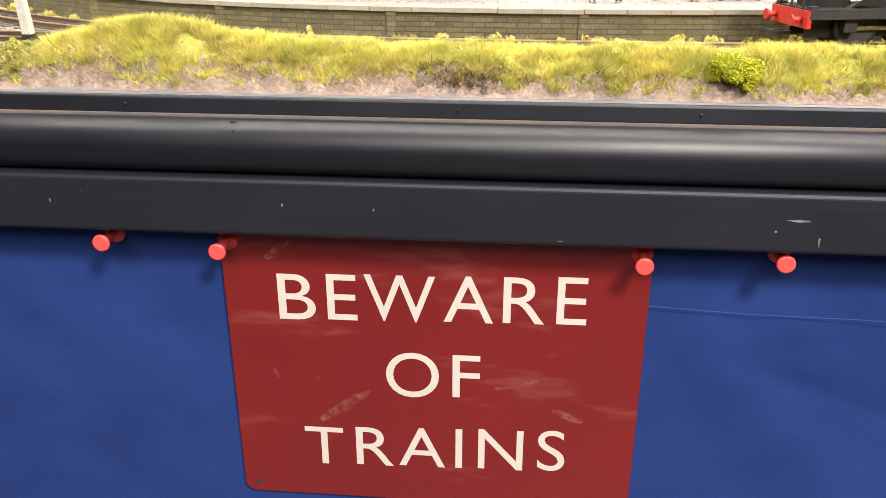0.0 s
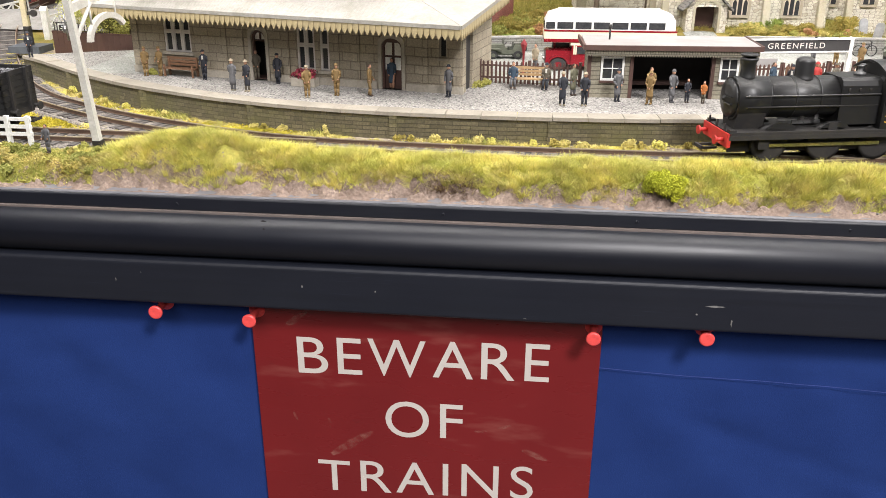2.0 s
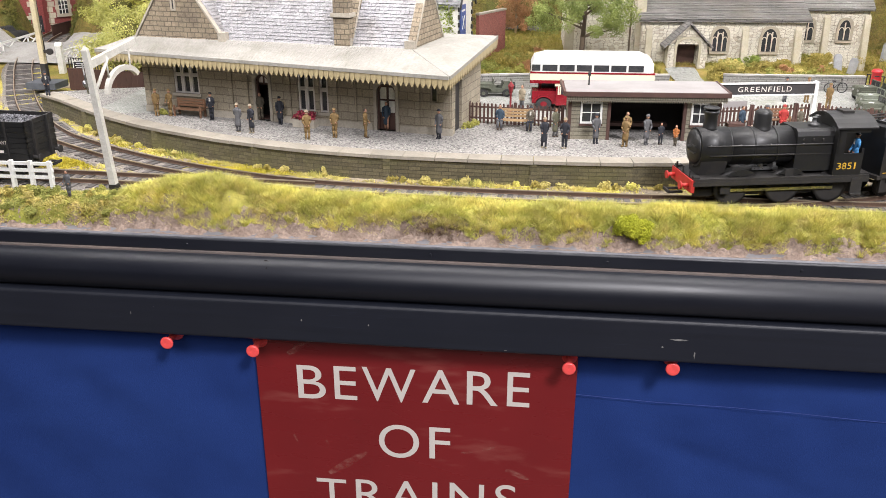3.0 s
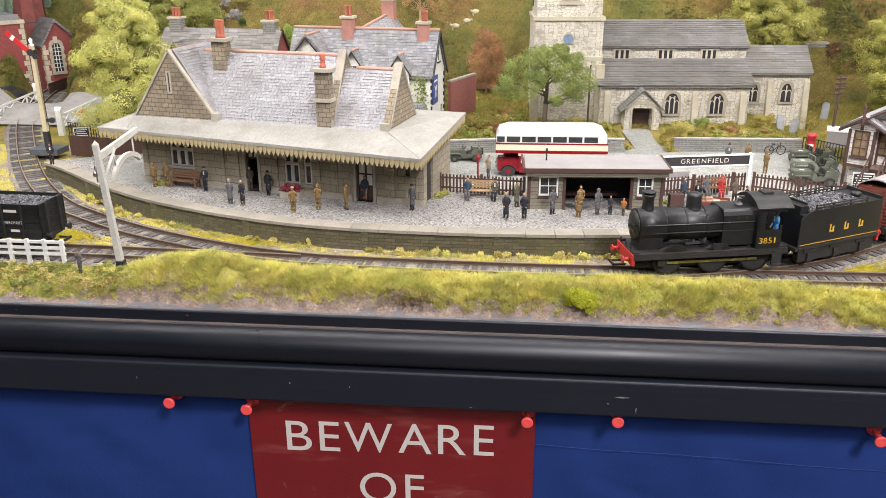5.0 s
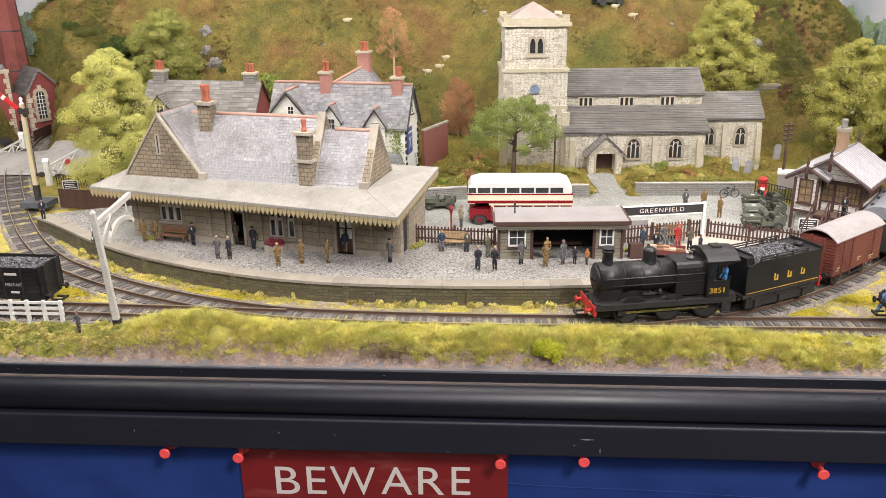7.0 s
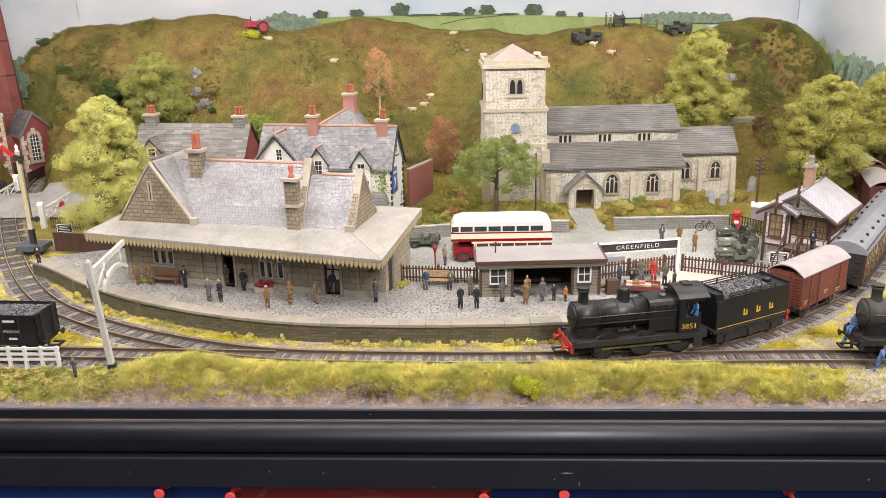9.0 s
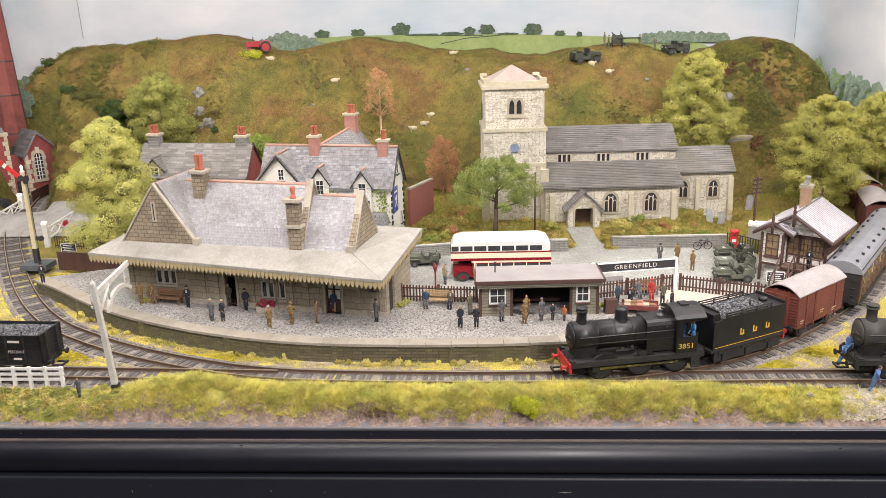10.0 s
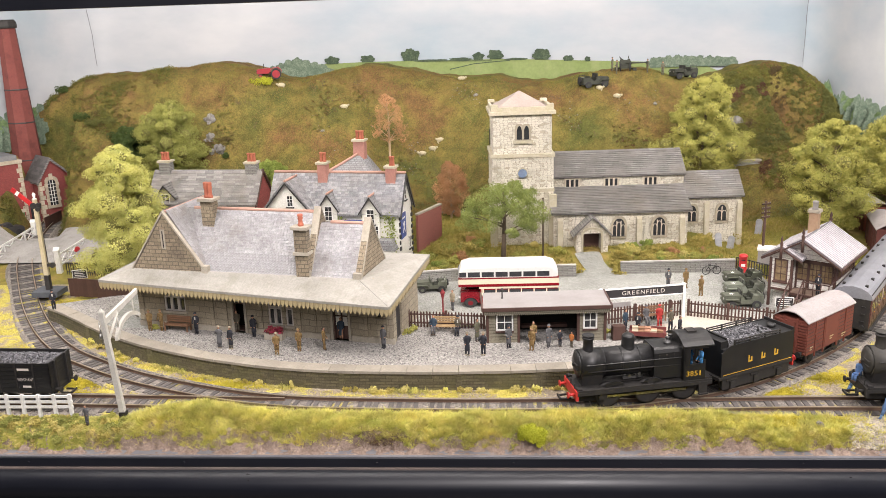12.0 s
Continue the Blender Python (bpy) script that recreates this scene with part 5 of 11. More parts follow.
# ---- station building ----
def station():
    """Local frame: x along the front wall, y to the back, z from the platform top."""
    t = thing("station_building", -150, 524, 17, -12, "grey stone station with slate roof and a cream valanced canopy", "station building")

    def box(u0, v0, z0, u1, v1, z1):
        return M().box(u0, v0, z0 - 17, u1, v1, z1 - 17)

    L, R, B, TOP = -138, 124, 74, 78
    # front wall with its openings cut through
    gaps = [(-110, -87, 34, 59, "tri"), (-37.5, -23, 17, 54, "open"), (0.5, 14.5, 27, 56, "pair"), (18.5, 25.7, 27, 56, "one"), (64, 82, 17, 53, "door"), (107.4, 112.9, 41, 55, "slit")]
    u = L
    for a, b, z0, z1, _ in gaps:
        part("front_wall", box(u, 0, 17, a, 4, TOP), STN_STONE, t)
        if z0 > 18:
            part("front_wall", box(a, 0, 17, b, 4, z0), STN_STONE, t)
        part("front_wall", box(a, 0, z1, b, 4, TOP if b < 95 else 71), STN_STONE, t)
        u = b
    part("front_wall", box(u, 0, 17, R, 4, 71), STN_STONE, t)
    for u in (L + 2.6, -59, -45, -8, 31, 46.7, 97, 120.5):
        part("pier", box(u - 2.6, -1.4, 17, u + 2.6, 0.4, 70), STN_STONE, t)
    for a, b in ((L - 1, -39.5), (-21, 62), (84, R + 1)):
        part("plinth", box(a, -1.8, 17, b, 0.4, 22), STN_TRIM, t)
    part("left_wall", box(L, 4, 17, L + 4, B, TOP), STN_STONE, t)
    part("back_wall", box(L, B - 4, 17, R, B, 74), STN_STONE, t)
    part("right_wall", box(R - 4, 4, 17, R, 8, 71), STN_STONE, t)
    part("right_wall", box(R - 4, 24, 17, R, B - 4, 71), STN_STONE, t)
    part("right_wall", box(R - 4, 8, 56, R, 24, 71), STN_STONE, t)
    part("side_door", box(R - 3, 8, 17, R - 2, 24, 56), BLACK_TRIM, t, "dark side door")
    # black sheet behind the openings stands in for the unlit rooms
    part("interior_shade", box(L + 6, 16, 17, R - 6, 18, 70), INSIDE_SHADE, t)
    part("interior_floor", box(L + 4, 4, 17, R - 4, B - 4, 17.6), BROWN_WOOD, t)
    for a, b, z0, z1, kind in gaps:
        mid, w, h = (a + b) / 2, b - a, z1 - z0
        if kind in ("tri", "pair", "one"):
            n = {"tri": 3, "pair": 2, "one": 1}[kind]
            for i in range(n):
                uu = a + w * (i + 0.5) / n
                for zz, hh in ((z0, h * 0.56), (z0 + h * 0.6, h * 0.38)):
                    window(t, uu, 2.2, zz - 17 + 0.6, w / n - 2.0, hh - 0.8, WIN_FRAME, 1, 1, 0.9, 0, 1.6)
            part("sill", box(a - 1.6, -1.6, z0 - 2.2, b + 1.6, 2, z0), STN_TRIM, t)
            part("lintel", box(a - 2, -0.9, z1, b + 2, 2, z1 + 3), STN_TRIM, t)
        elif kind == "slit":
            window(t, mid, 2.2, z0 - 17, w - 1, h, STN_TRIM, 1, 1, 0.8, 0, 1.5, STN_TRIM)
        else:
            pts = arch_pts(w - 3, h - 1, h - 6.5)
            part("door_surround", ring(M().at(mid, 0, z0 - 17), pts, grown(pts, 2.4), -1.2, 3.4), STN_TRIM, t)
            part("door_frame", ring(M().at(mid, 0, z0 - 17), grown(pts, -1.3), pts, 1.2, 3.6), BROWN_WOOD, t, "brown arched door frame")
            if kind == "open":
                part("transom", M().at(mid, 2.4, z0 - 17).box(-w / 2 + 2, 0, h - 9.4, w / 2 - 2, 1.2, h - 8.2).box(-0.5, 0, h - 8.2, 0.5, 1.2, h - 1.5), BROWN_WOOD, t)
                part("fanlight_pane", M().at(mid, 3.0, z0 - 17).box(-4.2, 0, h - 8.0, -0.8, 0.3, h - 3.4).box(0.8, 0, h - 8.0, 4.2, 0.3, h - 3.4), RENDER, t, "pale glazed fanlight")
                part("door_head", M().at(mid, 3.6, z0 - 17).prism([(-w / 2, h - 8.4), (w / 2, h - 8.4), (w / 2, h), (-w / 2, h)], 0, 0.8), BLACK_TRIM, t)
                leaf = part("door", M().at(mid + w / 2 - 2.2, 4, 0, 0, 0, 68).box(0, 0, 0.6, 10.5, 1.0, h - 6), BROWN_WOOD, t, "brown part-glazed door standing open")
                for zz in (15, 24):
                    part("door_pane", M().at(mid + w / 2 - 2.2, 4, 0, 0, 0, 68).box(2, -0.2, zz, 8.6, 0.2, zz + 7), RENDER, leaf)
            else:
                leaf = part("door", M().at(mid, 3.2, z0 - 17).prism(pts, 0, 1.0), BROWN_WOOD, t, "brown part-glazed arched door")
                for sx in (-1, 1):
                    for zz, hh in ((13, 8.5), (23, 8.5)):
                        part("door_pane", M().at(mid + sx * 3.5, 3.0, 0).box(-2.5, -0.1, zz, 2.5, 0.4, zz + hh), RENDER, leaf, "pale glazed pane")
                    part("door_panel", M().at(mid + sx * 3.5, 3.0, 0).box(-2.5, -0.15, 2.5, 2.5, 0.3, 11), BROWN_WOOD, leaf)
    # canopy: a sloping front, a shallow hip at the far end, flat behind
    fl, fr, br, hip, gl = (-164, -21.5, 52), (135.7, -43.3, 51), (135.4, 79.5, 62), (97.5, -9.5, 62), (-137, -9.5, 61.5)
    bk, dl = (88, 80.5, 62), (-150, 72, 61)
    top = [fl, fr, br, hip, gl, bk, dl]
    vs = top + [(x, y, z - 1.8) for x, y, z in top]
    fs = [(0, 1, 3, 4), (1, 2, 3), (3, 2, 5), (4, 3, 5), (4, 5, 6), (0, 4, 6)]
    fs += [tuple(i + 7 for i in f[::-1]) for f in fs] + [(0, 7, 8, 1), (1, 8, 9, 2), (2, 9, 12, 5), (5, 12, 13, 6), (6, 13, 7, 0)]
    part("canopy_roof", M().add(vs, fs), CANOPY, t, "weathered grey ribbed canopy roof", fix=False)
    n = 118
    for i in range(n):
        f = (i + 0.5) / n
        a = Vector(fl).lerp(Vector(fr), f)
        b = Vector(gl).lerp(Vector(hip), min(1, max(0, (a.x + 137) / 234.5)))
        if a.x > 97.5:
            b = Vector(fr).lerp(Vector(hip), (135.7 - a.x) / 38.2)
        if -137 < a.x and (b - a).length > 4:
            part("canopy_rib", M().add([a + Vector((-0.3, 0.4, 0)), a + Vector((0.3, 0.4, 0)), b + Vector((0.3 + a.x - b.x, 0, 0)), b + Vector((-0.3 + a.x - b.x, 0, 0)), a + Vector((0, 0.4, 0.24)), b + Vector((a.x - b.x, 0, 0.24))],
                 [(0, 4, 5, 3), (4, 1, 2, 5), (0, 1, 4), (3, 5, 2)]), CANOPY, t, fix=False)
    part("hip_roll", M().cyl(Vector(fr) + Vector((-1, 1.4, 0.1)), Vector(hip), 0.55, 0.55, 6), CANOPY, t)
    dag = M().prism([(-1.9, 0), (1.9, 0), (1.9, -5.2), (1.3, -6.6), (0, -8.8), (-1.3, -6.6), (-1.9, -5.2)], -0.5, 0.5).mesh("valance_board", [CREAM])
    for p, q in ((fl, fr), (fr, br), (dl, fl)):
        p, q = Vector(p), Vector(q)
        d = q - p
        ln, ang, tilt = d.length, math.degrees(math.atan2(d.y, d.x)), math.degrees(math.atan2(d.z, math.hypot(d.x, d.y)))
        k = int(ln / 4.1)
        for i in range(k):
            c = p + d * ((i + 0.5) / k)
            part("valance_board", dag, CREAM, t, "", True, (c.x, c.y, c.z - 0.3, 0, 0, ang))
        part("fascia_strip", M().at(p.x, p.y, p.z, 0, -tilt, ang).box(0, -0.9, -2.2, ln, 0.1, 0.25), CANOPY, t)
    # upper storey: cross gable at one end, main roof, lower roof
    gl_u, gr_u, gm, gz, az, gv = -131, -56.6, -93.8, 60.5, 116.7, -9.5
    part("cross_gable", M().prism([(gl_u, gz), (gr_u, gz), (gr_u, gz + 2), (gm, az - 1), (gl_u, gz + 2)], gv, gv + 4), STN_GABLE, t, "stone gable with a slit window")
    window(t, gm - 2, gv - 0.3, 83, 2.4, 17, STN_TRIM, 1, 1, 0.9, 0, 0.8)
    for s, ue in ((1, gl_u), (-1, gr_u)):
        prof = [(ue - s * 1.0, gz), (gm, az - 2.4), (gm, az - 0.4), (ue - s * 1.0, gz + 2)]
        part("slate_slope", M().prism(prof, gv + 2, 68), SLATE, t)
        for va, vb in ((gv - 0.9, gv + 3.2), (66.5, 70.5)):
            prof = [(ue - s * 2.2, gz), (gm, az - 0.6), (gm, az + 1.9), (ue - s * 2.2, gz + 2.5)]
            part("gable_coping", M().prism(prof, va, vb), STN_TRIM, t)
    part("cross_gable", M().prism([(gl_u, gz), (gr_u, gz), (gm, az - 1)], 67, 70), STN_GABLE, t)
    rv, zb, zr, zl = 27.0, 60.5, 112.5, 103.0
    mid_u, end_u = 46.5, 95.0
    for a, b, zt in ((gm, mid_u, zr), (mid_u, end_u, zl)):
        gable_roof("slate_slope", t, a, b, -5, 2 * rv + 5, zb, zt, SLATE, 0.6, 1.6)
        o0 = gr_u - 38 if a == gm else a + 2.5
        lay_tiles(t, (o0, -5.6, zb + 0.6), (1, 0, 0), (0, rv + 5, zt - zb), b - 2.5 - o0, math.hypot(rv + 5, zt - zb), 3.3, 2.75, SLATE_TILE, int(zt), single=300 if a == gm else 0)
        part("ridge_tiles", M().cyl((a + 12, rv, zt + 1.5), (b, rv, zt + 1.5), 1.7, 1.7, 8), RIDGE_TILE, t, "pinkish ridge tiles")
    for s, ue in ((1, gl_u), (-1, gr_u)):
        lay_tiles(t, (ue - s * 1.2, gv + 3.4, gz + 2.0), (0, 1, 0), (s * (gm - gl_u), 0, az - gz), 62, math.hypot(gm - gl_u, az - gz) - 1, 3.3, 2.75, SLATE_TILE, 3 + s)
    part("ridge_tiles", M().cyl((gm, gv + 3, az), (gm, 67, az), 1.6, 1.6, 8), RIDGE_TILE, t)
    for uu, zt, w in ((mid_u, zr + 3, 5.4), (end_u, zl + 4, 5.4)):
        tri = [(-6.5, zb - 1), (2 * rv + 6.5, zb - 1), (2 * rv + 6.5, zb + 3), (rv, zt + 1.2), (-6.5, zb + 3)]
        part("end_gable", M().prism(tri, uu - w / 2, uu + w / 2, "x"), STN_GABLE, t)
        for s, ve in ((1, -7), (-1, 2 * rv + 7)):
            prof = [(ve, zb - 4), (rv, zt + 1.2), (rv, zt + 3.6), (ve, zb - 1.6)]
            part("gable_coping", M().prism(prof, uu - w / 2 - 0.7, uu + w / 2 + 0.7, "x"), STN_TRIM, t)
        part("kneeler", M().box(uu - w / 2 - 0.9, -8.6, zb - 1, uu + w / 2 + 0.9, -5, zb + 7), STN_TRIM, t)
    part("kneeler", M().box(gr_u - 2, gv - 1.4, gz, gr_u + 4.4, gv + 4, gz + 7), STN_TRIM, t)

    def chimney(u, v, z0, z1, w, d, pots, tall, bands=()):
        part("chimney", M().box(u - w / 2, v - d / 2, z0, u + w / 2, v + d / 2, z1), STN_GABLE, t)
        for zc, e in [(z1, 2.0)] + list(bands):
            part("chimney_cap", M().box(u - w / 2 - e, v - d / 2 - e, zc - 1.4, u + w / 2 + e, v + d / 2 + e, zc + 1.4), STN_TRIM, t)
        for du in pots:
            part("chimney_pot", M().lathe([(2.6, 0), (2.7, 2), (2.0, 3), (1.9, tall * 0.55), (2.5, tall * 0.65), (2.1, tall * 0.75), (2.5, tall * 0.9), (2.2, tall), (1.4, tall)], (u + du, v, z1 + 1.2), 12), POT, t, "red clay chimney pot")

    chimney(-63, 22, 90, 124, 12, 11, (-1.6, 2.2), 15)
    chimney(43.5, -5.5, 60, 107, 12, 8, (0,), 11, ((83.5, 1.4),))


station()


def shelter():
    t = thing("waiting_shelter", 107, 514, 17, 3, "grey boarded platform shelter with felt roof and open front", "shelter")
    H = 34.5
    for x0, x1, z0, z1 in ((-52, -45, 0, H), (-45, -29, 0, 11), (-45, -29, 27, H), (-29, -24, 0, H), (-24, 28, 30, H), (28, 33, 0, H), (33, 45, 0, 11), (33, 45, 27, H), (45, 52, 0, H)):
        part("front_panel", M().box(x0, -13, z0, x1, -11.5, z1), SHED_GREY, t)
    part("side_wall", M().box(-52, -11.5, 0, -50.5, 20, H), SHED_GREY, t)
    part("side_wall", M().box(50.5, -11.5, 0, 52, 20, H), SHED_GREY, t)
    # back wall coloured near-black for the shade inside
    part("back_wall", M().box(-52, 18.5, 0, 52, 20, H - 0.5), INSIDE_SHADE, t)
    part("inner_bench", M().box(-20, 12, 4, 22, 18, 6.5), BROWN_WOOD, t)
    for x in (-24.5, 28.5, -52.3, 52.3):
        part("corner_post", M().box(x - 1.2, -13.8, 0, x + 1.2, -11.3, H), BROWN_WOOD, t)
    for x in (-37, 39):
        window(t, x, -12.6, 12.5, 10.5 if x > 0 else 13.5, 14, WHITE, 2, 2, 0.9, 0, 1.2, BROWN_WOOD)
    vs = [(-56, -20, 33.8), (57, -20, 33.8), (56, 21, 34.6), (-55, 21, 34.6)]
    vs = vs + [(x, y, z + 1.6) for x, y, z in vs]
    part("felt_roof", M().add(vs, [(0, 3, 2, 1), (4, 5, 6, 7), (0, 1, 5, 4), (1, 2, 6, 5), (2, 3, 7, 6), (3, 0, 4, 7)]), FELT, t, "mottled grey felt roof")
    part("eaves_board", M().box(-56.5, -21, 32.4, 57.5, -19.8, 35.6), BROWN_WOOD, t)
    for s in (-1, 1):
        part("verge_board", M().at(0, 0, 0).add([(s * 56, -20.5, 32.6), (s * 56, 21, 33.4), (s * 56, 21, 36.6), (s * 56, -20.5, 35.8), (s * 57.6, -20.5, 32.6), (s * 57.6, 21, 33.4), (s * 57.6, 21, 36.6), (s * 57.6, -20.5, 35.8)],
             [(0, 1, 2, 3), (4, 7, 6, 5), (0, 4, 5, 1), (3, 2, 6, 7), (0, 3, 7, 4), (1, 5, 6, 2)]), BROWN_WOOD, t)
    dag = M().prism([(-0.8, 0), (0.8, 0), (0.8, -3.6), (0, -5), (-0.8, -3.6)], -0.3, 0.3).mesh("valance_board", [SHED_GREY])
    for i in range(66):
        part("valance_board", dag, SHED_GREY, t, "", True, (-54.5 + 1.68 * i, -19.3, 33.0))
    part("stove_pipe", M().cyl((-38, 4, 33), (-38, 4, 45), 0.6, 0.6, 8), FRAME_BLACK, t)
    part("stove_cowl", M().cyl((-38, 4, 42.5), (-38, 4, 45.6), 1.0, 1.0, 8), FRAME_BLACK, t)


shelter()


def running_in_board():
    t = thing("station_nameboard", 201, 553, 15.4, 11, "black station nameboard with white lettering on white posts", "station sign")
    for x in (-40.5, 40.5):
        part("post", M().box(x - 1.25, -1.25, 0, x + 1.25, 1.25, 35.0), WHITE, t)
        part("post_cap", M().prism([(x - 2.0, 35.0), (x + 2.0, 35.0), (x, 35.9)], -2, 2), WHITE, t)
    part("board", M().box(-39, -1, 26.4, 39, 0.6, 34.2), BLACK_TRIM, t)
    for z in (25.5, 34.2):
        part("frame_strip", M().box(-39, -1.7, z, 39, 0.8, z + 0.9), WHITE, t)
    for ch, (a, b) in zip("GREENFIELD", ((-20.5, -16.6), (-15.3, -12.1), (-10.9, -8.1), (-6.6, -3.8), (-2.4, 1.4), (2.9, 5.6), (7.0, 7.9), (9.4, 12.1), (13.4, 16.0), (17.2, 21.0))):
        part("letter", letter(M(), ch, a, b, 28.4, 32.2, -1.06), SIGN_WHITE, t, fix=False)
    part("small_notice", M().box(-30, -1, 16, -12, 0, 21.5), FELT, t)


running_in_board()


# ---- church ----
def lancet(t, x, y, z, w, h, lights=3, rz=0, mat=None):
    """A pointed window with stone mullions and arched heads to its lights."""
    mat = mat or TRACERY
    pts = arch_pts(w, h, h * 0.55, 6, True)
    o = part("arched_window", M().prism(pts, -0.1, 0.5), GLASS_DARK, t, "", True, (x, y, z, 0, 0, rz))
    part("stone_surround", ring(M(), pts, grown(pts, 1.5), -1.3, 0.3), WINDOW_STONE, o)
    part("hood_mould", ring(M(), grown(pts, 1.5), grown(pts, 2.3), -2.0, 0.3), WINDOW_STONE, o)
    lw = w / lights
    for i in range(1, lights):
        xx = -w / 2 + lw * i
        part("mullion", M().box(xx - 0.5, -0.9, 0, xx + 0.5, 0, h * (0.88 if lights == 2 else 0.86)), mat, o)
    if lights > 1:
        for i in range(lights):
            xx = -w / 2 + lw * (i + 0.5)
            hh = h * (0.78 if lights == 3 and i == 1 else 0.62)
            ip = arch_pts(lw - 1.0, hh, hh - lw * 0.7, 5, True)
            part("light_head", ring(M().at(xx, 0, 0), ip, grown(ip, 0.55), -0.8, 0), mat, o)
    part("sill", M().box(-w / 2 - 2, -1.8, -2.6, w / 2 + 2, 0.3, 0), WINDOW_STONE, o)


def church():
    t = thing("church", 180, 800, 30, 3.5, "cream rubble stone church with square tower and slate roofs", "church")
    ox, oy, oz = -180, -800, -30

    def box(x0, y0, z0, x1, y1, z1):
        return M().box(x0 + ox, y0 + oy, z0 + oz, x1 + ox, y1 + oy, z1 + oz)

    # tower in two stages
    part("tower_lower_stage", box(59, 786, 20, 132, 860, 138), CHURCH, t)
    part("tower_upper_stage", box(61, 788, 138, 130, 858, 186), CHURCH, t)
    for z, e in ((137, 1.6), (187, 2.4), (95, 0.9)):
        part("string_course", box(59 - e, 786 - e, z, 132 + e, 860 + e, z + 4), CHURCH_TRIM, t)
    for x0, y0, x1, y1 in ((59, 786, 132, 789), (59, 857, 132, 860), (59, 789, 62, 857), (129, 789, 132, 857)):
        part("parapet", box(x0, y0, 189, x1, y1, 196), CHURCH_TRIM, t)
    for x in (59, 124):
        for y in (786, 852):
            part("corner_merlon", box(x, y, 196, x + 8, y + 8, 199), CHURCH_TRIM, t)
    part("pyramid_roof", M().add([(62 + ox, 789 + oy, 192 + oz), (129 + ox, 789 + oy, 192 + oz), (129 + ox, 857 + oy, 192 + oz), (62 + ox, 857 + oy, 192 + oz), (95 + ox, 823 + oy, 212 + oz)],
         [(0, 1, 4), (1, 2, 4), (2, 3, 4), (3, 0, 4), (3, 2, 1, 0)]), surf("pale_pink_roof", (0.34, 0.285, 0.25), (0.30, 0.25, 0.225), 20, 2, 0.8, 0.1), t, "pale pinkish pyramid roof")
    for sx in (-4.2, 4.2):
        lancet(t, 96 + sx + ox, 787.6 + oy, 158 + oz, 6.2, 16, 1)
    part("belfry_sill", box(84, 785.5, 153.5, 108, 788, 157), CHURCH_TRIM, t)
    part("clock_face", M().cyl((95 + ox, 785.8 + oy, 118 + oz), (95 + ox, 784.6 + oy, 118 + oz), 5.2, 5.2, 20), surf("blue_clock", (0.20, 0.27, 0.42), None, 5, 1, 0.5, 0), t, "round blue clock face")
    part("clock_rim", ring(M().at(95 + ox, 785.8 + oy, 112.6 + oz), arch_pts(10.4, 10.8, 5.4, 8), grown(arch_pts(10.4, 10.8, 5.4, 8), 0.8), -1.5, 0), CHURCH_TRIM, t)
    part("side_slit", box(57.8, 812, 150, 59, 818, 168), GLASS_DARK, t)
    # buttresses with pale quoins
    for x in (59, 129):
        part("tower_buttress", box(x - 3, 779, 20, x + 6, 787, 92), CHURCH_TRIM, t)
    # nave with clerestory
    part("nave_wall", box(132, 818, 20, 296, 880, 108), CHURCH, t)
    gable_roof("nave_roof", t, 131 + ox, 298 + ox, 818 + oy, 880 + oy, 107 + oz, 130 + oz, SLATE_DARK, 3.5, 2.0)
    lay_tiles(t, (131 + ox, 814.5 + oy, 106.4 + oz), (1, 0, 0), (0, 31, 23), 167, math.hypot(34.5, 25.6), 15, 3.3, SLATE_STRIP, 11)
    for x in (159, 207, 255):
        o = part("clerestory_window", M().box(-8.5, -0.3, 0, 8.5, 0.3, 9.5), GLASS_DARK, t, "", True, (x + ox, 817.6 + oy, 93 + oz))
        for i in range(4):
            part("mullion", M().box(-8.5 + 5.66 * i - 1.0, -1.6, 0, -8.5 + 5.66 * i + 1.0, 0, 9.5), TRACERY, o)
        part("surround", M().box(-10, -1.8, -1.8, 10, 0, 0).box(-10, -1.8, 9.5, 10, 0, 11), TRACERY, o)
    # south aisle
    part("aisle_wall", box(131, 772, 15, 290, 818, 72), CHURCH, t)
    vs = [(127, 768, 69.5), (294, 768, 69.5), (294, 819, 92), (127, 819, 92)]
    vs = [(x + ox, y + oy, z + oz) for x, y, z in vs]
    vs += [(x, y, z + 2) for x, y, z in vs]
    part("aisle_roof", M().add(vs, [(0, 3, 2, 1), (4, 5, 6, 7), (0, 1, 5, 4), (1, 2, 6, 5), (2, 3, 7, 6), (3, 0, 4, 7)]), SLATE_DARK, t)
    lay_tiles(t, (127 + ox, 768 + oy, 71.6 + oz), (1, 0, 0), (0, 51, 22.5), 167, math.hypot(51, 22.5), 15, 3.3, SLATE_STRIP, 12)
    lay_tiles(t, (290 + ox, 802.5 + oy, 79.0 + oz), (1, 0, 0), (0, 27, 24), 77, math.hypot(30.5, 27.1), 15, 3.3, SLATE_STRIP, 13)
    for x in (131, 290):
        part("aisle_end", M().prism([(772 + oy, 70 + oz), (818 + oy, 70 + oz), (818 + oy, 91 + oz)], x - 1.5 + ox, x + 1.5 + ox, "x"), CHURCH, t)
    for x in (208, 256):
        lancet(t, x + ox, 771.6 + oy, 41 + oz, 15, 22, 3)
    for x in (138, 232, 283):
        part("buttress", M().prism([(764 + oy, 15 + oz), (773 + oy, 15 + oz), (773 + oy, 66 + oz), (769 + oy, 62 + oz)], x - 3 + ox, x + 3 + ox, "x"), CHURCH_TRIM, t)
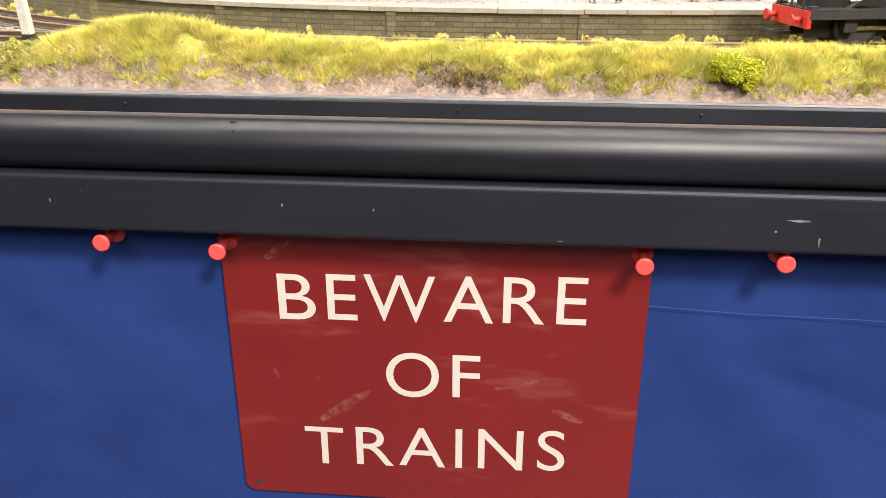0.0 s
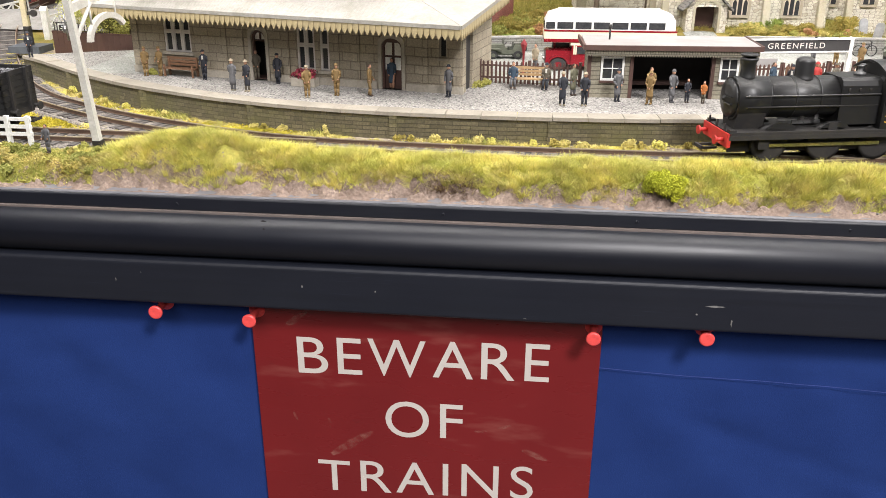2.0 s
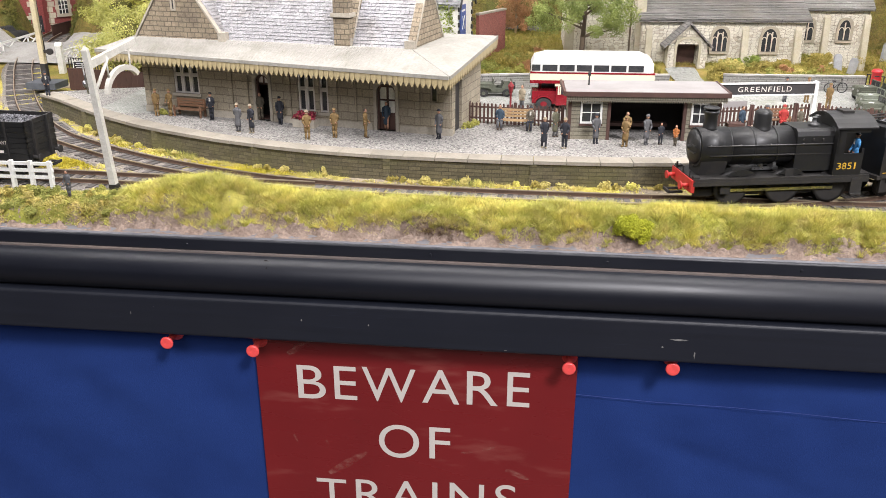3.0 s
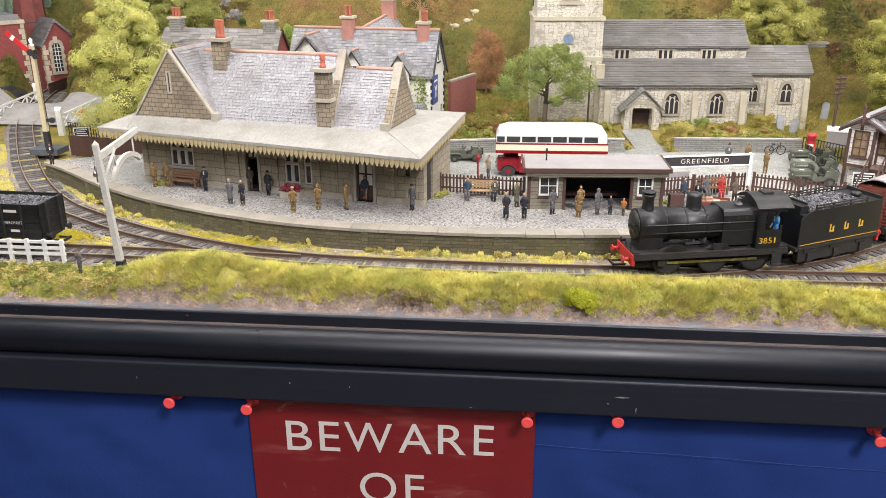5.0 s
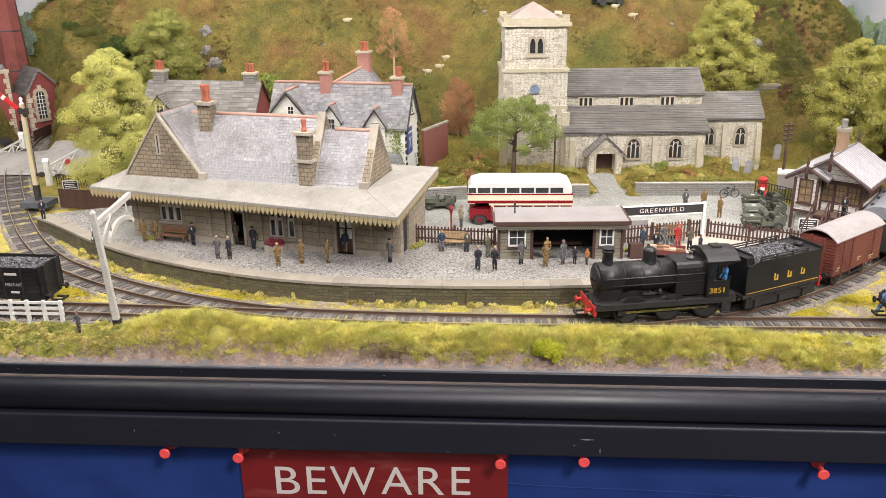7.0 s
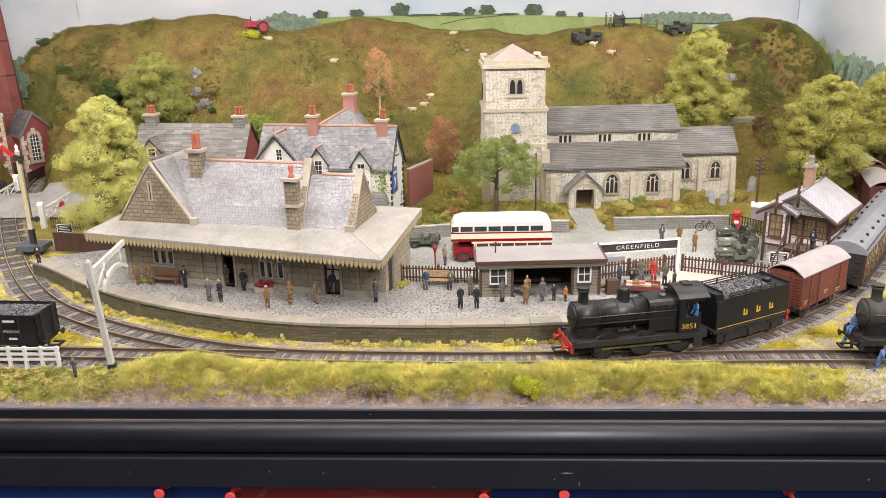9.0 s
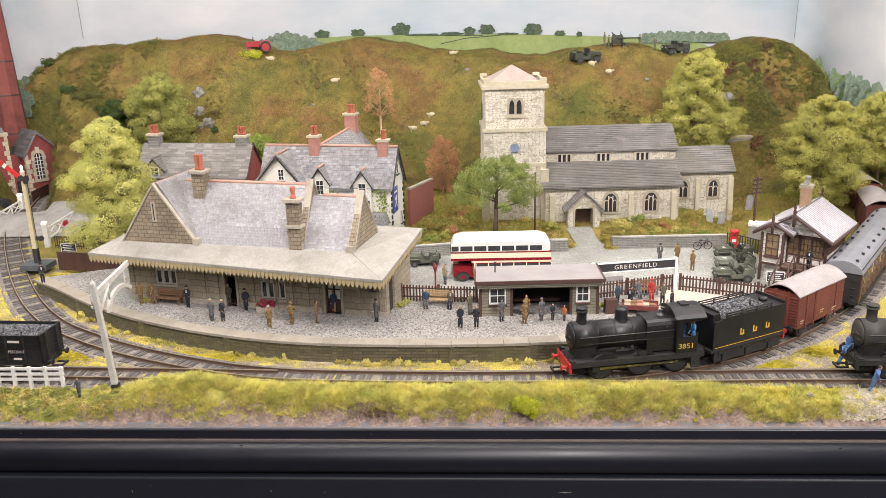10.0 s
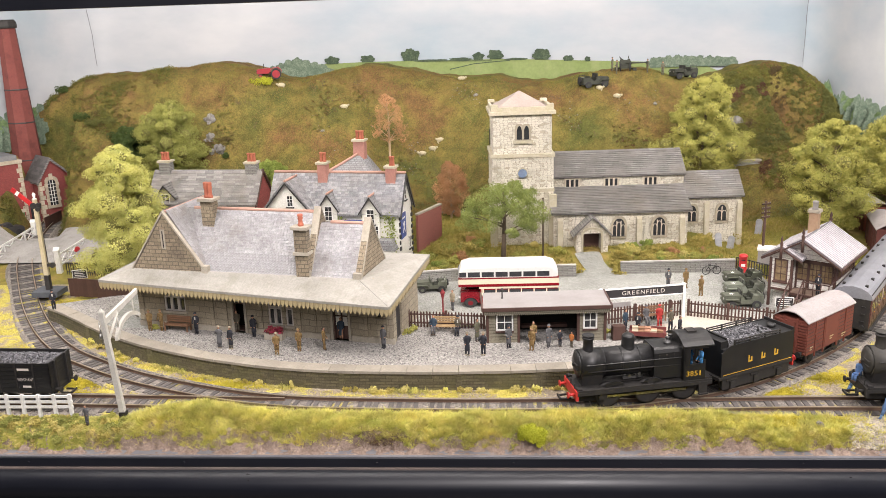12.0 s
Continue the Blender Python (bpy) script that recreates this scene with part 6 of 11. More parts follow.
    # chancel
    part("chancel_wall", box(290, 806, 20, 364, 860, 82), CHURCH, t)
    gable_roof("chancel_roof", t, 290 + ox, 367 + ox, 806 + oy, 860 + oy, 80 + oz, 104 + oz, SLATE_DARK, 3.5, 2.0)
    part("east_gable", M().prism([(806 + oy, 80 + oz), (860 + oy, 80 + oz), (833 + oy, 104 + oz)], 361 + ox, 364 + ox, "x"), CHURCH, t)
    lancet(t, 304 + ox, 805.6 + oy, 48 + oz, 12, 20, 2)
    lancet(t, 341 + ox, 805.6 + oy, 48 + oz, 12, 20, 2)
    for x in (322, 362):
        part("buttress", M().prism([(798 + oy, 15 + oz), (807 + oy, 15 + oz), (807 + oy, 74 + oz), (803 + oy, 70 + oz)], x - 3 + ox, x + 3 + ox, "x"), CHURCH_TRIM, t)
    # porch with a tiled gable
    part("porch_wall", box(155, 754, 15, 163, 773, 52), CHURCH, t)
    part("porch_wall", box(184, 754, 15, 192, 773, 52), CHURCH, t)
    part("porch_gable", M().prism([(155 + ox, 50 + oz), (192 + ox, 50 + oz), (173.5 + ox, 68 + oz)], 754 + oy, 757 + oy), CHURCH, t)
    pts = arch_pts(21, 35, 27)
    part("porch_arch", ring(M().at(173.5 + ox, 754 + oy, 20 + oz), pts, grown(pts, 2.2), -1.0, 3), CHURCH_TRIM, t)
    # brown sheet in place of the dimness inside the porch
    part("porch_inside", box(163, 769, 15, 184, 771, 56), BROWN_WOOD, t, "dark brown sheet for the dim inside of the porch")
    part("porch_floor", box(160, 750, 15, 187, 769, 20.5), STN_TRIM, t)
    for s, xe in ((1, 150), (-1, 197)):
        prof = [(xe + ox, 46 + oz), (173.5 + ox, 69 + oz), (173.5 + ox, 71 + oz), (xe + ox, 48 + oz)]
        part("porch_roof", M().prism(prof, 750 + oy, 774 + oy), SLATE_DARK, t)


church()


# ---- inn, cottages ----
def dormer(t, x, y, z, w, h, wall, roof, ridge):
    """A front-facing gabled dormer."""
    d = part("dormer", M().at(x, y, z).prism([(-w / 2, 0), (w / 2, 0), (w / 2, h * 0.55), (0, h), (-w / 2, h * 0.55)], 0, 22), wall, t)
    for s in (-1, 1):
        prof = [(s * (w / 2 + 3), h * 0.55 - 4), (0, h + 0.4), (0, h + 2.4), (s * (w / 2 + 3), h * 0.55 - 2)]
        part("dormer_roof", M().at(x, y, z).prism(prof, -3, 26), roof, d)
        part("barge_board", M().at(x, y, z).prism([(p[0], p[1] - 0.8) for p in prof], -4, -2.9), BLACK_TRIM, d)
    part("dormer_ridge", M().at(x, y, z).cyl((0, -3, h + 2.3), (0, 26, h + 2.3), 1.3, 1.3, 6), ridge, d)
    window(d, x, y - 0.3, z + 3, w * 0.42, h * 0.5, WHITE, 2, 3, 0.6, 0, 0.6, BLACK_TRIM)


def stack(t, x, y, z0, z1, w, d, pots, mat, cap):
    part("chimney", M().box(x - w / 2, y - d / 2, z0, x + w / 2, y + d / 2, z1), mat, t)
    part("chimney_cap", M().box(x - w / 2 - 1.5, y - d / 2 - 1.5, z1, x + w / 2 + 1.5, y + d / 2 + 1.5, z1 + 2.5), cap, t)
    for dx in pots:
        part("chimney_pot", M().lathe([(2.3, 0), (1.9, 1.5), (1.7, 8), (2.2, 9), (2.0, 10.5), (1.2, 10.5)], (x + dx, y, z1 + 2.5), 8), POT, t, "red clay chimney pot")


def inn():
    """Local frame: x along the ridge from the first chimney, y behind it."""
    t = thing("inn", -133, 736, 20, -9, "white rendered inn with slate roof, dormers and pink chimneys", "inn")
    L, R, F, B, ZE, ZR = -58, 95, -27, 27, 73, 111
    part("front_wall", M().box(L, F, -10, R, F + 3, ZE), RENDER, t)
    part("side_wall", M().box(R - 3, F + 3, -10, R, B, ZE), RENDER, t)
    part("side_wall", M().box(L, F + 3, -10, L + 3, B, ZE), RENDER, t)
    part("back_wall", M().box(L + 3, B - 3, -10, R - 3, B, ZE), RENDER, t)
    for x in (L + 1.5, R - 1.5):
        part("end_gable", M().prism([(F, ZE), (B, ZE), (0, ZR - 1)], x - 1.5, x + 1.5, "x"), RENDER, t)
    gable_roof("slate_slope", t, L - 2, R + 2.6, F, B, ZE, ZR, SLATE_PUB, 3.4, 2)
    k = (ZR - ZE) / -F
    lay_tiles(t, (L - 2, F - 3.4, ZE - 3.4 * k + 2), (1, 0, 0), (0, -F, ZR - ZE), R - L + 4.6, math.hypot(-F + 3.4, ZR - ZE + 3.4 * k), 4.4, 3.1, SLATE_PUB_TILE, 14)
    part("ridge_tiles", M().cyl((L - 2, 0, ZR + 1.8), (R + 2.6, 0, ZR + 1.8), 1.7, 1.7, 8), RIDGE_TILE, t, "pink ridge tiles")
    for s in (-1, 1):
        e = s * (-F + 3.4)
        part("barge_board", M().prism([(e, ZE - 3.4 * k - 2.4), (0, ZR - 2.4), (0, ZR + 1.2), (e, ZE - 3.4 * k + 1.2)], R + 2.6, R + 4, "x"), BLACK_TRIM, t)
    # full-height front gable
    gx, gw, ga, gf = -32, 25, 107.5, -36
    g = part("front_gable", M().at(gx, gf, 0).prism([(-gw, -10), (gw, -10), (gw, 78), (0, ga - 1), (-gw, 78)], 0, 9), RENDER, t)
    for s in (-1, 1):
        prof = [(s * (gw + 5), 72), (0, ga - 0.5), (0, ga + 1.6), (s * (gw + 5), 74.1)]
        part("slate_slope", M().at(gx, gf, 0).prism(prof, -3, 37), SLATE_PUB, g)
        part("barge_board", M().at(gx, gf, 0).prism([(p[0], p[1] - 1.6) for p in prof], -4.4, -3), BLACK_TRIM, g)
        lay_tiles(g, (gx + s * (gw + 5), gf - 3, 74.3), (0, 1, 0), (-s * (gw + 5), 0, ga - 72.5), 39, math.hypot(gw + 5, ga - 72.5), 4.4, 3.1, SLATE_PUB_TILE, 17 + s)
    part("ridge_tiles", M().cyl((gx, gf - 3, ga + 1.6), (gx, 0, ga + 1.6), 1.5, 1.5, 6), RIDGE_TILE, g)
    window(g, gx + 3.5, gf - 0.3, 80, 6.5, 12, WHITE, 2, 3, 0.6, 0, 0.7, BLACK_TRIM)
    for x, z in ((14.5, 60), (63.5, 57.5)):
        dormer(t, x, F - 4, z, 20, 32, RENDER, SLATE_PUB, RIDGE_TILE)
        part("dormer_wall", M().box(x - 10, F - 4, 30, x + 10, F, z), RENDER, t)
    window(t, 18, F - 4.3, 46, 10.5, 15, WHITE, 3, 3, 0.6, 0, 0.7, BLACK_TRIM)
    window(t, 67, F - 4.3, 43, 10, 15, WHITE, 3, 3, 0.6, 0, 0.7, BLACK_TRIM)
    window(t, R + 0.3, 2, 82, 6, 11, WHITE, 1, 2, 0.6, 90, 0.6, BLACK_TRIM)
    window(t, R + 0.3, 14, 22, 7, 14, WHITE, 2, 2, 0.6, 90, 0.6, BLACK_TRIM)
    blue = surf("blue_sign_board", (0.06, 0.10, 0.33), None, 6, 1, 0.5, 0)
    b = part("inn_sign", M().box(31.5, F - 2.6, 46, 52.5, F - 1.4, 64), blue, t, "blue painted inn sign with white device")
    dv = M()
    for sx in (-1, 1):
        dv.cyl((41.7 - 3.5 * sx, F - 2.9, 47.5), (41.7 + 3.4 * sx, F - 2.9, 55), 0.35, 0.35, 6).lathe([(1.0, -0.2), (1.9, -0.2), (1.9, 0.2), (1.0, 0.2)], (41.7 + 4.0 * sx, F - 2.9, 56), 10)
    dv.box(34, F - 2.9, 60.0, 49.5, F - 2.6, 61.5)
    part("device", dv, WHITE, b)
    b = part("inn_sign", M().box(R + 0.3, -23, 41, R + 1.5, -3, 69), blue, t, "blue painted inn sign with white device")
    dv = M()
    for sx in (-1, 1):
        dv.cyl((R + 1.7, -13 - 4 * sx, 47), (R + 1.7, -13 + 3.6 * sx, 59), 0.5, 0.5, 6)
    dv.box(R + 1.5, -19, 63, R + 1.8, -7, 64.8)
    part("device", dv, WHITE, b)
    for x, e in ((L, -0.6), (R, 0.6)):
        for i in range(11):
            part("quoin", M().box(x - 0.7 + e, F - 0.8, -6 + i * 7, x + 0.7 + e, F + 1.5 + 2 * (i % 2), -2 + i * 7), BLACK_TRIM, t)
        for i in range(11):
            part("quoin", M().box(x - 0.7 + e, B - 2.4 - 2 * (i % 2), -6 + i * 7, x + 0.7 + e, B + 0.8, -2 + i * 7), BLACK_TRIM, t)
    part("downpipe", M().cyl((58, F - 0.8, 0), (58, F - 0.8, ZE - 4), 0.8, 0.8, 6), BLACK_TRIM, t)
    part("porch_roof", M().prism([(68, 32), (93, 32), (89, 44), (73, 44)], F - 14, F), SLATE_PUB, t)
    part("porch", M().box(71, F - 12, -10, 90, F, 32), RENDER, t)
    stack(t, 1.5, -4, 90, 123, 11, 10, (-1.5, 2.5), PINKSTONE, CHURCH_TRIM)
    stack(t, 82, -4, 90, 119, 11, 10, (0, 2.5), PINKSTONE, CHURCH_TRIM)
    # rear wing under a hipped roof
    w = part("rear_wing", M().box(-64, 30, -6, 30, 150, 72), RENDER, t)
    roof = M().add([(-72, 28, 70), (72, 28, 70), (34, 158, 70), (-72, 158, 70), (12, 94, 118), (12, 118, 118)], [(0, 1, 4), (1, 2, 5, 4), (2, 3, 5), (3, 0, 4, 5)])
    part("hipped_roof", roof, SLATE_PUB, w, fix=False)
    part("hip_tiles", M().cyl((-72, 28, 71), (12, 94, 119), 1.6, 1.6, 8).cyl((12, 94, 119), (12, 118, 119), 1.6, 1.6, 8), RIDGE_TILE, w, "pink hip tiles")
    stack(w, 13, 98, 106, 134, 14, 12, (-3, 1, 4), PINKSTONE, CHURCH_TRIM)
    rnd = random.Random(9)
    m = M()
    for i in range(760):
        x, z = rnd.choice([(rnd.gauss(84, 4.0), rnd.uniform(15, 72)), (rnd.gauss(88, 2.5), rnd.uniform(25, 70)), (rnd.gauss(70, 9), rnd.gauss(69, 2.5)), (rnd.gauss(14, 8), rnd.gauss(67, 2)), (rnd.gauss(-12, 3), rnd.uniform(55, 75))])
        m.at(x, F - 0.8 - rnd.random() * 3.0, z, rnd.uniform(0, 360), rnd.uniform(0, 360), 0).add([(-1.2, 0, 0), (1.2, 0, 0), (0, 0, 1.9)], [(0, 1, 2)])
    part("ivy", m, LEAF_GREEN, t, "climbing ivy", fix=False)


inn()


def brick_wall():
    m = M().prism([(0, -4), (60, -4), (60, 54), (0, 54)], -1.5, 1.5)
    t = thing("garden_wall", -30, 760, 20, 66, "tall red brick garden wall beside the inn", "wall")
    part("wall", m, coursed("garden_brick", (0.34, 0.115, 0.095), (0.29, 0.095, 0.08), (0.27, 0.12, 0.10), 3.0, 1.1, 0.12, 0.9, 0.2, (0.2, 0.09, 0.075), 0.4), t)
    part("coping", M().box(-0.5, -2.2, 54, 60.5, 2.2, 56), STN_TRIM, t)


brick_wall()


def cottages():
    t = thing("cottage_row", -300, 830, 36, -6, "stone cottages with grey slate roof and clay pots", "cottage")
    part("front_wall", M().box(-70, -28, -8, 70, -25, 52), STN_TRIM, t)
    part("side_wall", M().box(67, -25, -8, 70, 28, 52), BRICK_RED, t)
    part("side_wall", M().box(-70, -25, -8, -67, 28, 52), STN_TRIM, t)
    gable_roof("slate_slope", t, -74, 72, -28, 28, 50, 84, SLATE_DARK, 4, 2)
    lay_tiles(t, (-74, -32, 47.2), (1, 0, 0), (0, 28, 34), 146, math.hypot(32, 38.8), 12, 3.4, SLATE_STRIP, 15)
    part("end_gable", M().prism([(-28, 51), (28, 51), (0, 84)], 67, 70, "x"), BRICK_RED, t)
    part("end_gable", M().prism([(-28, 51), (28, 51), (0, 84)], -70, -67, "x"), STN_TRIM, t)
    part("barge_board", M().prism([(-33, 43), (0, 83.5), (0, 87), (-33, 46.5)], 70.5, 73, "x"), BROWN_WOOD, t)
    part("barge_board", M().prism([(33, 43), (0, 83.5), (0, 87), (33, 46.5)], 70.5, 73, "x"), BROWN_WOOD, t)
    dormer(t, -48, -30, 44, 24, 26, STN_TRIM, SLATE_DARK, SLATE_DARK)
    stack(t, -58, 0, 70, 96, 14, 12, (-3.5, 0.5, 4), DRYSTONE, CHURCH_TRIM)
    stack(t, 58, 0, 70, 94, 14, 12, (-3.5, 0.5, 4), DRYSTONE, CHURCH_TRIM)
    for x in (-20, 25):
        window(t, x, -28.3, 22, 9, 14, WHITE, 2, 3, 0.6, 0, 0.7, STN_TRIM)


cottages()


def yard_wall(line, z, h, name="yard_wall"):
    t = thing(name, line[0][0], line[0][1], z, 0, "low grey coursed stone wall round the yard", "wall")
    for (x0, y0), (x1, y1) in zip(line, line[1:]):
        ln, ang = math.hypot(x1 - x0, y1 - y0), math.degrees(math.atan2(y1 - y0, x1 - x0))
        at = (x0 - line[0][0], y0 - line[0][1], 0, 0, 0, ang)
        part("wall_run", M().box(0, -1.8, -3, ln, 1.8, h), DRYSTONE, t, "", True, at)
        n = max(1, int(ln / 9))
        cs = M().box(0.15, -2.4, 0, ln / n - 0.15, 2.4, 1.4).mesh("cope_stone", [surf("cope", (0.42, 0.41, 0.38), None, 12, 1.2, 0.9, 0.1, 0, None, 0.5, 0.15)])
        a = radians(ang)
        for i in range(n):
            d = ln * i / n
            part("cope_stone", cs, DRYSTONE, t, "", True, (at[0] + d * math.cos(a), at[1] + d * math.sin(a), h, 0, 0, ang))


yard_wall([(-40, 668), (60, 690), (152, 692)], 17, 13)
yard_wall([(202, 700), (328, 704)], 17, 13)


# ---- signal box ----
def signal_box():
    t = thing("signal_box", 330, 593, 0, -37, "white boarded signal box with brown frames and pale roof", "signal box")
    # local frame: x along the entrance front, y to the back
    part("lower_storey", M().box(2, 6, 0, 55, 72, 35), WHITE_BOARDS, t)
    # black sheet on the wall stands in for a dark opening
    part("opening_shade_sheet", M().box(10, 5.4, 2, 20, 6.2, 26), BLACK_TRIM, t)
    part("upper_block", M().box(0, 0, 36, 20, 12, 66), WHITE_BOARDS, t)
    part("block_floor", M().box(-0.8, -0.8, 34, 20.8, 12, 36.2), BROWN_WOOD, t)
    part("side_wall", M().box(0, 12, 36, 2, 72, 66), WHITE_BOARDS, t)
    part("back_wall", M().box(0, 70, 36, 56, 72, 66), WHITE_BOARDS, t)
    part("cabin_floor", M().box(2, 12, 34, 56, 70, 36), BROWN_WOOD, t)
    part("dado", M().box(20, 12, 36, 56, 14, 45), WHITE_BOARDS, t)
    part("dado", M().box(54, 14, 36, 56, 70, 48), WHITE_BOARDS, t)
    part("inner_wall", M().box(4, 66, 36, 52, 67, 64), surf("cabin_cream", (0.42, 0.36, 0.25), None, 12, 2, 0.8, 0), t)
    part("lever_frame", M().box(14, 34, 36, 44, 38, 47), FRAME_BLACK, t)
    window(t, 10, -0.3, 44, 11, 21, BROWN_WOOD, 2, 3, 0.8, 0, 1.0, BROWN_WOOD, CABIN_PANE)
    window(t, 26.4, 11.8, 45, 10, 17, BROWN_WOOD, 2, 3, 0.8, 0, 0.9, None, CABIN_PANE)
    for x in (37.5, 48.6):
        window(t, x, 11.8, 45, 10, 17, BROWN_WOOD, 3, 3, 0.7, 0, 0.9, None, CABIN_PANE)
    for i in range(4):
        window(t, 56.2, 22.5 + i * 14, 48.5, 12, 14, BROWN_WOOD, 3, 2, 0.7, 90, 0.9, None, CABIN_PANE)
    for x, y in ((0, 0), (20, 0), (32, 12), (56, 12), (56, 71), (0, 71), (20.6, 12)):
        part("corner_post", M().box(x - 1.2, y - 1.2, 2, x + 1.2, y + 1.2, 66), BROWN_WOOD, t)
    part("head_beam", M().box(20, 10.8, 62, 57, 14.4, 66), BROWN_WOOD, t)
    part("head_beam", M().box(53.6, 12, 62.6, 57, 72, 66), BROWN_WOOD, t)
    n = part("name_strip", M().box(56.3, 18, 36.5, 57.2, 66, 43), BLACK_TRIM, t, "dark name board with worn pale letters")
    part("lettering", M().box(57.25, 23, 38.4, 57.35, 36, 41.2).box(57.25, 40, 38.4, 57.35, 60, 41.2), WHITE, n)
    # gable roof with its ridge running back
    for xe in (-8, 65):
        prof = [(xe, 65), (29, 87), (29, 88.6), (xe, 66.6)]
        part("roof_slope", M().prism(prof, -3 if xe > 0 else 2, 80), PALE_ROOF, t, "pale grey strip-jointed roof")
        for y in (-4.2, 80):
            part("barge_board", M().prism([(p[0], p[1] - 1.6) for p in prof], y, y + 1.3), BROWN_WOOD, t)
        part("gutter", M().box(xe - 1.2 if xe < 0 else xe, -3, 63.8, xe if xe < 0 else xe + 1.2, 80, 65.6), BROWN_WOOD, t)
        # raised strips down the slope
        k = 19
        for i in range(k):
            y = (-2.6 if xe > 0 else 2.4) + i * (4.36 if xe > 0 else 4.1)
            part("roof_strip", M().prism([(xe, 66.5), (29, 88.5), (29, 89.7), (xe, 67.7)], y, y + 1.8), PALE_STRIP, t)
    part("gable_panel", M().prism([(0, 66), (58, 66), (29, 86.5)], 9, 11), WHITE_BOARDS, t)
    part("gable_panel", M().prism([(0, 66), (58, 66), (29, 86.5)], 70, 72), WHITE_BOARDS, t)
    part("ridge_roll", M().cyl((29, -3, 89), (29, 80, 89), 1.0, 1.0, 6), PALE_ROOF, t)
    for y in (-3.6, 80):
        part("finial", M().lathe([(1.5, -10), (1.5, -1), (1.0, 0), (1.8, 5), (0.9, 7), (1.5, 9), (0.3, 13)], (29, y, 86), 8), BROWN_WOOD, t)
    # small gable over the boarded block
    for xe in (-8, 30):
        prof = [(xe, 66.5), (10, 77.5), (10, 79), (xe, 68)]
        if xe > 0:
            part("small_roof", M().prism(prof, -3.5, 12), PALE_ROOF, t)
            for i in range(4):
                part("roof_strip", M().prism([(p[0], p[1] + 0.9) for p in prof], -3.2 + i * 4, -1.5 + i * 4), PALE_STRIP, t)
        else:
            part("small_roof", M().prism(prof, -3.5, 4), PALE_ROOF, t)
        part("small_barge", M().prism([(p[0], p[1] - 1.5) for p in prof], -4.8, -3.5), BROWN_WOOD, t)
    part("small_gable", M().prism([(0, 66), (20, 66), (20, 71), (10, 77), (0, 71)], 0.2, 3), WHITE_BOARDS, t)
    part("small_finial", M().lathe([(1.4, -10), (1.4, -1), (0.9, 0), (1.6, 5), (0.8, 7), (1.3, 9), (0.3, 12)], (10, -4.2, 77), 8), BROWN_WOOD, t)
    # landing, stair and rails
    part("landing", M().box(20, -6, 33, 57, 12, 35.4), BROWN_WOOD, t)
    part("landing_deck", M().box(20.4, -5.6, 35.4, 56.6, 11, 35.8), surf("worn_landing", (0.17, 0.115, 0.085), None, 6, 1, 0.8, 0.05), t)
    s = part("stair", M().box(20.6, -8, 31.5, 33.4, -6, 33), BROWN_WOOD, t)
    for i in range(8):
        f = i / 7
        part("tread", M().box(21.5, -34 + 26 * f, 15 + 17 * f, 32.5, -29 + 26 * f, 16 + 17 * f), surf("worn_tread", (0.40, 0.33, 0.25), None, 6, 1, 0.8, 0.05), s)
    for x in (20.4, 32.6):
        part("stringer", M().prism([(-36, 12), (-31, 12), (-4, 32), (-4, 36), (-7, 36)], x, x + 1.2, "x"), BROWN_WOOD, s)
        part("handrail", M().cyl((x + 0.6, -35, 28), (x + 0.6, -5, 50), 0.7, 0.7, 6), BROWN_WOOD, s)
        for yy, zz in ((-34, 14), (-20, 24), (-5, 34)):
            part("baluster", M().cyl((x + 0.6, yy, zz), (x + 0.6, yy, zz + 15), 0.7, 0.7, 6), BROWN_WOOD, s)
    for x in (35, 42, 49, 56):
        part("rail_post", M().cyl((x, -5, 35), (x, -5, 48), 0.6, 0.6, 6), BROWN_WOOD, t)
    for z in (42, 48):
        part("hand_rail", M().cyl((34, -5, z), (57, -5, z), 0.55, 0.55, 6).cyl((56.5, -5, z), (56.5, 11, z), 0.55, 0.55, 6), BROWN_WOOD, t)
    part("chimney", M().box(20.8, 35, 66, 29.4, 43, 106), surf("buff_brick", (0.36, 0.235, 0.15), None, 8, 1, 0.9, 0.1), t, "buff brick chimney stack")
    part("chimney_cap", M().box(19.6, 33.8, 106, 30.6, 44.2, 109), STN_TRIM, t)
    part("chimney_pot", M().lathe([(3.2, 0), (2.6, 1), (2.6, 6), (3, 6.6), (2.6, 8), (1, 8)], (25, 39, 109), 10), FELT, t)


signal_box()


# ---- mill with its chimney ----
def quoins(t, x, y, z0, n, h, sx, sy):
    """Alternating long and short corner stones; sx and sy point into the two faces."""
    for i in range(n):
        e, f = (7, 4) if i % 2 else (4, 7)
        xa, xb = sorted((x - sx * 0.7, x + sx * e))
        ya, yb = sorted((y - sy * 0.7, y + sy * f))
        part("quoin", M().box(xa, ya, z0 + i * h + 0.3, xb, yb, z0 + (i + 1) * h - 0.3), MILL_STONE, t)


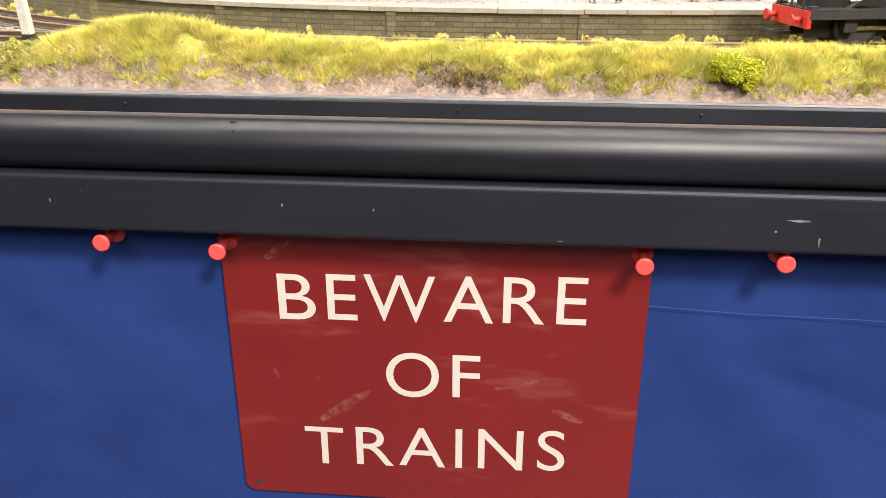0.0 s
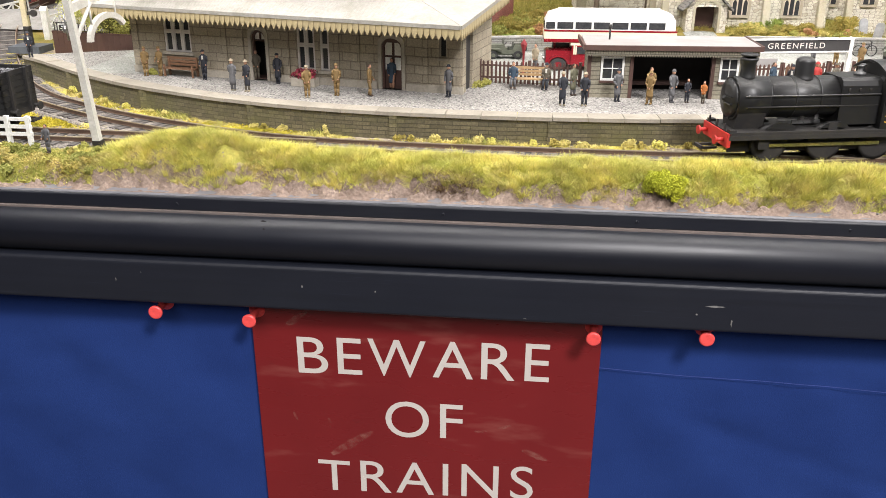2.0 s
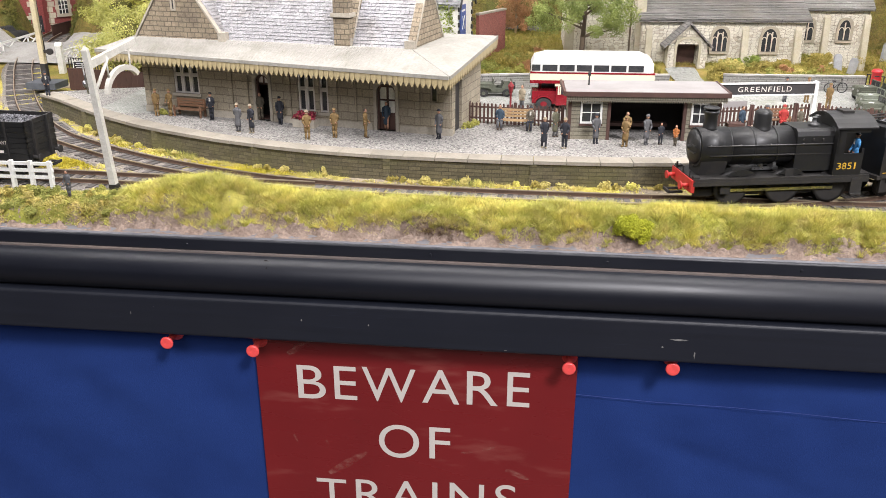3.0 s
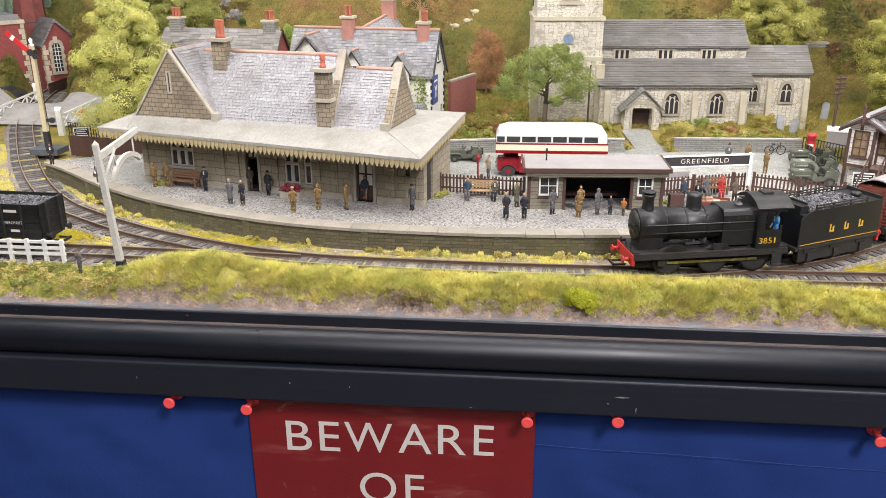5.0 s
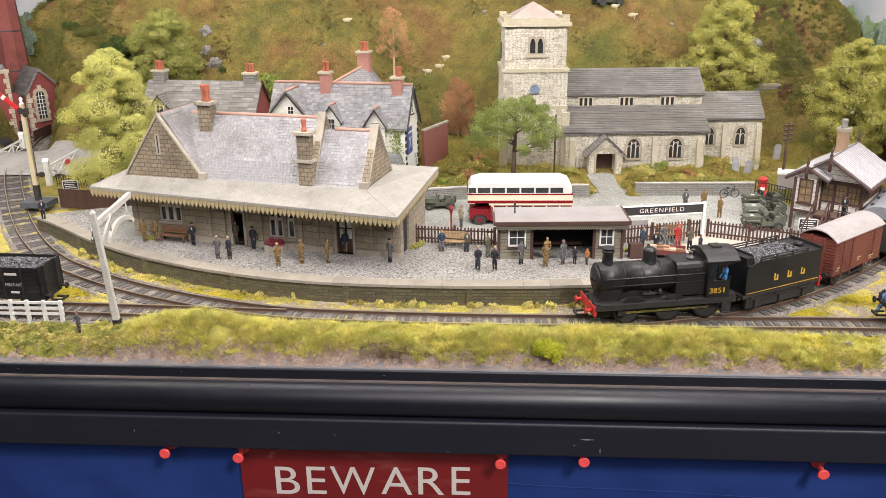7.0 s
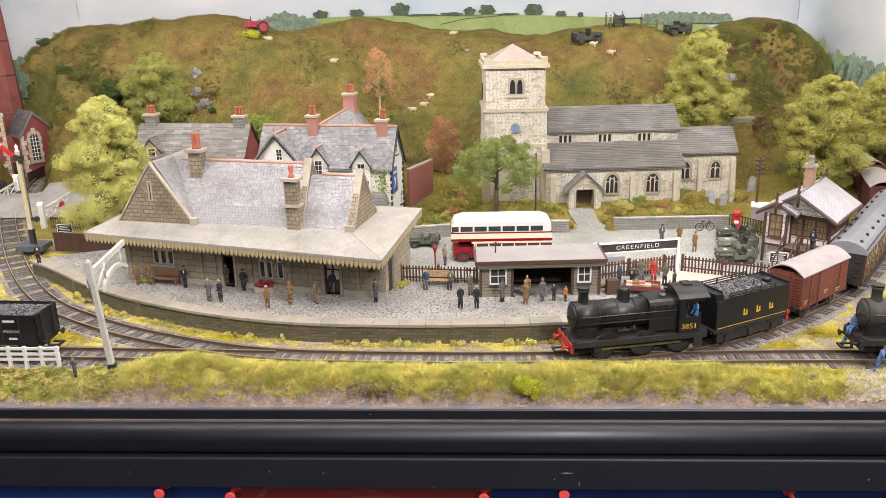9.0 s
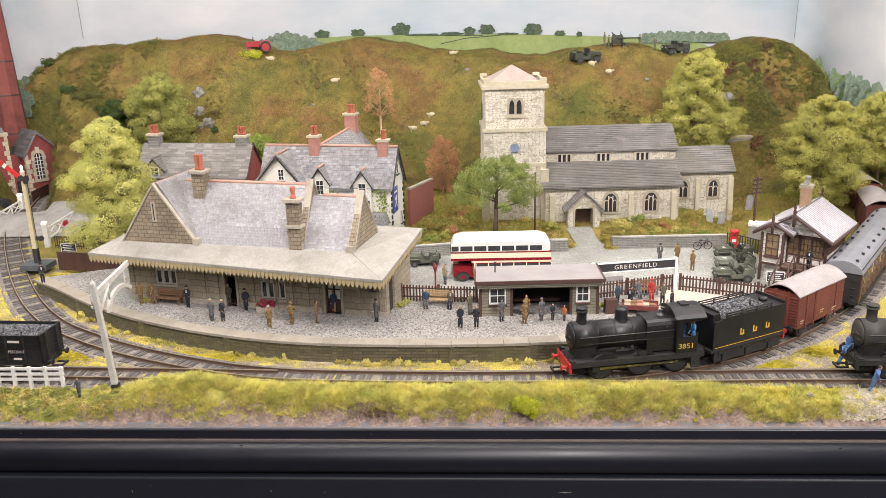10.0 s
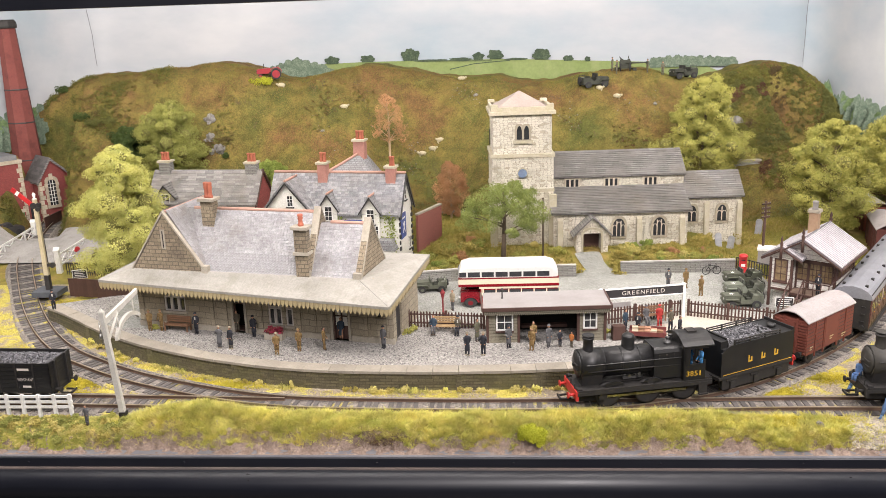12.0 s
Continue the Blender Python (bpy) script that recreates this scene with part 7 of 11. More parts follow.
def mill():
    t = thing("mill_building", -619, 989, 14, 50, "red brick mill with stone quoins, arched window and slate roof", "mill")
    # local frame: x along the gable end, y away behind it
    w = part("gable_wing", M().prism([(0, -14), (66, -14), (66, 54), (20, 98), (0, 67)], 0, 46), BRICK_RED, t)
    part("slate_slope", M().prism([(-3, 63), (20, 99), (20, 101), (-3, 65)], -3, 47), SLATE_DARK, w)
    part("slate_slope", M().prism([(70, 49.5), (20, 98.5), (20, 100.8), (70, 51.8)], -3, 47), SLATE_DARK, w)
    part("verge", M().prism([(-3.4, 61.5), (20, 97), (20, 101.4), (-3.4, 65.6)], -4, -2.6).prism([(70.4, 48), (20, 97), (20, 101.4), (70.4, 52)], -4, -2.6), SLATE_DARK, w)
    lay_tiles(w, (-3, -3, 65.1), (0, 1, 0), (23, 0, 36), 50, math.hypot(23, 36), 10, 4.2, loose_tile("mill_slate", (0.085, 0.083, 0.084), (0.115, 0.112, 0.112), (0.15, 0.145, 0.142)), 21)
    pts = arch_pts(12, 40, 33)
    o = part("arched_window", M().prism(pts, -0.1, 0.6), GLASS_DARK, t, "", True, (18, -0.4, 29))
    part("stone_surround", ring(M(), pts, grown(pts, 3.6), -1.6, 0.3), MILL_STONE, o)
    part("keystone", M().box(-2.6, -2.2, 39, 2.6, 0.3, 48), MILL_STONE, o)
    for i in (-6, 6):
        for zz in (6, 18, 29):
            part("jamb_stone", M().box(i - 4.6 if i < 0 else i, -2.0, zz, i if i < 0 else i + 4.6, 0.3, zz + 5), MILL_STONE, o)
    part("window_sill", M().box(-10, -2.4, -4, 10, 0.3, 0), MILL_STONE, o)
    for i in (-2, 2):
        part("glazing_bar", M().box(i - 0.35, -0.9, 0, i + 0.35, 0, 38), WHITE, o)
    for i in range(1, 7):
        part("glazing_bar", M().box(-6, -0.8, i * 5.4, 6, 0, i * 5.4 + 0.6), WHITE, o)
    d = part("side_door", M().box(45, -0.8, 2, 56, 0, 34), GREEN_DOOR, t, "green painted door")
    part("door_lintel", M().box(42, -1.6, 34, 59, 0, 38), MILL_STONE, d)
    quoins(t, 0, 0, -12, 11, 7.2, 1, 1)
    quoins(t, 66, 0, -12, 9, 7.2, -1, 1)
    # main block beside the wing
    part("main_block", M().box(-150, 20, -14, -14, 130, 96), BRICK_RED, t)
    part("parapet", M().box(-152, 18, 96, -12, 132, 101), MILL_STONE, t)
    part("lead_roof", M().box(-147, 23, 101, -17, 127, 108), surf("lead_grey", (0.20, 0.205, 0.215), None, 30, 2, 0.6, 0.05), t)
    part("link_wall", M().box(-14, 24, -14, 0, 46, 66), BRICK_RED, t)
    part("small_window", M().box(-9, 23.4, 4, -3, 24, 26), GLASS_DARK, t)
    quoins(t, -14, 20, -12, 15, 7.2, -1, 1)
    part("green_door", M().box(-42, 19.2, -14, -20, 20.2, 22), GREEN_DOOR, t)
    part("door_lintel", M().box(-46, 18.8, 22, -17, 20.2, 27), MILL_STONE, t)
    quoins(t, -46, 20, -12, 5, 7.2, 1, -0.3)


def mill_chimney():
    c = thing("mill_chimney", -665, 1050, 14, 0, "tall tapered dark red brick mill chimney", "chimney")
    prof = [(28, -20), (25.5, 40), (21.8, 93), (15.6, 230), (13, 290), (14.6, 292), (14.6, 297), (13, 298), (13, 302), (9, 302)]
    part("shaft", M().lathe(prof, (0, 0, 0), 8, 0, False), CHIMNEY_BRICK, c)
    for z, r in ((93, 22.1), (150, 19.5), (200, 17.3)):
        part("iron_band", M().lathe([(r, z - 1), (r + 0.3, z), (r, z + 1)], (0, 0, 0), 8, 0, False), BLACK_TRIM, c)
    part("crown", M().lathe([(15, 290), (15.8, 293), (15.4, 299), (12.6, 302.5)], (0, 0, 0), 8, 0, False), FRAME_BLACK, c)


mill()
mill_chimney()


def tunnel_wall():
    t = thing("retaining_wall", 384, 968, 62, 10, "grey stone retaining wall below the hillside trees", "wall")
    part("wall", M().box(0, 0, -10, 50, 6, 30), DRYSTONE, t)
    part("coping", M().box(-1, -1, 30, 51, 7, 32.5), STN_TRIM, t)


tunnel_wall()


# ---- rolling stock ----
ARC = [0.0]
for a, b in zip(LOOP, LOOP[1:]):
    ARC.append(ARC[-1] + (b - a).length)
ARC_X = [p.x for p in LOOP]
ARC_Y = [p.y for p in LOOP]
HEAD = next(d for d, p in zip(ARC, LOOP) if p.x > 112)


def on_line(s):
    x, y = float(np.interp(s, ARC, ARC_X)), float(np.interp(s, ARC, ARC_Y))
    return Vector((x, y, bed_z(x, y) + 5.75))


def vehicle(name, s, length, label, category, group="goods train"):
    """An Empty on the rails: x runs back along the train, z is the rail top."""
    a, b = on_line(HEAD + s + 0.18 * length), on_line(HEAD + s + 0.82 * length)
    d = (b - a).normalized()
    o = a - d * 0.18 * length
    return thing(name, o.x, o.y, o.z, math.degrees(math.atan2(d.y, d.x)), label, category, group)


def wheelset(t, x, r, mat=None, spokes=False):
    for y in (-8.4, 8.4):
        w = part("wheel", M().at(x, y, r, 90, 0, 0).lathe([(r - 1.4, -1.2), (r, -1.2), (r, 1.0), (r + 0.5, 1.4), (r - 1.4, 1.6)], (0, 0, 0), 20), FRAME_BLACK, t)
        if spokes:
            for i in range(7):
                a = 6.283 * i / 7
                part("spoke", M().cyl((x, y, r), (x + (r - 1) * math.cos(a), y, r + (r - 1) * math.sin(a)), 0.5, 0.5, 5), FRAME_BLACK, w)
    part("axle", M().cyl((x, -8.4, r), (x, 8.4, r), 1, 1, 6), FRAME_BLACK, t)


def buffers(t, x, sgn, z=13.5, mat=None):
    for y in (-11, 11):
        part("buffer", M().cyl((x, y, z), (x + sgn * 4.5, y, z), 1.3, 1.1, 8).cyl((x + sgn * 4.5, y, z), (x + sgn * 5.4, y, z), 2.5, 2.5, 10), mat or FRAME_BLACK, t)
    part("coupling", M().box(min(x, x + sgn * 9), -4.5, 6.5, max(x, x + sgn * 9), -3, 7.7).box(min(x, x + sgn * 9), 3, 6.5, max(x, x + sgn * 9), 4.5, 7.7).box(min(x + sgn * 8, x + sgn * 9.2), -4.5, 6.5, max(x + sgn * 8, x + sgn * 9.2), 4.5, 8.2), FRAME_BLACK, t)


def arc_roof(m, x0, x1, w, z0, rise, thick=1.0, n=10, mi=0):
    pts = [(w * (2 * i / n - 1), z0 + rise * (1 - (2 * i / n - 1) ** 2)) for i in range(n + 1)]
    return m.prism(pts + [(p[0], p[1] - thick) for p in pts[::-1]], x0, x1, "x", mi)


def locomotive(t, numbered=True):
    B, F = (LOCO_BLACK if numbered else GRIMY), FRAME_BLACK
    part("running_plate", M().box(4, -16, 16.4, 112, 16, 18), F, t)
    for y in (-16.2, 14.8):
        part("valance", M().box(4, y, 13.8, 112, y + 1.4, 16.4), F, t)
    part("frame", M().box(8, -7, 5, 110, -6, 18).box(8, 6, 5, 110, 7, 18), F, t)
    part("buffer_beam", M().box(3, -16, 10, 5, 16, 17.5), BUFFER_RED if numbered else FRAME_BLACK, t, "front buffer beam")
    buffers(t, 3, -1, 13.5, BUFFER_RED if numbered else FRAME_BLACK)
    part("smokebox", M().cyl((9, 0, 33.5), (27, 0, 33.5), 11.6, 11.6, 28), B, t)
    part("smokebox_door", M().at(9, 0, 33.5, 0, -90, 0).lathe([(10.6, -0.2), (10.0, 1.2), (7, 2.4), (2, 3.0), (1, 4.4), (0.6, 4.6)], (0, 0, 0), 24), B, t)
    part("smokebox_saddle", M().prism([(-7, 18), (7, 18), (9.5, 27), (-9.5, 27)], 10, 26, "x"), F, t)
    part("boiler", M().cyl((27, 0, 33.5), (68, 0, 33.5), 11.1, 11.3, 28), B, t)
    for x in (27, 41, 55):
        part("boiler_band", M().cyl((x, 0, 33.5), (x + 0.8, 0, 33.5), 11.5, 11.5, 28), B, t)
    pts = [(-11.6, 20), (11.6, 20), (11.6, 41), (10.6, 43.6), (8.6, 45), (-8.6, 45), (-10.6, 43.6), (-11.6, 41)]
    part("firebox", M().prism(pts, 66, 90, "x"), B, t)
    part("chimney", M().lathe([(5.4, -2), (4.2, 1), (3.8, 4), (4.0, 8.5), (4.8, 9.5), (4.6, 10.6), (3.4, 10.8), (3.2, 9.5)], (17, 0, 44.4), 18), B, t)
    part("chimney_rim", M().lathe([(4.5, 12.4), (4.9, 13.0), (4.4, 13.4), (3.6, 13.0)], (17, 0, 43.6), 16), B, t)
    part("dome", M().lathe([(6.6, -2.6), (5.4, 0), (5.0, 2), (5.0, 8.2), (4.6, 9.6), (3.0, 10.6), (1, 10.9)], (49, 0, 44.2), 18), B, t)
    part("safety_valve", M().lathe([(3.2, 0), (3.0, 1.6), (1.4, 2), (1.2, 4.6), (2, 5), (0.8, 5.4)], (80, -2, 45), 10), DULL_STEEL, t)
    part("safety_valve", M().lathe([(1.4, 0), (1.2, 4.6), (2, 5), (0.8, 5.4)], (84, 2.5, 45), 10), DULL_STEEL, t)
    part("whistle", M().cyl((86, 5, 44), (86, 5, 49.5), 0.6, 0.6, 6), DULL_STEEL, t)
    for y in (-11.9, 11.9):
        part("handrail", M().cyl((12, y * 1.04, 36.6), (88, y * 1.04, 36.6), 0.38, 0.38, 6), DULL_STEEL, t)
        for x in (14, 32, 50, 70):
            part("handrail_knob", M().ball((x, y, 36.6), 0.7, None, None, 6), DULL_STEEL, t)
    for y in (-14.2, 12.6):
        for x, r in ((34, 10), (64, 10)):
            pts = [(x + (r + 1.6) * math.cos(math.pi * i / 12), 11 + (r + 1.6) * math.sin(math.pi * i / 12)) for i in range(13)]
            part("splasher", M().prism([p for p in pts if p[1] > 17] or pts, y, y + 1.6), B, t)
    part("valve_gear", M().box(44, -5, 19.5, 60, -4, 21.5).box(40, 3.6, 20, 62, 4.6, 22).box(47, -8, 22, 49, 8, 24).box(55, -8, 21, 57, 8, 25), STEEL, t)
    # pipes, washout plugs and lamp brackets
    for y in (-11.2, 11.2):
        part("ejector_pipe", M().cyl((14, y, 30.4), (88, y, 30.4), 0.6, 0.6, 6), F, t)
        for x in (70, 76, 82):
            part("washout_plug", M().cyl((x, y * 1.02, 39), (x, y * 1.08, 39), 0.9, 0.7, 8), F, t)
        part("smokebox_step", M().box(4.5, y * 1.2 - 2, 18, 8, y * 1.2 + 2, 19.2), F, t)
    for y in (-10, 0, 10):
        part("lamp_bracket", M().box(3.2, y - 0.4, 18, 4, y + 0.4, 22), F, t)
    for i in range(14):
        a = 6.283 * i / 14
        part("door_rivet", M().ball((8.6, 10.9 * math.cos(a), 33.5 + 10.9 * math.sin(a)), 0.4, None, None, 5), F, t)
    for z in (31.5, 35.5):
        part("door_hinge", M().box(5.6, -8, z - 0.4, 8.4, 1, z + 0.4), B, t)
    part("lubricator", M().box(60, -14.5, 18, 65, -11.5, 22), F, t)
    part("reverser_rod", M().cyl((62, 11.6, 24), (90, 11.6, 27), 0.5, 0.5, 6), DULL_STEEL, t)
    # cab
    for y in (-15.6, 14.4):
        m = M().box(89, y, 18, 106, y + 1.2, 31).box(89, y, 31, 93.5, y + 1.2, 47).box(93.5, y, 43.5, 108, y + 1.2, 47).box(104.5, y, 31, 106, y + 1.2, 34)
        part("cab_side", m, B, t)
    part("cab_front", M().prism([(-15.6, 18), (15.6, 18), (15.6, 47), (8, 51), (-8, 51), (-15.6, 47)], 88.6, 89.8, "x"), B, t)
    part("cab_window", M().cyl((88.4, -10.5, 44.5), (88.9, -10.5, 44.5), 2.2, 2.2, 12).cyl((88.4, 10.5, 44.5), (88.9, 10.5, 44.5), 2.2, 2.2, 12), GLASS_DARK, t)
    part("cab_roof", arc_roof(M(), 87, 112, 16.8, 46.6, 6.2, 1.0), B, t)
    part("roof_vent", M().box(96, -4, 52.4, 103, 4, 53.8), F, t)
    part("cab_floor", M().box(89, -15, 18, 112, 15, 19), F, t)
    part("step", M().box(101, -16.5, 6, 108, -15.5, 16).box(101, -18, 6, 108, -15.5, 7), F, t)
    part("step", M().box(101, 15.5, 6, 108, 16.5, 16), F, t)
    for x in (30, 62, 92):
        wheelset(t, x, 10.2, None, True)
    part("coupling_rod", M().box(29, -11.4, 8.4, 93, -10.4, 10.2), STEEL, t)
    part("coupling_rod", M().box(29, 10.4, 8.4, 93, 11.4, 10.2), STEEL, t)
    part("sandbox", M().box(22, -14, 8, 28, -10, 15), F, t)
    if numbered:
        for i, ch in enumerate("3851"):
            part("numeral", letter(M(), ch, 90.6 + 3.3 * i + (0.8 if ch == "1" else 0), 93.2 + 3.3 * i - (0.8 if ch == "1" else 0), 21.6, 25.6, -15.68), GOLD, t, fix=False)


def tender(t, marked=True):
    B, F = LOCO_BLACK, FRAME_BLACK
    part("frame", M().box(1, -16, 13.5, 81, 16, 15.8), F, t)
    part("tank", M().box(4, -15.4, 15.8, 80, 15.4, 39), B, t)
    for y in (-15.8, 14.9):
        part("tank_side", M().prism([(3, 15.8), (80, 15.8), (80, 41), (12, 41), (8, 39.5), (3, 36)], y, y + 0.9), B, t)
        part("coal_rail", M().cyl((16, y + 0.4, 42.6), (64, y + 0.4, 42.6), 0.6, 0.6, 6).cyl((16, y + 0.4, 44.4), (64, y + 0.4, 44.4), 0.6, 0.6, 6), F, t)
        for x in (16, 32, 48, 64):
            part("rail_post", M().box(x - 0.6, y, 40.5, x + 0.6, y + 0.9, 45), F, t)
        part("sill_step", M().box(4, y - 0.6, 14.2, 80, y + 1.4, 15.6), F, t)
        fr = M()
        fr.box(6, y + 1, 4.5, 78, y + 2, 13.5)
        part("outside_frame", fr, F, t)
        for x in (16, 41, 66):
            part("axle_box", M().box(x - 2.6, y - 0.6, 4.6, x + 2.6, y + 1.4, 10.5), F, t)
            part("spring", M().box(x - 6, y + 0.2, 11, x + 6, y + 1.2, 13), F, t)
    rnd = random.Random(21)
    m = M().box(12, -13.5, 38.8, 62, 13.5, 39.6)
    for i in range(900):
        x, y = rnd.uniform(12, 62), rnd.uniform(-13.4, 13.4)
        z = 40.4 + 1.8 * (1 - (y / 14) ** 2)
        s = rnd.uniform(0.45, 0.9)
        m.at(x, y, z, rnd.uniform(0, 180), rnd.uniform(0, 180), rnd.uniform(0, 180)).box(-s, -s * 0.7, -s * 0.6, s, s * 0.7, s * 0.6)
    tagged(part("coal", m, COAL, t, "grey black coal load"), "", "", "", "stuff")
    part("rear_deck", M().box(63, -15, 39, 80, 15, 40.4), B, t)
    part("rear_plate", M().box(79, -15.4, 39, 80.2, 15.4, 43), B, t)
    part("water_filler", M().lathe([(3.6, 0), (3.8, 2.4), (2.2, 3)], (71, 0, 40.4), 12), B, t)
    part("fire_iron_post", M().cyl((50, -6, 39), (50, -6, 47), 0.9, 0.9, 6), B, t)
    part("tool_box", M().box(4, -13, 39, 11, 13, 44.5), B, t)
    part("front_plate", M().prism([(-15, 20), (15, 20), (15, 38), (11, 46), (-11, 46), (-15, 38)], 10.6, 11.8, "x"), B, t)
    for x in (16, 41, 66):
        wheelset(t, x, 7)
    part("rear_beam", M().box(80, -16, 10, 81.6, 16, 17), BUFFER_RED, t, "red rear buffer beam")
    buffers(t, 81.6, 1, 13.5, BUFFER_RED)
    if marked:
        for x in (31, 45, 59):
            m = M().box(x, -15.94, 23.4, x + 4.4, -15.85, 24.6).box(x, -15.94, 23.4, x + 1.3, -15.85, 29).box(x + 2.8, -15.94, 24.6, x + 4.2, -15.85, 27.6)
            part("company_mark", m, GOLD, t, "gold company initial as plain block")
        part("lining", M().box(5, -15.9, 17, 79, -15.84, 17.5), GOLD, t)


def goods_van(t, body, roof, grille=True, planks=True, marks=True):
    L, w = 76, 15.2
    part("underframe", M().box(2, -12, 10.2, L + 2, 12, 12.6), FRAME_BLACK, t)
    part("body", M().box(2, -w, 12, L + 2, w, 41.5), body, t)
    for y in (-w - 0.35, w - 0.25):
        for i in range(1, 9):
            part("plank_line", M().box(2.4, y, 12 + 3.25 * i, L + 1.6, y + 0.6, 12.18 + 3.25 * i), FRAME_BLACK, t)
        part("side_door", M().box(30, y - 0.35, 13.5, 51, y + 0.7, 39), body, t)
        for x in (15, 28.6, 51.4, 64):
            part("stanchion", M().box(x - 0.7, y - 0.4, 9, x + 0.7, y + 0.6, 41), body, t)
        for x0, x1 in ((4, 28), (76, 52)):
            part("brace", M().add([(x0, y - 0.25, 40), (x0 + (1.6 if x1 > x0 else -1.6), y - 0.25, 40), (x1, y - 0.25, 13), (x1 - (1.6 if x1 > x0 else -1.6), y - 0.25, 13)], [(0, 1, 2, 3)]), body, t, fix=False)
    if grille:
        for x0 in (0.9, L + 2):
            for i in range(11):
                part("end_slat", M().box(x0, -w + 0.6, 13 + i * 2.5, x0 + 1.1, w - 0.6, 14.5 + i * 2.5), body, t)
    for x in (2, L + 2):
        for y in (-6, 6):
            part("end_post", M().box(x - 1.2, y - 1, 12, x + 1.2, y + 1, 43), body, t)
    part("roof", arc_roof(M(), 0.6, L + 3.4, w + 0.9, 41.3, 7.2, 0.9, 12), roof, t, "curved grey van roof")
    part("end_gable", arc_roof(M(), 1.6, L + 2.4, w - 0.2, 41.2, 6.8, 0.1, 10).box(1.8, -w + 1, 40, L + 2.2, w - 1, 42), body, t)
    part("end_hatch", M().box(0.2, -4, 34, 1.4, 4, 40), body, t)
    for x in (18, 62):
        wheelset(t, x, 6.4)
        for y in (-11, 10):
            part("axle_guard", M().box(x - 3.2, y, 4.2, x + 3.2, y + 1, 10.2), FRAME_BLACK, t)
    part("brake_lever", M().box(34, -13.4, 6, 60, -12.6, 7), FRAME_BLACK, t)
    buffers(t, 2, -1)
    buffers(t, L + 2, 1)
    if marks:
        for x, z, a in ((6, 18, 5), (58, 17, 7), (38, 20, 6)):
            part("stencil", M().box(x, -w - 0.84, z, x + a, -w - 0.8, z + 1.1).box(x, -w - 0.84, z - 2, x + a * 0.7, -w - 0.8, z - 1), CREAM, t)


def coach(t):
    L, w = 222, 16.5
    part("floor_frame", M().box(2, -w + 0.5, 10.5, L + 2, w - 0.5, 13), FRAME_BLACK, t)
    side = [(-w + 0.8, 12), (w - 0.8, 12), (w, 18), (w, 40), (-w, 40), (-w, 18)]
    part("body", M().prism(side, 2, L + 2, "x"), MAROON, t)
    rnd = random.Random(5)
    for y, s in ((-w - 0.12, -1), (w + 0.12, 1)):
        n = 29
        for i in range(n):
            x = 7 + i * (L - 10) / (n - 1)
            wd = 2.1
            o = part("window", M().box(x - wd, min(y, y + 0.2 * s), 27.5, x + wd, max(y, y + 0.2 * s), 36.5), BLIND if rnd.random() < 0.16 else GLASS_DARK, t)
            part("window_frame", M().box(x - wd - 0.5, y - 0.05, 26.8, x - wd, y + 0.25, 37.2).box(x + wd, y - 0.05, 26.8, x + wd + 0.5, y + 0.25, 37.2), MAROON, o)
        for z in (25.6, 37.8):
            part("waist_moulding", M().box(2, y - 0.2, z, L + 2, y + 0.3, z + 0.5), MAROON, t)
        for i in range(10):
            x = 14 + i * 22
            part("door_line", M().box(x - 3.6, y - 0.1, 13, x - 3.3, y + 0.15, 38).box(x + 3.3, y - 0.1, 13, x + 3.6, y + 0.15, 38), FRAME_BLACK, t)
            part("door_handle", M().box(x + 2.4, y - 0.5, 24, x + 3, y + 0.3, 24.8), GOLD, t)
        part("step_board", M().box(8, y - 1.2, 9, L - 4, y + 1.2, 9.8), FRAME_BLACK, t)
    pts = [(-17.2, 39.5), (-16.2, 43), (-13, 46.6), (-7, 49.4), (0, 50.4), (7, 49.4), (13, 46.6), (16.2, 43), (17.2, 39.5)]
    part("roof", M().prism(pts, 0.8, L + 3.2, "x"), COACH_ROOF, t, "smooth dark grey coach roof")
    for y in (-9.5, 9.5):
        for i in range(9):
            part("roof_vent", M().box(10 + i * 25, y - 1.2, 47.4, 12.8 + i * 25, y + 1.2, 50.0), FRAME_BLACK, t)
    part("rain_strip", M().box(2, -16.4, 43.6, L + 2, -15.6, 44.2), FRAME_BLACK, t)
    for x in (1.6, L + 1.4):
        part("end_panel", M().prism([(-15.4, 12), (15.4, 12), (15.6, 39), (12, 45), (0, 48.5), (-12, 45), (-15.6, 39)], x, x + 1, "x"), FRAME_BLACK, t)
        for z in (18, 25, 32):
            part("end_step", M().box(x - 1 if x < 10 else x + 1, -12, z, x if x < 10 else x + 2, -8.5, z + 0.8), FRAME_BLACK, t)
    for x in (36, 188):
        b = part("bogie", M().box(x - 19, -13, 4.5, x + 19, -11.6, 9.5).box(x - 19, 11.6, 4.5, x + 19, 13, 9.5).box(x - 3, -12, 6, x + 3, 12, 10.5), FRAME_BLACK, t)
        for dx in (-13, 13):
            wheelset(b, x + dx, 6.4)
    for y in (-9, 9):
        part("truss_rod", M().cyl((62, y, 10.5), (86, y, 5.5), 0.6, 0.6, 5).cyl((86, y, 5.5), (138, y, 5.5), 0.6, 0.6, 5).cyl((138, y, 5.5), (162, y, 10.5), 0.6, 0.6, 5), FRAME_BLACK, t)
    part("battery_box", M().box(92, -12, 4.5, 112, 12, 10.5), FRAME_BLACK, t)
    buffers(t, 2, -1)
    buffers(t, L + 2, 1)


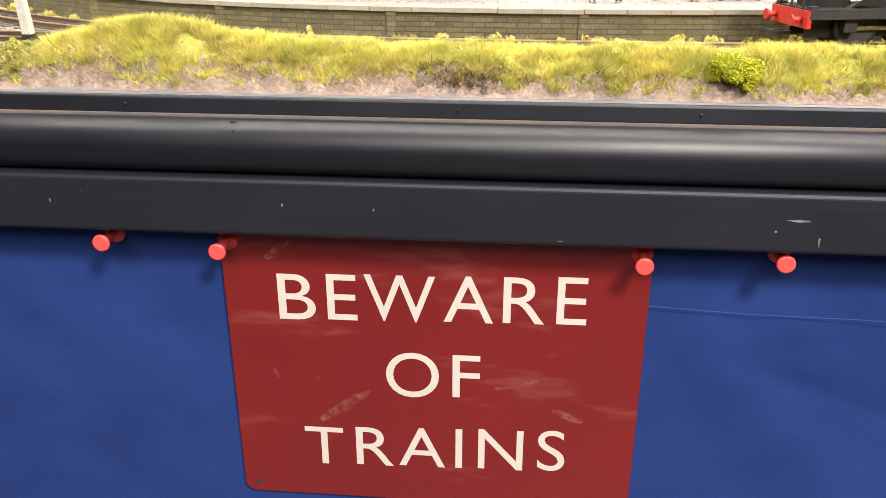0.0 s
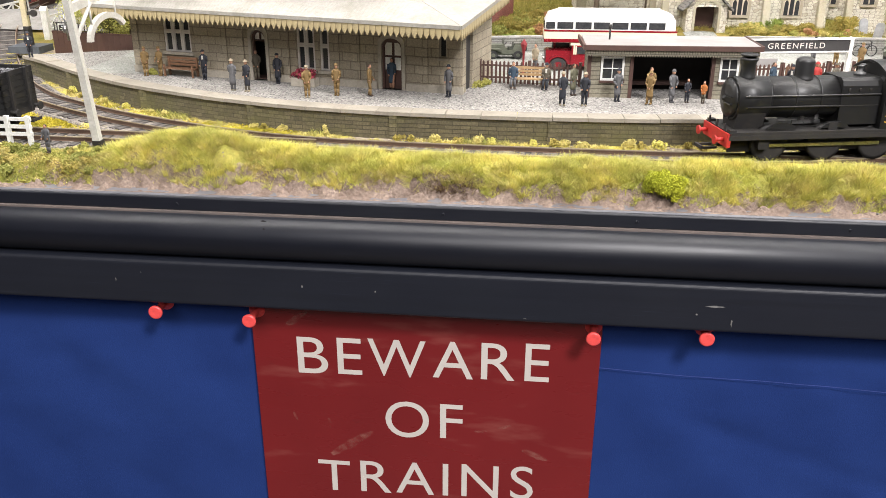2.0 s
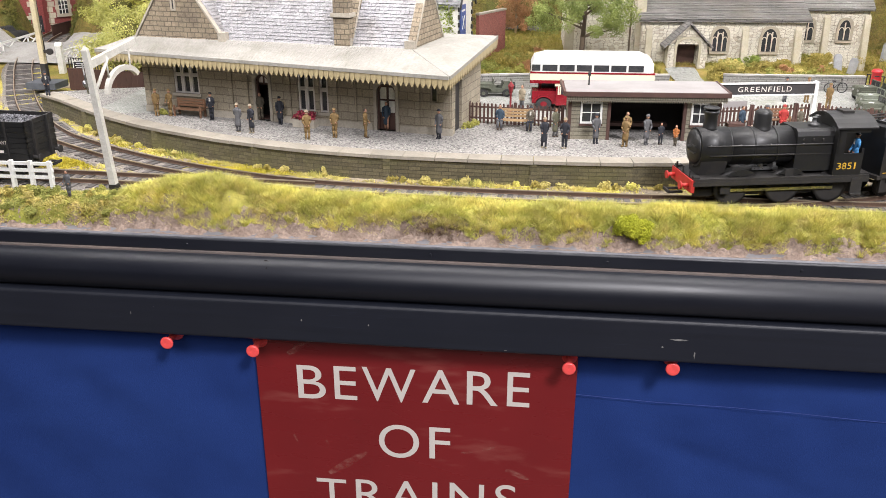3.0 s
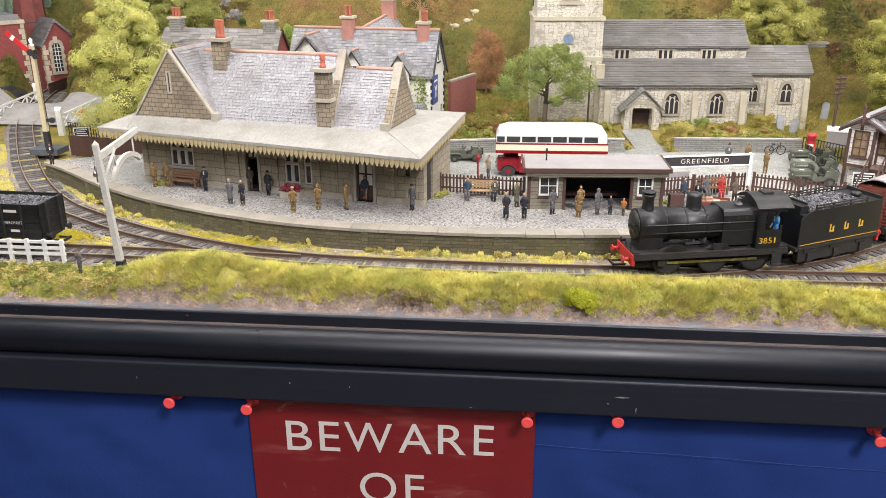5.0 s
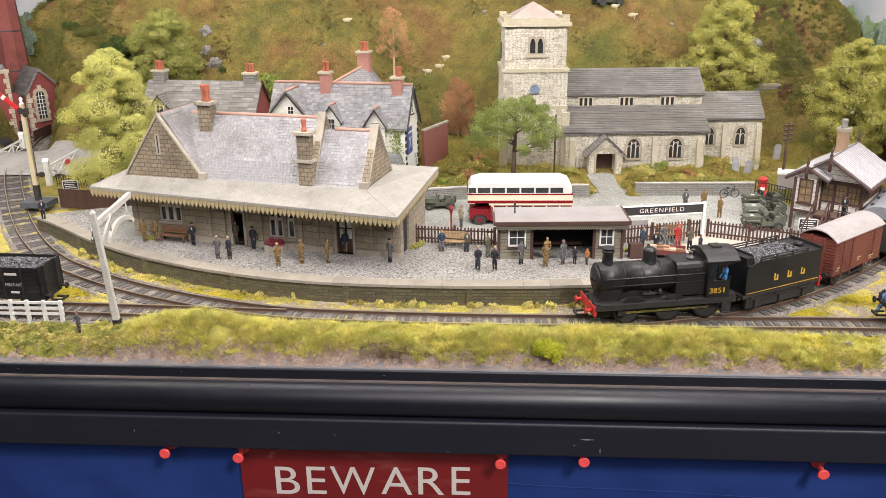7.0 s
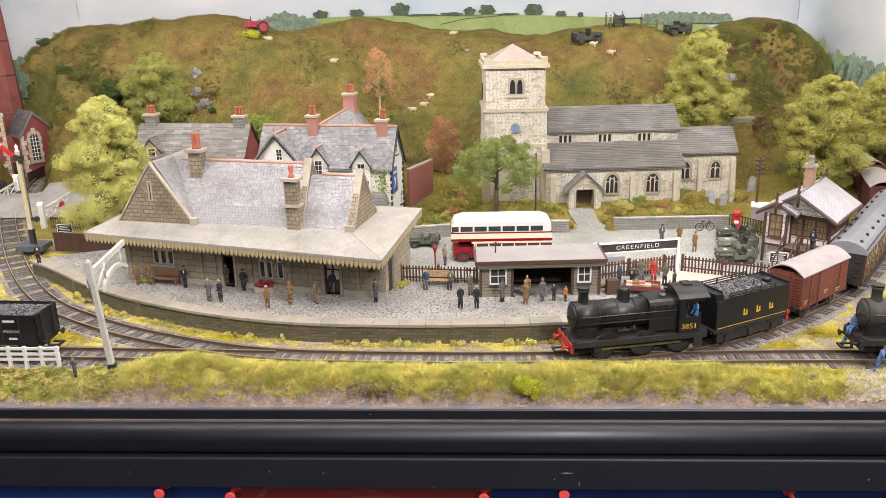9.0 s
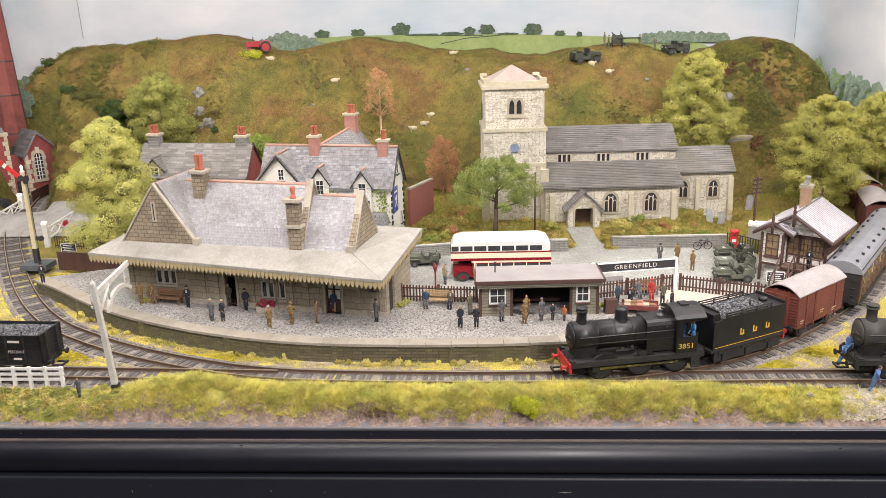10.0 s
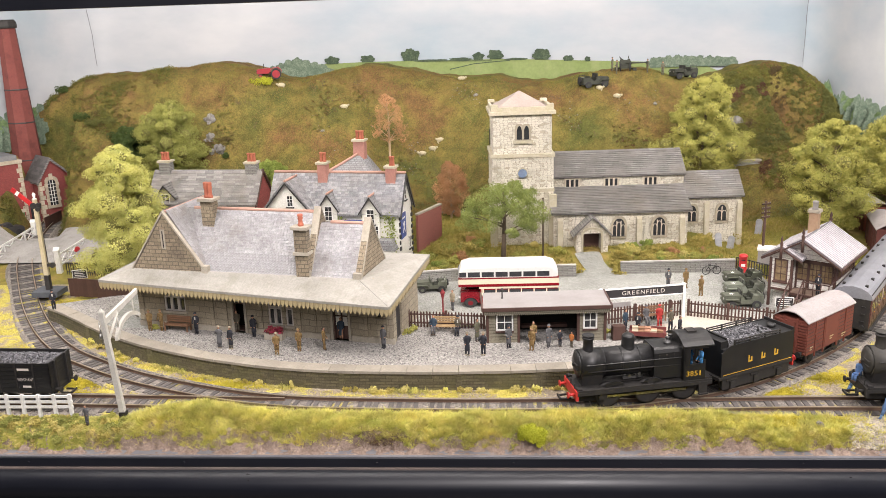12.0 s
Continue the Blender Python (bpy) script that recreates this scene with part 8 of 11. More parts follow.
def brake_van(t):
    L, w = 92, 15.4
    part("floor_frame", M().box(2, -w, 10.5, L, w, 13.5), FRAME_BLACK, t)
    part("cabin", M().box(24, -w, 13.5, L - 18, w, 40), BAUXITE_DK, t)
    for y in (-w, w - 1):
        for x0, x1 in ((4, 24), (L - 18, L - 2)):
            part("veranda_side", M().box(x0, y, 13.5, x1, y + 1, 26), BAUXITE_DK, t)
            part("veranda_post", M().box(x0 if x0 < 10 else x1 - 1.6, y, 13.5, (x0 if x0 < 10 else x1 - 1.6) + 1.6, y + 1, 40), BAUXITE_DK, t)
        part("footboard", M().box(6, y - 2.4 if y < 0 else y, 5, L - 4, y + 1 if y < 0 else y + 3.4, 6), FRAME_BLACK, t, "long grey wooden footboard")
        part("footboard", M().box(6, y - 1.6 if y < 0 else y, 10, L - 4, y + 1 if y < 0 else y + 2.6, 11), FELT, t)
        yy = y - 0.9 if y < 0 else y + 1.9
        part("handrail", M().cyl((28, yy, 20), (70, yy, 20), 0.5, 0.5, 6).cyl((28, yy, 18), (28, yy, 32), 0.5, 0.5, 6).cyl((22, yy, 16), (22, yy, 32), 0.5, 0.5, 6).cyl((70, yy, 18), (70, yy, 34), 0.5, 0.5, 6), WHITE, t, "white handrails")
        part("side_lookout", M().box(44, y - 1.4 if y < 0 else y, 25, 52, y + 1 if y < 0 else y + 2.4, 34), BAUXITE, t)
    for x in (4, L - 3):
        part("end_board", M().box(x, -w, 13.5, x + 1, w, 25), BAUXITE_DK, t)
    part("deck", M().box(2, -w + 1, 13.5, 24, w - 1, 14.4), FELT, t)
    part("roof", arc_roof(M(), 1, L + 1, w + 1, 39.6, 5.6, 0.9, 12), VAN_ROOF, t, "curved grey roof")
    for x in (40, 62):
        part("roof_lamp", M().cyl((x, 0, 44), (x, 0, 47.5), 1.2, 1.0, 8), FRAME_BLACK, t)
    for x in (20, 72):
        wheelset(t, x, 6.4)
    buffers(t, 2, -1)
    buffers(t, L, 1)


def train():
    t = vehicle("steam_locomotive", 0, 108, "black steam locomotive with red buffer beam and yellow numerals", "locomotive")
    locomotive(t)
    t = vehicle("locomotive_tender", 113, 84, "black tender with coal load and gold initials", "tender")
    tender(t)
    t = vehicle("goods_van", 208, 80, "red oxide goods van with slatted ends behind the tender", "goods van")
    goods_van(t, BAUXITE, VAN_ROOF)
    t = vehicle("passenger_coach", 302, 226, "dark maroon passenger coach with grey roof", "coach")
    coach(t)
    t = vehicle("goods_van", 540, 80, "dark brown goods van with grey roof", "goods van")
    goods_van(t, BAUXITE_DK, VAN_ROOF, False)
    t = vehicle("goods_van", 632, 80, "reddish brown goods van with streaked grey roof", "goods van")
    goods_van(t, BAUXITE, VAN_ROOF, False)
    t = vehicle("goods_van", 724, 80, "reddish brown goods van with pale green roof", "goods van")
    goods_van(t, BAUXITE, PALE_VAN_ROOF, False)
    t = vehicle("brake_van", 816, 94, "dark red goods brake van with white handrails", "brake van")
    brake_van(t)
    p = thing("parked_locomotive", 335, 403.2, 6.1, 0, "weathered black steam locomotive standing on the siding", "locomotive")
    locomotive(p, False)


train()


def coal_wagon():
    t = thing("coal_wagon", -291, 411.3, 6.1, 177.3, "black open coal wagon with pale lettering, full of coal", "wagon")
    L, w = 76, 15.8
    part("underframe", M().box(2, -12, 10, L, 12, 12.6), FRAME_BLACK, t)
    part("floor", M().box(2, -w, 12, L, w, 13.4), FRAME_BLACK, t)
    for y in (-w, w - 1.2):
        for i in range(7):
            part("side_plank", M().box(2, y, 13.2 + i * 3.5, L, y + 1.2, 16.5 + i * 3.5), LOCO_BLACK, t)
        for x in (16, 31, 46, 61):
            part("strap", M().box(x - 0.8, y - 0.4, 12, x + 0.8, y + 1.6, 37.6), FRAME_BLACK, t)
    for x in (2, L - 1.2):
        for i in range(7):
            part("end_plank", M().box(x, -w, 13.2 + i * 3.5, x + 1.2, w, 16.5 + i * 3.5), LOCO_BLACK, t)
        for y in (-8, 8):
            part("end_post", M().box(x - 1.6 if x < 10 else x + 1, y - 1.1, 11, x if x < 10 else x + 2.8, y + 1.1, 37.4), FRAME_BLACK, t)
    rnd = random.Random(8)
    m = M().box(3.5, -14.4, 32, L - 1.5, 14.4, 34)
    for i in range(1200):
        x, y = rnd.uniform(4, L - 3), rnd.uniform(-14, 14)
        s = rnd.uniform(0.45, 0.95)
        m.at(x, y, 34.4 + 1.6 * (1 - (y / 15) ** 2), rnd.uniform(0, 180), rnd.uniform(0, 180), rnd.uniform(0, 180)).box(-s, -s * 0.7, -s * 0.6, s, s * 0.7, s * 0.6)
    tagged(part("coal", m, COAL, t, "grey black coal load"), "", "", "", "stuff")
    for x in (18, 58):
        wheelset(t, x, 6.4)
        for y in (-12, 11):
            part("axle_guard", M().box(x - 3, y, 4.4, x + 3, y + 1, 10.4), FRAME_BLACK, t)
    buffers(t, 2, -1)
    buffers(t, L, 1)
    txt = M().at(0, 0, 0, 0, 0, 180)
    word(txt, "MERCHANT", -29.5, -16, 22.6, 25.0, -w - 0.5)
    part("lettering", txt, SIGN_WHITE, t, "white painted word", fix=False)
    part("lettering", M().at(0, 0, 0, 0, 0, 180).box(-29, -w - 0.5, 31.4, -19, -w - 0.45, 33.4), SIGN_WHITE, t, "pale bar of unread lettering")
    part("lettering", M().at(0, 0, 0, 0, 0, 180).box(-26, -w - 0.5, 16.8, -19, -w - 0.45, 18.6), SIGN_WHITE, t, "pale bar of unread lettering")


coal_wagon()


# ---- painted model figures: plain shapes ----
TONES = {}


def tone(name, c):
    if name not in TONES:
        TONES[name] = surf(name, c, tuple(v * 0.75 for v in c), 5, 0.9, 0.75, 0.04)
    return TONES[name]


KHAKI, NAVY, GREY, TWEED = ("khaki_paint", (0.20, 0.125, 0.045)), ("navy_paint", (0.016, 0.018, 0.026)), ("grey_paint", (0.10, 0.10, 0.105)), ("tweed_paint", (0.10, 0.085, 0.06))
TEAL, SCARLET, OVERALL, FLESH, STRAW = ("teal_paint", (0.03, 0.055, 0.085)), ("scarlet_paint", (0.36, 0.03, 0.025)), ("overall_blue", (0.10, 0.20, 0.42)), ("flesh_paint", (0.46, 0.25, 0.16)), ("straw_paint", (0.30, 0.25, 0.17))
SKYBLUE, OLIVE = ("bright_blue_paint", (0.06, 0.26, 0.55)), ("olive_paint", (0.13, 0.125, 0.08))


def figure(x, y, z, coat, legs=None, hat=None, rz=0, long_coat=False, h=21.8, sit=False, label="", lean=0):
    legs, hat = legs or coat, hat
    rnd = random.Random(int(x * 7 + y))
    k = h / 23.0
    m = M().at(0, 0, 0, lean, 0, 0)
    hip = 10.5 * k
    if sit:
        hip = 6.0 * k
        for s in (-1.3, 1.3):
            m.cyl((s * k, 0, hip), (s * k, -5.5 * k, hip), 1.3 * k, 1.1 * k, 7, 1).cyl((s * k, -5.5 * k, hip), (s * k, -6 * k, 0.6), 1.1 * k, 0.9 * k, 7, 1)
            m.box(s * k - 0.8 * k, -8 * k, 0, s * k + 0.8 * k, -5.2 * k, 1.1 * k, 3)
    else:
        step = rnd.uniform(-0.9, 0.9)
        for s in (-1, 1):
            m.cyl((s * 1.1 * k, s * step, 0.8), (s * 1.15 * k, s * step * 0.6 - 0.3, hip * 0.5), 0.8 * k, 1.0 * k, 7, 1).cyl((s * 1.15 * k, s * step * 0.6 - 0.3, hip * 0.5), (s * 1.1 * k, 0, hip), 1.0 * k, 1.3 * k, 7, 1)
            m.ball((s * 1.1 * k, s * step - 0.6 * k, 0.6 * k), 0.8 * k, 1.7 * k, 0.7 * k, 7, 3)
    low = 4.5 * k if long_coat else hip - 1.2 * k
    m.lathe([(2.3 * k, 0), (2.35 * k, 2 * k), (1.95 * k, hip - low + 3 * k), (2.6 * k, hip - low + 6.8 * k), (2.3 * k, hip - low + 7.9 * k), (1.3 * k, hip - low + 8.6 * k), (0.7 * k, hip - low + 9.2 * k)], (0, 0, low), 10, 0, True, 1.05, 0.72)
    top = hip + 8.4 * k
    for s in (-1, 1):
        ex, ey = s * rnd.uniform(2.6, 3.2) * k, rnd.uniform(-1.4, 0.5) * k
        m.cyl((s * 2.4 * k, 0, top - 1.0 * k), (ex, ey, top - 4.6 * k), 0.95 * k, 0.75 * k, 7, 0)
        hx, hy, hz = ex - s * rnd.uniform(0.2, 1.9) * k, ey - rnd.uniform(0.5, 3.0) * k, top - rnd.uniform(6.4, 8.0) * k
        m.cyl((ex, ey, top - 4.6 * k), (hx, hy, hz), 0.75 * k, 0.55 * k, 7, 0).ball((hx, hy, hz - 0.4 * k), 0.55 * k, 0.6 * k, 0.7 * k, 6, 2)
    if hat == NAVY and not long_coat:
        m.box(-0.6 * k, -2.05 * k, top - 3.2 * k, 0.6 * k, -1.4 * k, top - 0.4 * k, 4)
    m.ball((0, -0.2 * k, top + 1.9 * k), 1.15 * k, 1.3 * k, 1.6 * k, 10, 2)
    if hat:
        m.lathe([(1.7 * k, 0), (1.75 * k, 0.25 * k), (1.25 * k, 0.4 * k), (1.15 * k, 1.2 * k), (0.5 * k, 1.5 * k), (0, 1.5 * k)], (0, -0.25 * k, top + 2.6 * k), 12, 3)
    else:
        m.ball((0, 0.15 * k, top + 2.4 * k), 1.25 * k, 1.35 * k, 1.25 * k, 9, 3)
    mats = [tone(*coat), tone(*legs), tone(*FLESH), tone(*(hat or ("hair_paint", (0.07, 0.045, 0.03)))), tone("shirt_white", (0.55, 0.53, 0.48))]
    names = {KHAKI: "khaki", NAVY: "dark navy", GREY: "grey", TWEED: "brown", TEAL: "teal", SCARLET: "red", OVERALL: "blue overall", SKYBLUE: "bright blue", OLIVE: "olive", STRAW: "straw"}
    text = label or f"tiny painted model figure in {names.get(coat, 'plain')} {'long coat' if long_coat else 'clothes'}"
    return solo("model_figure", m, mats, text, "figurine", "", "model figures", x, y, z, rz)


P17 = 17.1
for row in (
    (-270, 536, KHAKI, None, KHAKI, 10, 0), (-259, 537, KHAKI, None, KHAKI, -20, 0), (-221, 527, NAVY, NAVY, NAVY, 0, 0), (-187, 491, GREY, GREY, STRAW, 180, 1),
    (-176, 489, NAVY, TWEED, STRAW, -20, 1), (-183, 532, TWEED, TWEED, None, 10, 0), (-163, 518, NAVY, NAVY, NAVY, 0, 1), (-130, 474, KHAKI, KHAKI, STRAW, 15, 0),
    (-112, 483, KHAKI, KHAKI, KHAKI, -10, 0), (-90, 485, KHAKI, KHAKI, None, 90, 0), (-79, 510, TEAL, FLESH, None, 0, 1), (-37, 488, GREY, NAVY, NAVY, -30, 1),
    (38, 471, NAVY, NAVY, STRAW, 15, 1), (52, 471, NAVY, NAVY, STRAW, -10, 0), (74, 487, GREY, NAVY, NAVY, 20, 1), (94, 481, KHAKI, KHAKI, KHAKI, -40, 1),
    (96, 496, KHAKI, KHAKI, None, 20, 0), (109, 488, GREY, GREY, GREY, 30, 1), (46, 503, OLIVE, GREY, None, 40, 1), (-400, 600, NAVY, NAVY, NAVY, 30, 0),
    (181, 525, TEAL, NAVY, None, 40, 0), (191, 516, NAVY, NAVY, NAVY, -30, 0), (222, 526, TWEED, NAVY, TWEED, 30, 0), (226, 506, NAVY, NAVY, None, 60, 0),
    (244, 648, GREY, GREY, NAVY, 0, 0), (262, 648, KHAKI, KHAKI, KHAKI, 20, 0), (272, 622, KHAKI, KHAKI, KHAKI, -50, 0),
):
    x, y, coat, legs, hat, rz, lc = row
    figure(x, y, P17, coat, legs, hat, rz, bool(lc))
figure(119, 489, P17, NAVY, NAVY, None, 10, False, 16)
figure(129, 487, P17, ("rust_paint", (0.38, 0.13, 0.03)), TWEED, None, -20, False, 15)
figure(5, 523, P17 + 1, TEAL, GREY, None, 0, False, 22, True)
figure(28, 521, P17 + 1, TWEED, NAVY, NAVY, -10, False, 22, True)
figure(203, 544, P17 + 1, GREY, GREY, GREY, 10, False, 22, True)
figure(215, 543, P17 + 1, SCARLET, SCARLET, SCARLET, -5, True, 23, True)
figure(-252, 366, 5.5, GREY, GREY, None, -10, False, 17)
figure(346, 380, 1.5, OVERALL, OVERALL, None, 70, False, 24, False, "tiny painted model figure in blue overalls beside the siding", 14)
figure(341, 409, 21, OVERALL, OVERALL, None, -60, False, 21, True)
figure(340, 424, 4, OVERALL, OVERALL, None, 90, False, 24, False, "tiny painted model figure in blue overalls leaning on the locomotive", 24)
figure(366, 566, 35.8, NAVY, NAVY, NAVY, -30, False, 21)
figure(20, 585, 17.3, STRAW, GREY, None, -30, False, 22)


# crew standing on the footplate
def crew():
    a = on_line(HEAD + 112)
    figure(a.x - 3, a.y - 10, a.z + 18.5, SKYBLUE, SKYBLUE, NAVY, -80, False, 23)
    a = on_line(HEAD + 104)
    figure(a.x, a.y + 6, a.z + 19, SKYBLUE, SKYBLUE, NAVY, 80, False, 22)


crew()


# ---- platform furniture ----
def bench(x, y, rz, w=26, mat=None):
    mat = mat or BENCH_WOOD
    t = thing("platform_bench", x, y, P17, rz, "brown wooden slatted bench on the platform", "bench", "platform benches")
    for i in range(3):
        part("seat_slat", M().box(-w / 2, -4 + 2.2 * i, 5.6, w / 2, -2.3 + 2.2 * i, 6.4), mat, t)
    for i in range(3):
        part("back_slat", M().box(-w / 2, 2.6, 7.5 + 2.3 * i, w / 2, 3.3, 9.2 + 2.3 * i), mat, t)
    for s in (-w / 2 + 1, w / 2 - 1):
        part("bench_end", M().box(s - 0.7, -4, 0, s + 0.7, -3, 9).box(s - 0.7, 2.4, 0, s + 0.7, 3.6, 14).box(s - 0.7, -4, 5, s + 0.7, 3, 5.8), mat, t)


bench(-243, 537, -12, 26)
bench(16, 528, -5, 26, tone("pale_bench_wood", (0.36, 0.24, 0.12)))
bench(210, 552, 12, 26)


def flower_tub(x, y):
    t = thing("flower_tub", x, y, P17, -10, "stone flower tub with pink flowers", "planter")
    part("tub", M().box(-9, -4, 0, 9, 4, 6), STN_TRIM, t)
    part("soil", M().box(-8, -3, 6, 8, 3, 6.4), EARTH, t)
    return t


TUB = flower_tub(-142, 513)


def trunk_case(x, y, z, w, d, h, rz, mat, label):
    t = thing("travelling_case", x, y, z, rz, label, "luggage", "platform luggage")
    part("case", M().box(-w / 2, -d / 2, 0, w / 2, d / 2, h), mat, t)
    for s in (-w / 4, w / 4):
        part("strap", M().box(s - 0.6, -d / 2 - 0.2, -0.0, s + 0.6, d / 2 + 0.2, h + 0.2), BROWN_WOOD, t)


trunk_case(172, 506, P17, 11, 7, 13, 8, BROWN_WOOD, "dark brown upright travelling trunk on the platform")


def trolley(x, y, rz):
    t = thing("luggage_trolley", x, y, P17, rz, "red platform trolley loaded with parcels", "trolley")
    red = tone("trolley_red", (0.15, 0.035, 0.03))
    part("deck", M().box(-16, -8, 5, 16, 8, 6.6), red, t)
    for y0 in (-8, 7.2):
        part("side_rail", M().box(-16, y0, 6.6, 16, y0 + 0.8, 9), red, t)
    for xx in (-12, 12):
        for yy in (-7, 7):
            part("wheel", M().cyl((xx, yy - 0.8, 2.6), (xx, yy + 0.8, 2.6), 2.6, 2.6, 14), FRAME_BLACK, t)
    rnd = random.Random(3)
    for i in range(9):
        xx, yy = -11 + (i % 5) * 5.4, -3.4 + (i // 5) * 6.5
        c = rnd.choice([(0.42, 0.22, 0.14), (0.5, 0.42, 0.3), (0.32, 0.12, 0.09), (0.25, 0.13, 0.07)])
        part("parcel", M().at(xx, yy, 6.6, 0, 0, rnd.uniform(-20, 20)).box(-2.6, -2, 0, 2.6, 2, rnd.uniform(2, 3.6)), tone(f"parcel_{i}", c), t)


trolley(198, 506, -10)


def sack_truck(x, y, rz):
    t = thing("sack_truck", x, y, P17, rz, "black two-wheeled sack truck lying on the platform", "sack truck")
    for s in (-3, 3):
        part("side_bar", M().cyl((-8, s, 2), (9, s, 12), 0.6, 0.5, 6), FRAME_BLACK, t)
        part("wheel", M().cyl((-6, s * 1.3 - 0.5, 2), (-6, s * 1.3 + 0.5, 2), 2, 2, 12), FRAME_BLACK, t)
    for i in range(5):
        f = i / 5
        part("cross_bar", M().cyl((-7 + 14 * f, -3, 2.6 + 8.4 * f), (-7 + 14 * f, 3, 2.6 + 8.4 * f), 0.4, 0.4, 5), FRAME_BLACK, t)


sack_truck(219, 497, 50)


def lamp_standard(x, y, z):
    t = thing("platform_lamp", x, y, z, 0, "red station lamp on a short post behind the fence", "lamp")
    part("post", M().lathe([(1.6, 0), (1.2, 2), (0.8, 4), (0.8, 16.6), (1.3, 17.4)], (0, 0, 0), 10), tone("lamp_maroon", (0.22, 0.018, 0.022)), t)
    part("lantern", M().lathe([(1.0, 0), (2.3, 5.2), (2.7, 5.6), (1.1, 8), (0.4, 9.2)], (0, 0, 17.4), 8, 0, False), tone("lamp_maroon", (0.30, 0.02, 0.025)), t)


lamp_standard(11, 572, 17.2)


# ---- signals, loading gauge, gates ----
GAUGE_WHITE = surf("weathered_white", (0.56, 0.545, 0.50), (0.46, 0.445, 0.40), 12, 1.2, 0.7, 0.08, 0, (0.3, 0.27, 0.2), 0.4)


def loading_gauge():
    t = thing("loading_gauge", -229.5, 380, 4, 0, "white wooden loading gauge with hanging curved bar", "loading gauge")
    post = M().add([(-2.1, -2.1, 0), (2.1, -2.1, 0), (2.1, 2.1, 0), (-2.1, 2.1, 0), (-8.6, 0.4, 88), (-5.2, 0.4, 88), (-5.2, 3.8, 88), (-8.6, 3.8, 88), (-6.9, 2.1, 91)],
                   [(0, 3, 2, 1), (0, 1, 5, 4), (1, 2, 6, 5), (2, 3, 7, 6), (3, 0, 4, 7), (4, 5, 8), (5, 6, 8), (6, 7, 8), (7, 4, 8)])
    part("post", post, GAUGE_WHITE, t, "white painted square post")
    part("post_foot", M().box(-2.6, -2.6, -4, 2.6, 2.6, 6), FRAME_BLACK, t, "black tarred foot")
    part("arm", M().add([(-8.2, 4, 76.5), (-5.6, 4, 76.5), (-3.4, 60, 83.5), (-6, 60, 83.5), (-8.2, 4, 81.5), (-5.6, 4, 81.5), (-3.4, 60, 87.6), (-6, 60, 87.6)], [(0, 3, 2, 1), (4, 5, 6, 7), (0, 1, 5, 4), (1, 2, 6, 5), (2, 3, 7, 6), (3, 0, 4, 7)]), GAUGE_WHITE, t)
    arc = [math.pi * (0.02 + 0.83 * i / 16) for i in range(17)]
    bow = [(40 - 24 * math.cos(a), 58 + 15 * math.sin(a)) for a in arc] + [(40 - 20.4 * math.cos(a), 58 + 11.6 * math.sin(a)) for a in reversed(arc)]
    part("gauge_bar", M().prism(bow, -6.4, -3.8, "x"), GAUGE_WHITE, t, "white curved gauge bar")
    for y in (22, 52):
        part("hanger", M().cyl((-5.2, y, 82), (-5.1, y, 68), 0.6, 0.6, 5), GAUGE_WHITE, t)
    part("brace", M().cyl((-6.6, 4, 60), (-5.2, 24, 80), 1.1, 1.1, 6), GAUGE_WHITE, t)
    part("pulley", M().cyl((-10.5, 2, 68), (-8.6, 2, 68), 2.2, 2.2, 12).cyl((-10, 2, 80), (-9, 2, 62), 0.5, 0.5, 6), STEEL, t)


loading_gauge()


def semaphore():
    t = thing("semaphore_signal", -444, 672, 13, 0, "cream signal post with red semaphore arm raised", "signal")
    part("base_plate", M().box(-15, -12, -3, 15, 12, 3), surf("dark_slate_base", (0.09, 0.10, 0.115), None, 10, 1, 0.7, 0.05), t, "dark square base")
    part("lower_post", M().box(-2.6, -2.6, 3, 2.6, 2.6, 20), BLACK_TRIM, t)
    part("post", M().prism([(-2.5, 20), (2.5, 20), (1.8, 108), (-1.8, 108)], -2.0, 2.0), surf("pale_cream_post", (0.60, 0.53, 0.37), (0.52, 0.45, 0.30), 14, 1.2, 0.6, 0.05, 0, (0.3, 0.25, 0.17), 0.3), t, "cream painted post")
    part("finial", M().lathe([(2.8, 0), (2.2, 1.5), (1.2, 2), (2.0, 6), (0.4, 8)], (0, 0, 107), 8), WHITE, t)
    a = part("signal_arm", M().at(0, -3, 100, 0, 42, 0).box(-30, -0.5, -2.4, -2, 0.5, 2.4), PILLAR_RED, t, "red arm with white band")
    part("white_band", M().at(0, -3.2, 100, 0, 42, 0).box(-24, -0.5, -2.45, -20.5, 0.4, 2.45), WHITE, a)
    part("spectacle", M().at(0, -3, 100, 0, 42, 0).cyl((-1, -0.8, 0), (-1, 0.8, 0), 3.4, 3.4, 14).cyl((5, -0.8, 0), (5, 0.8, 0), 2.6, 2.6, 12), BLACK_TRIM, t)
    part("lamp", M().box(2, -1.6, 97, 5.6, 1.6, 103), BLACK_TRIM, t)
    part("counterweight", M().box(2.6, -1, 30, 9, 1, 33).cyl((8.5, -1.4, 31.5), (8.5, 1.4, 31.5), 3, 3, 12), BLACK_TRIM, t)
    part("signal_wire", M().cyl((3.4, 0, 33), (3.4, 0, 98), 0.3, 0.3, 5), BLACK_TRIM, t)
    part("ladder", M().cyl((-1.5, 4, 3), (-1.5, 3, 104), 0.35, 0.35, 5).cyl((1.5, 4, 3), (1.5, 3, 104), 0.35, 0.35, 5), BLACK_TRIM, t)


semaphore()


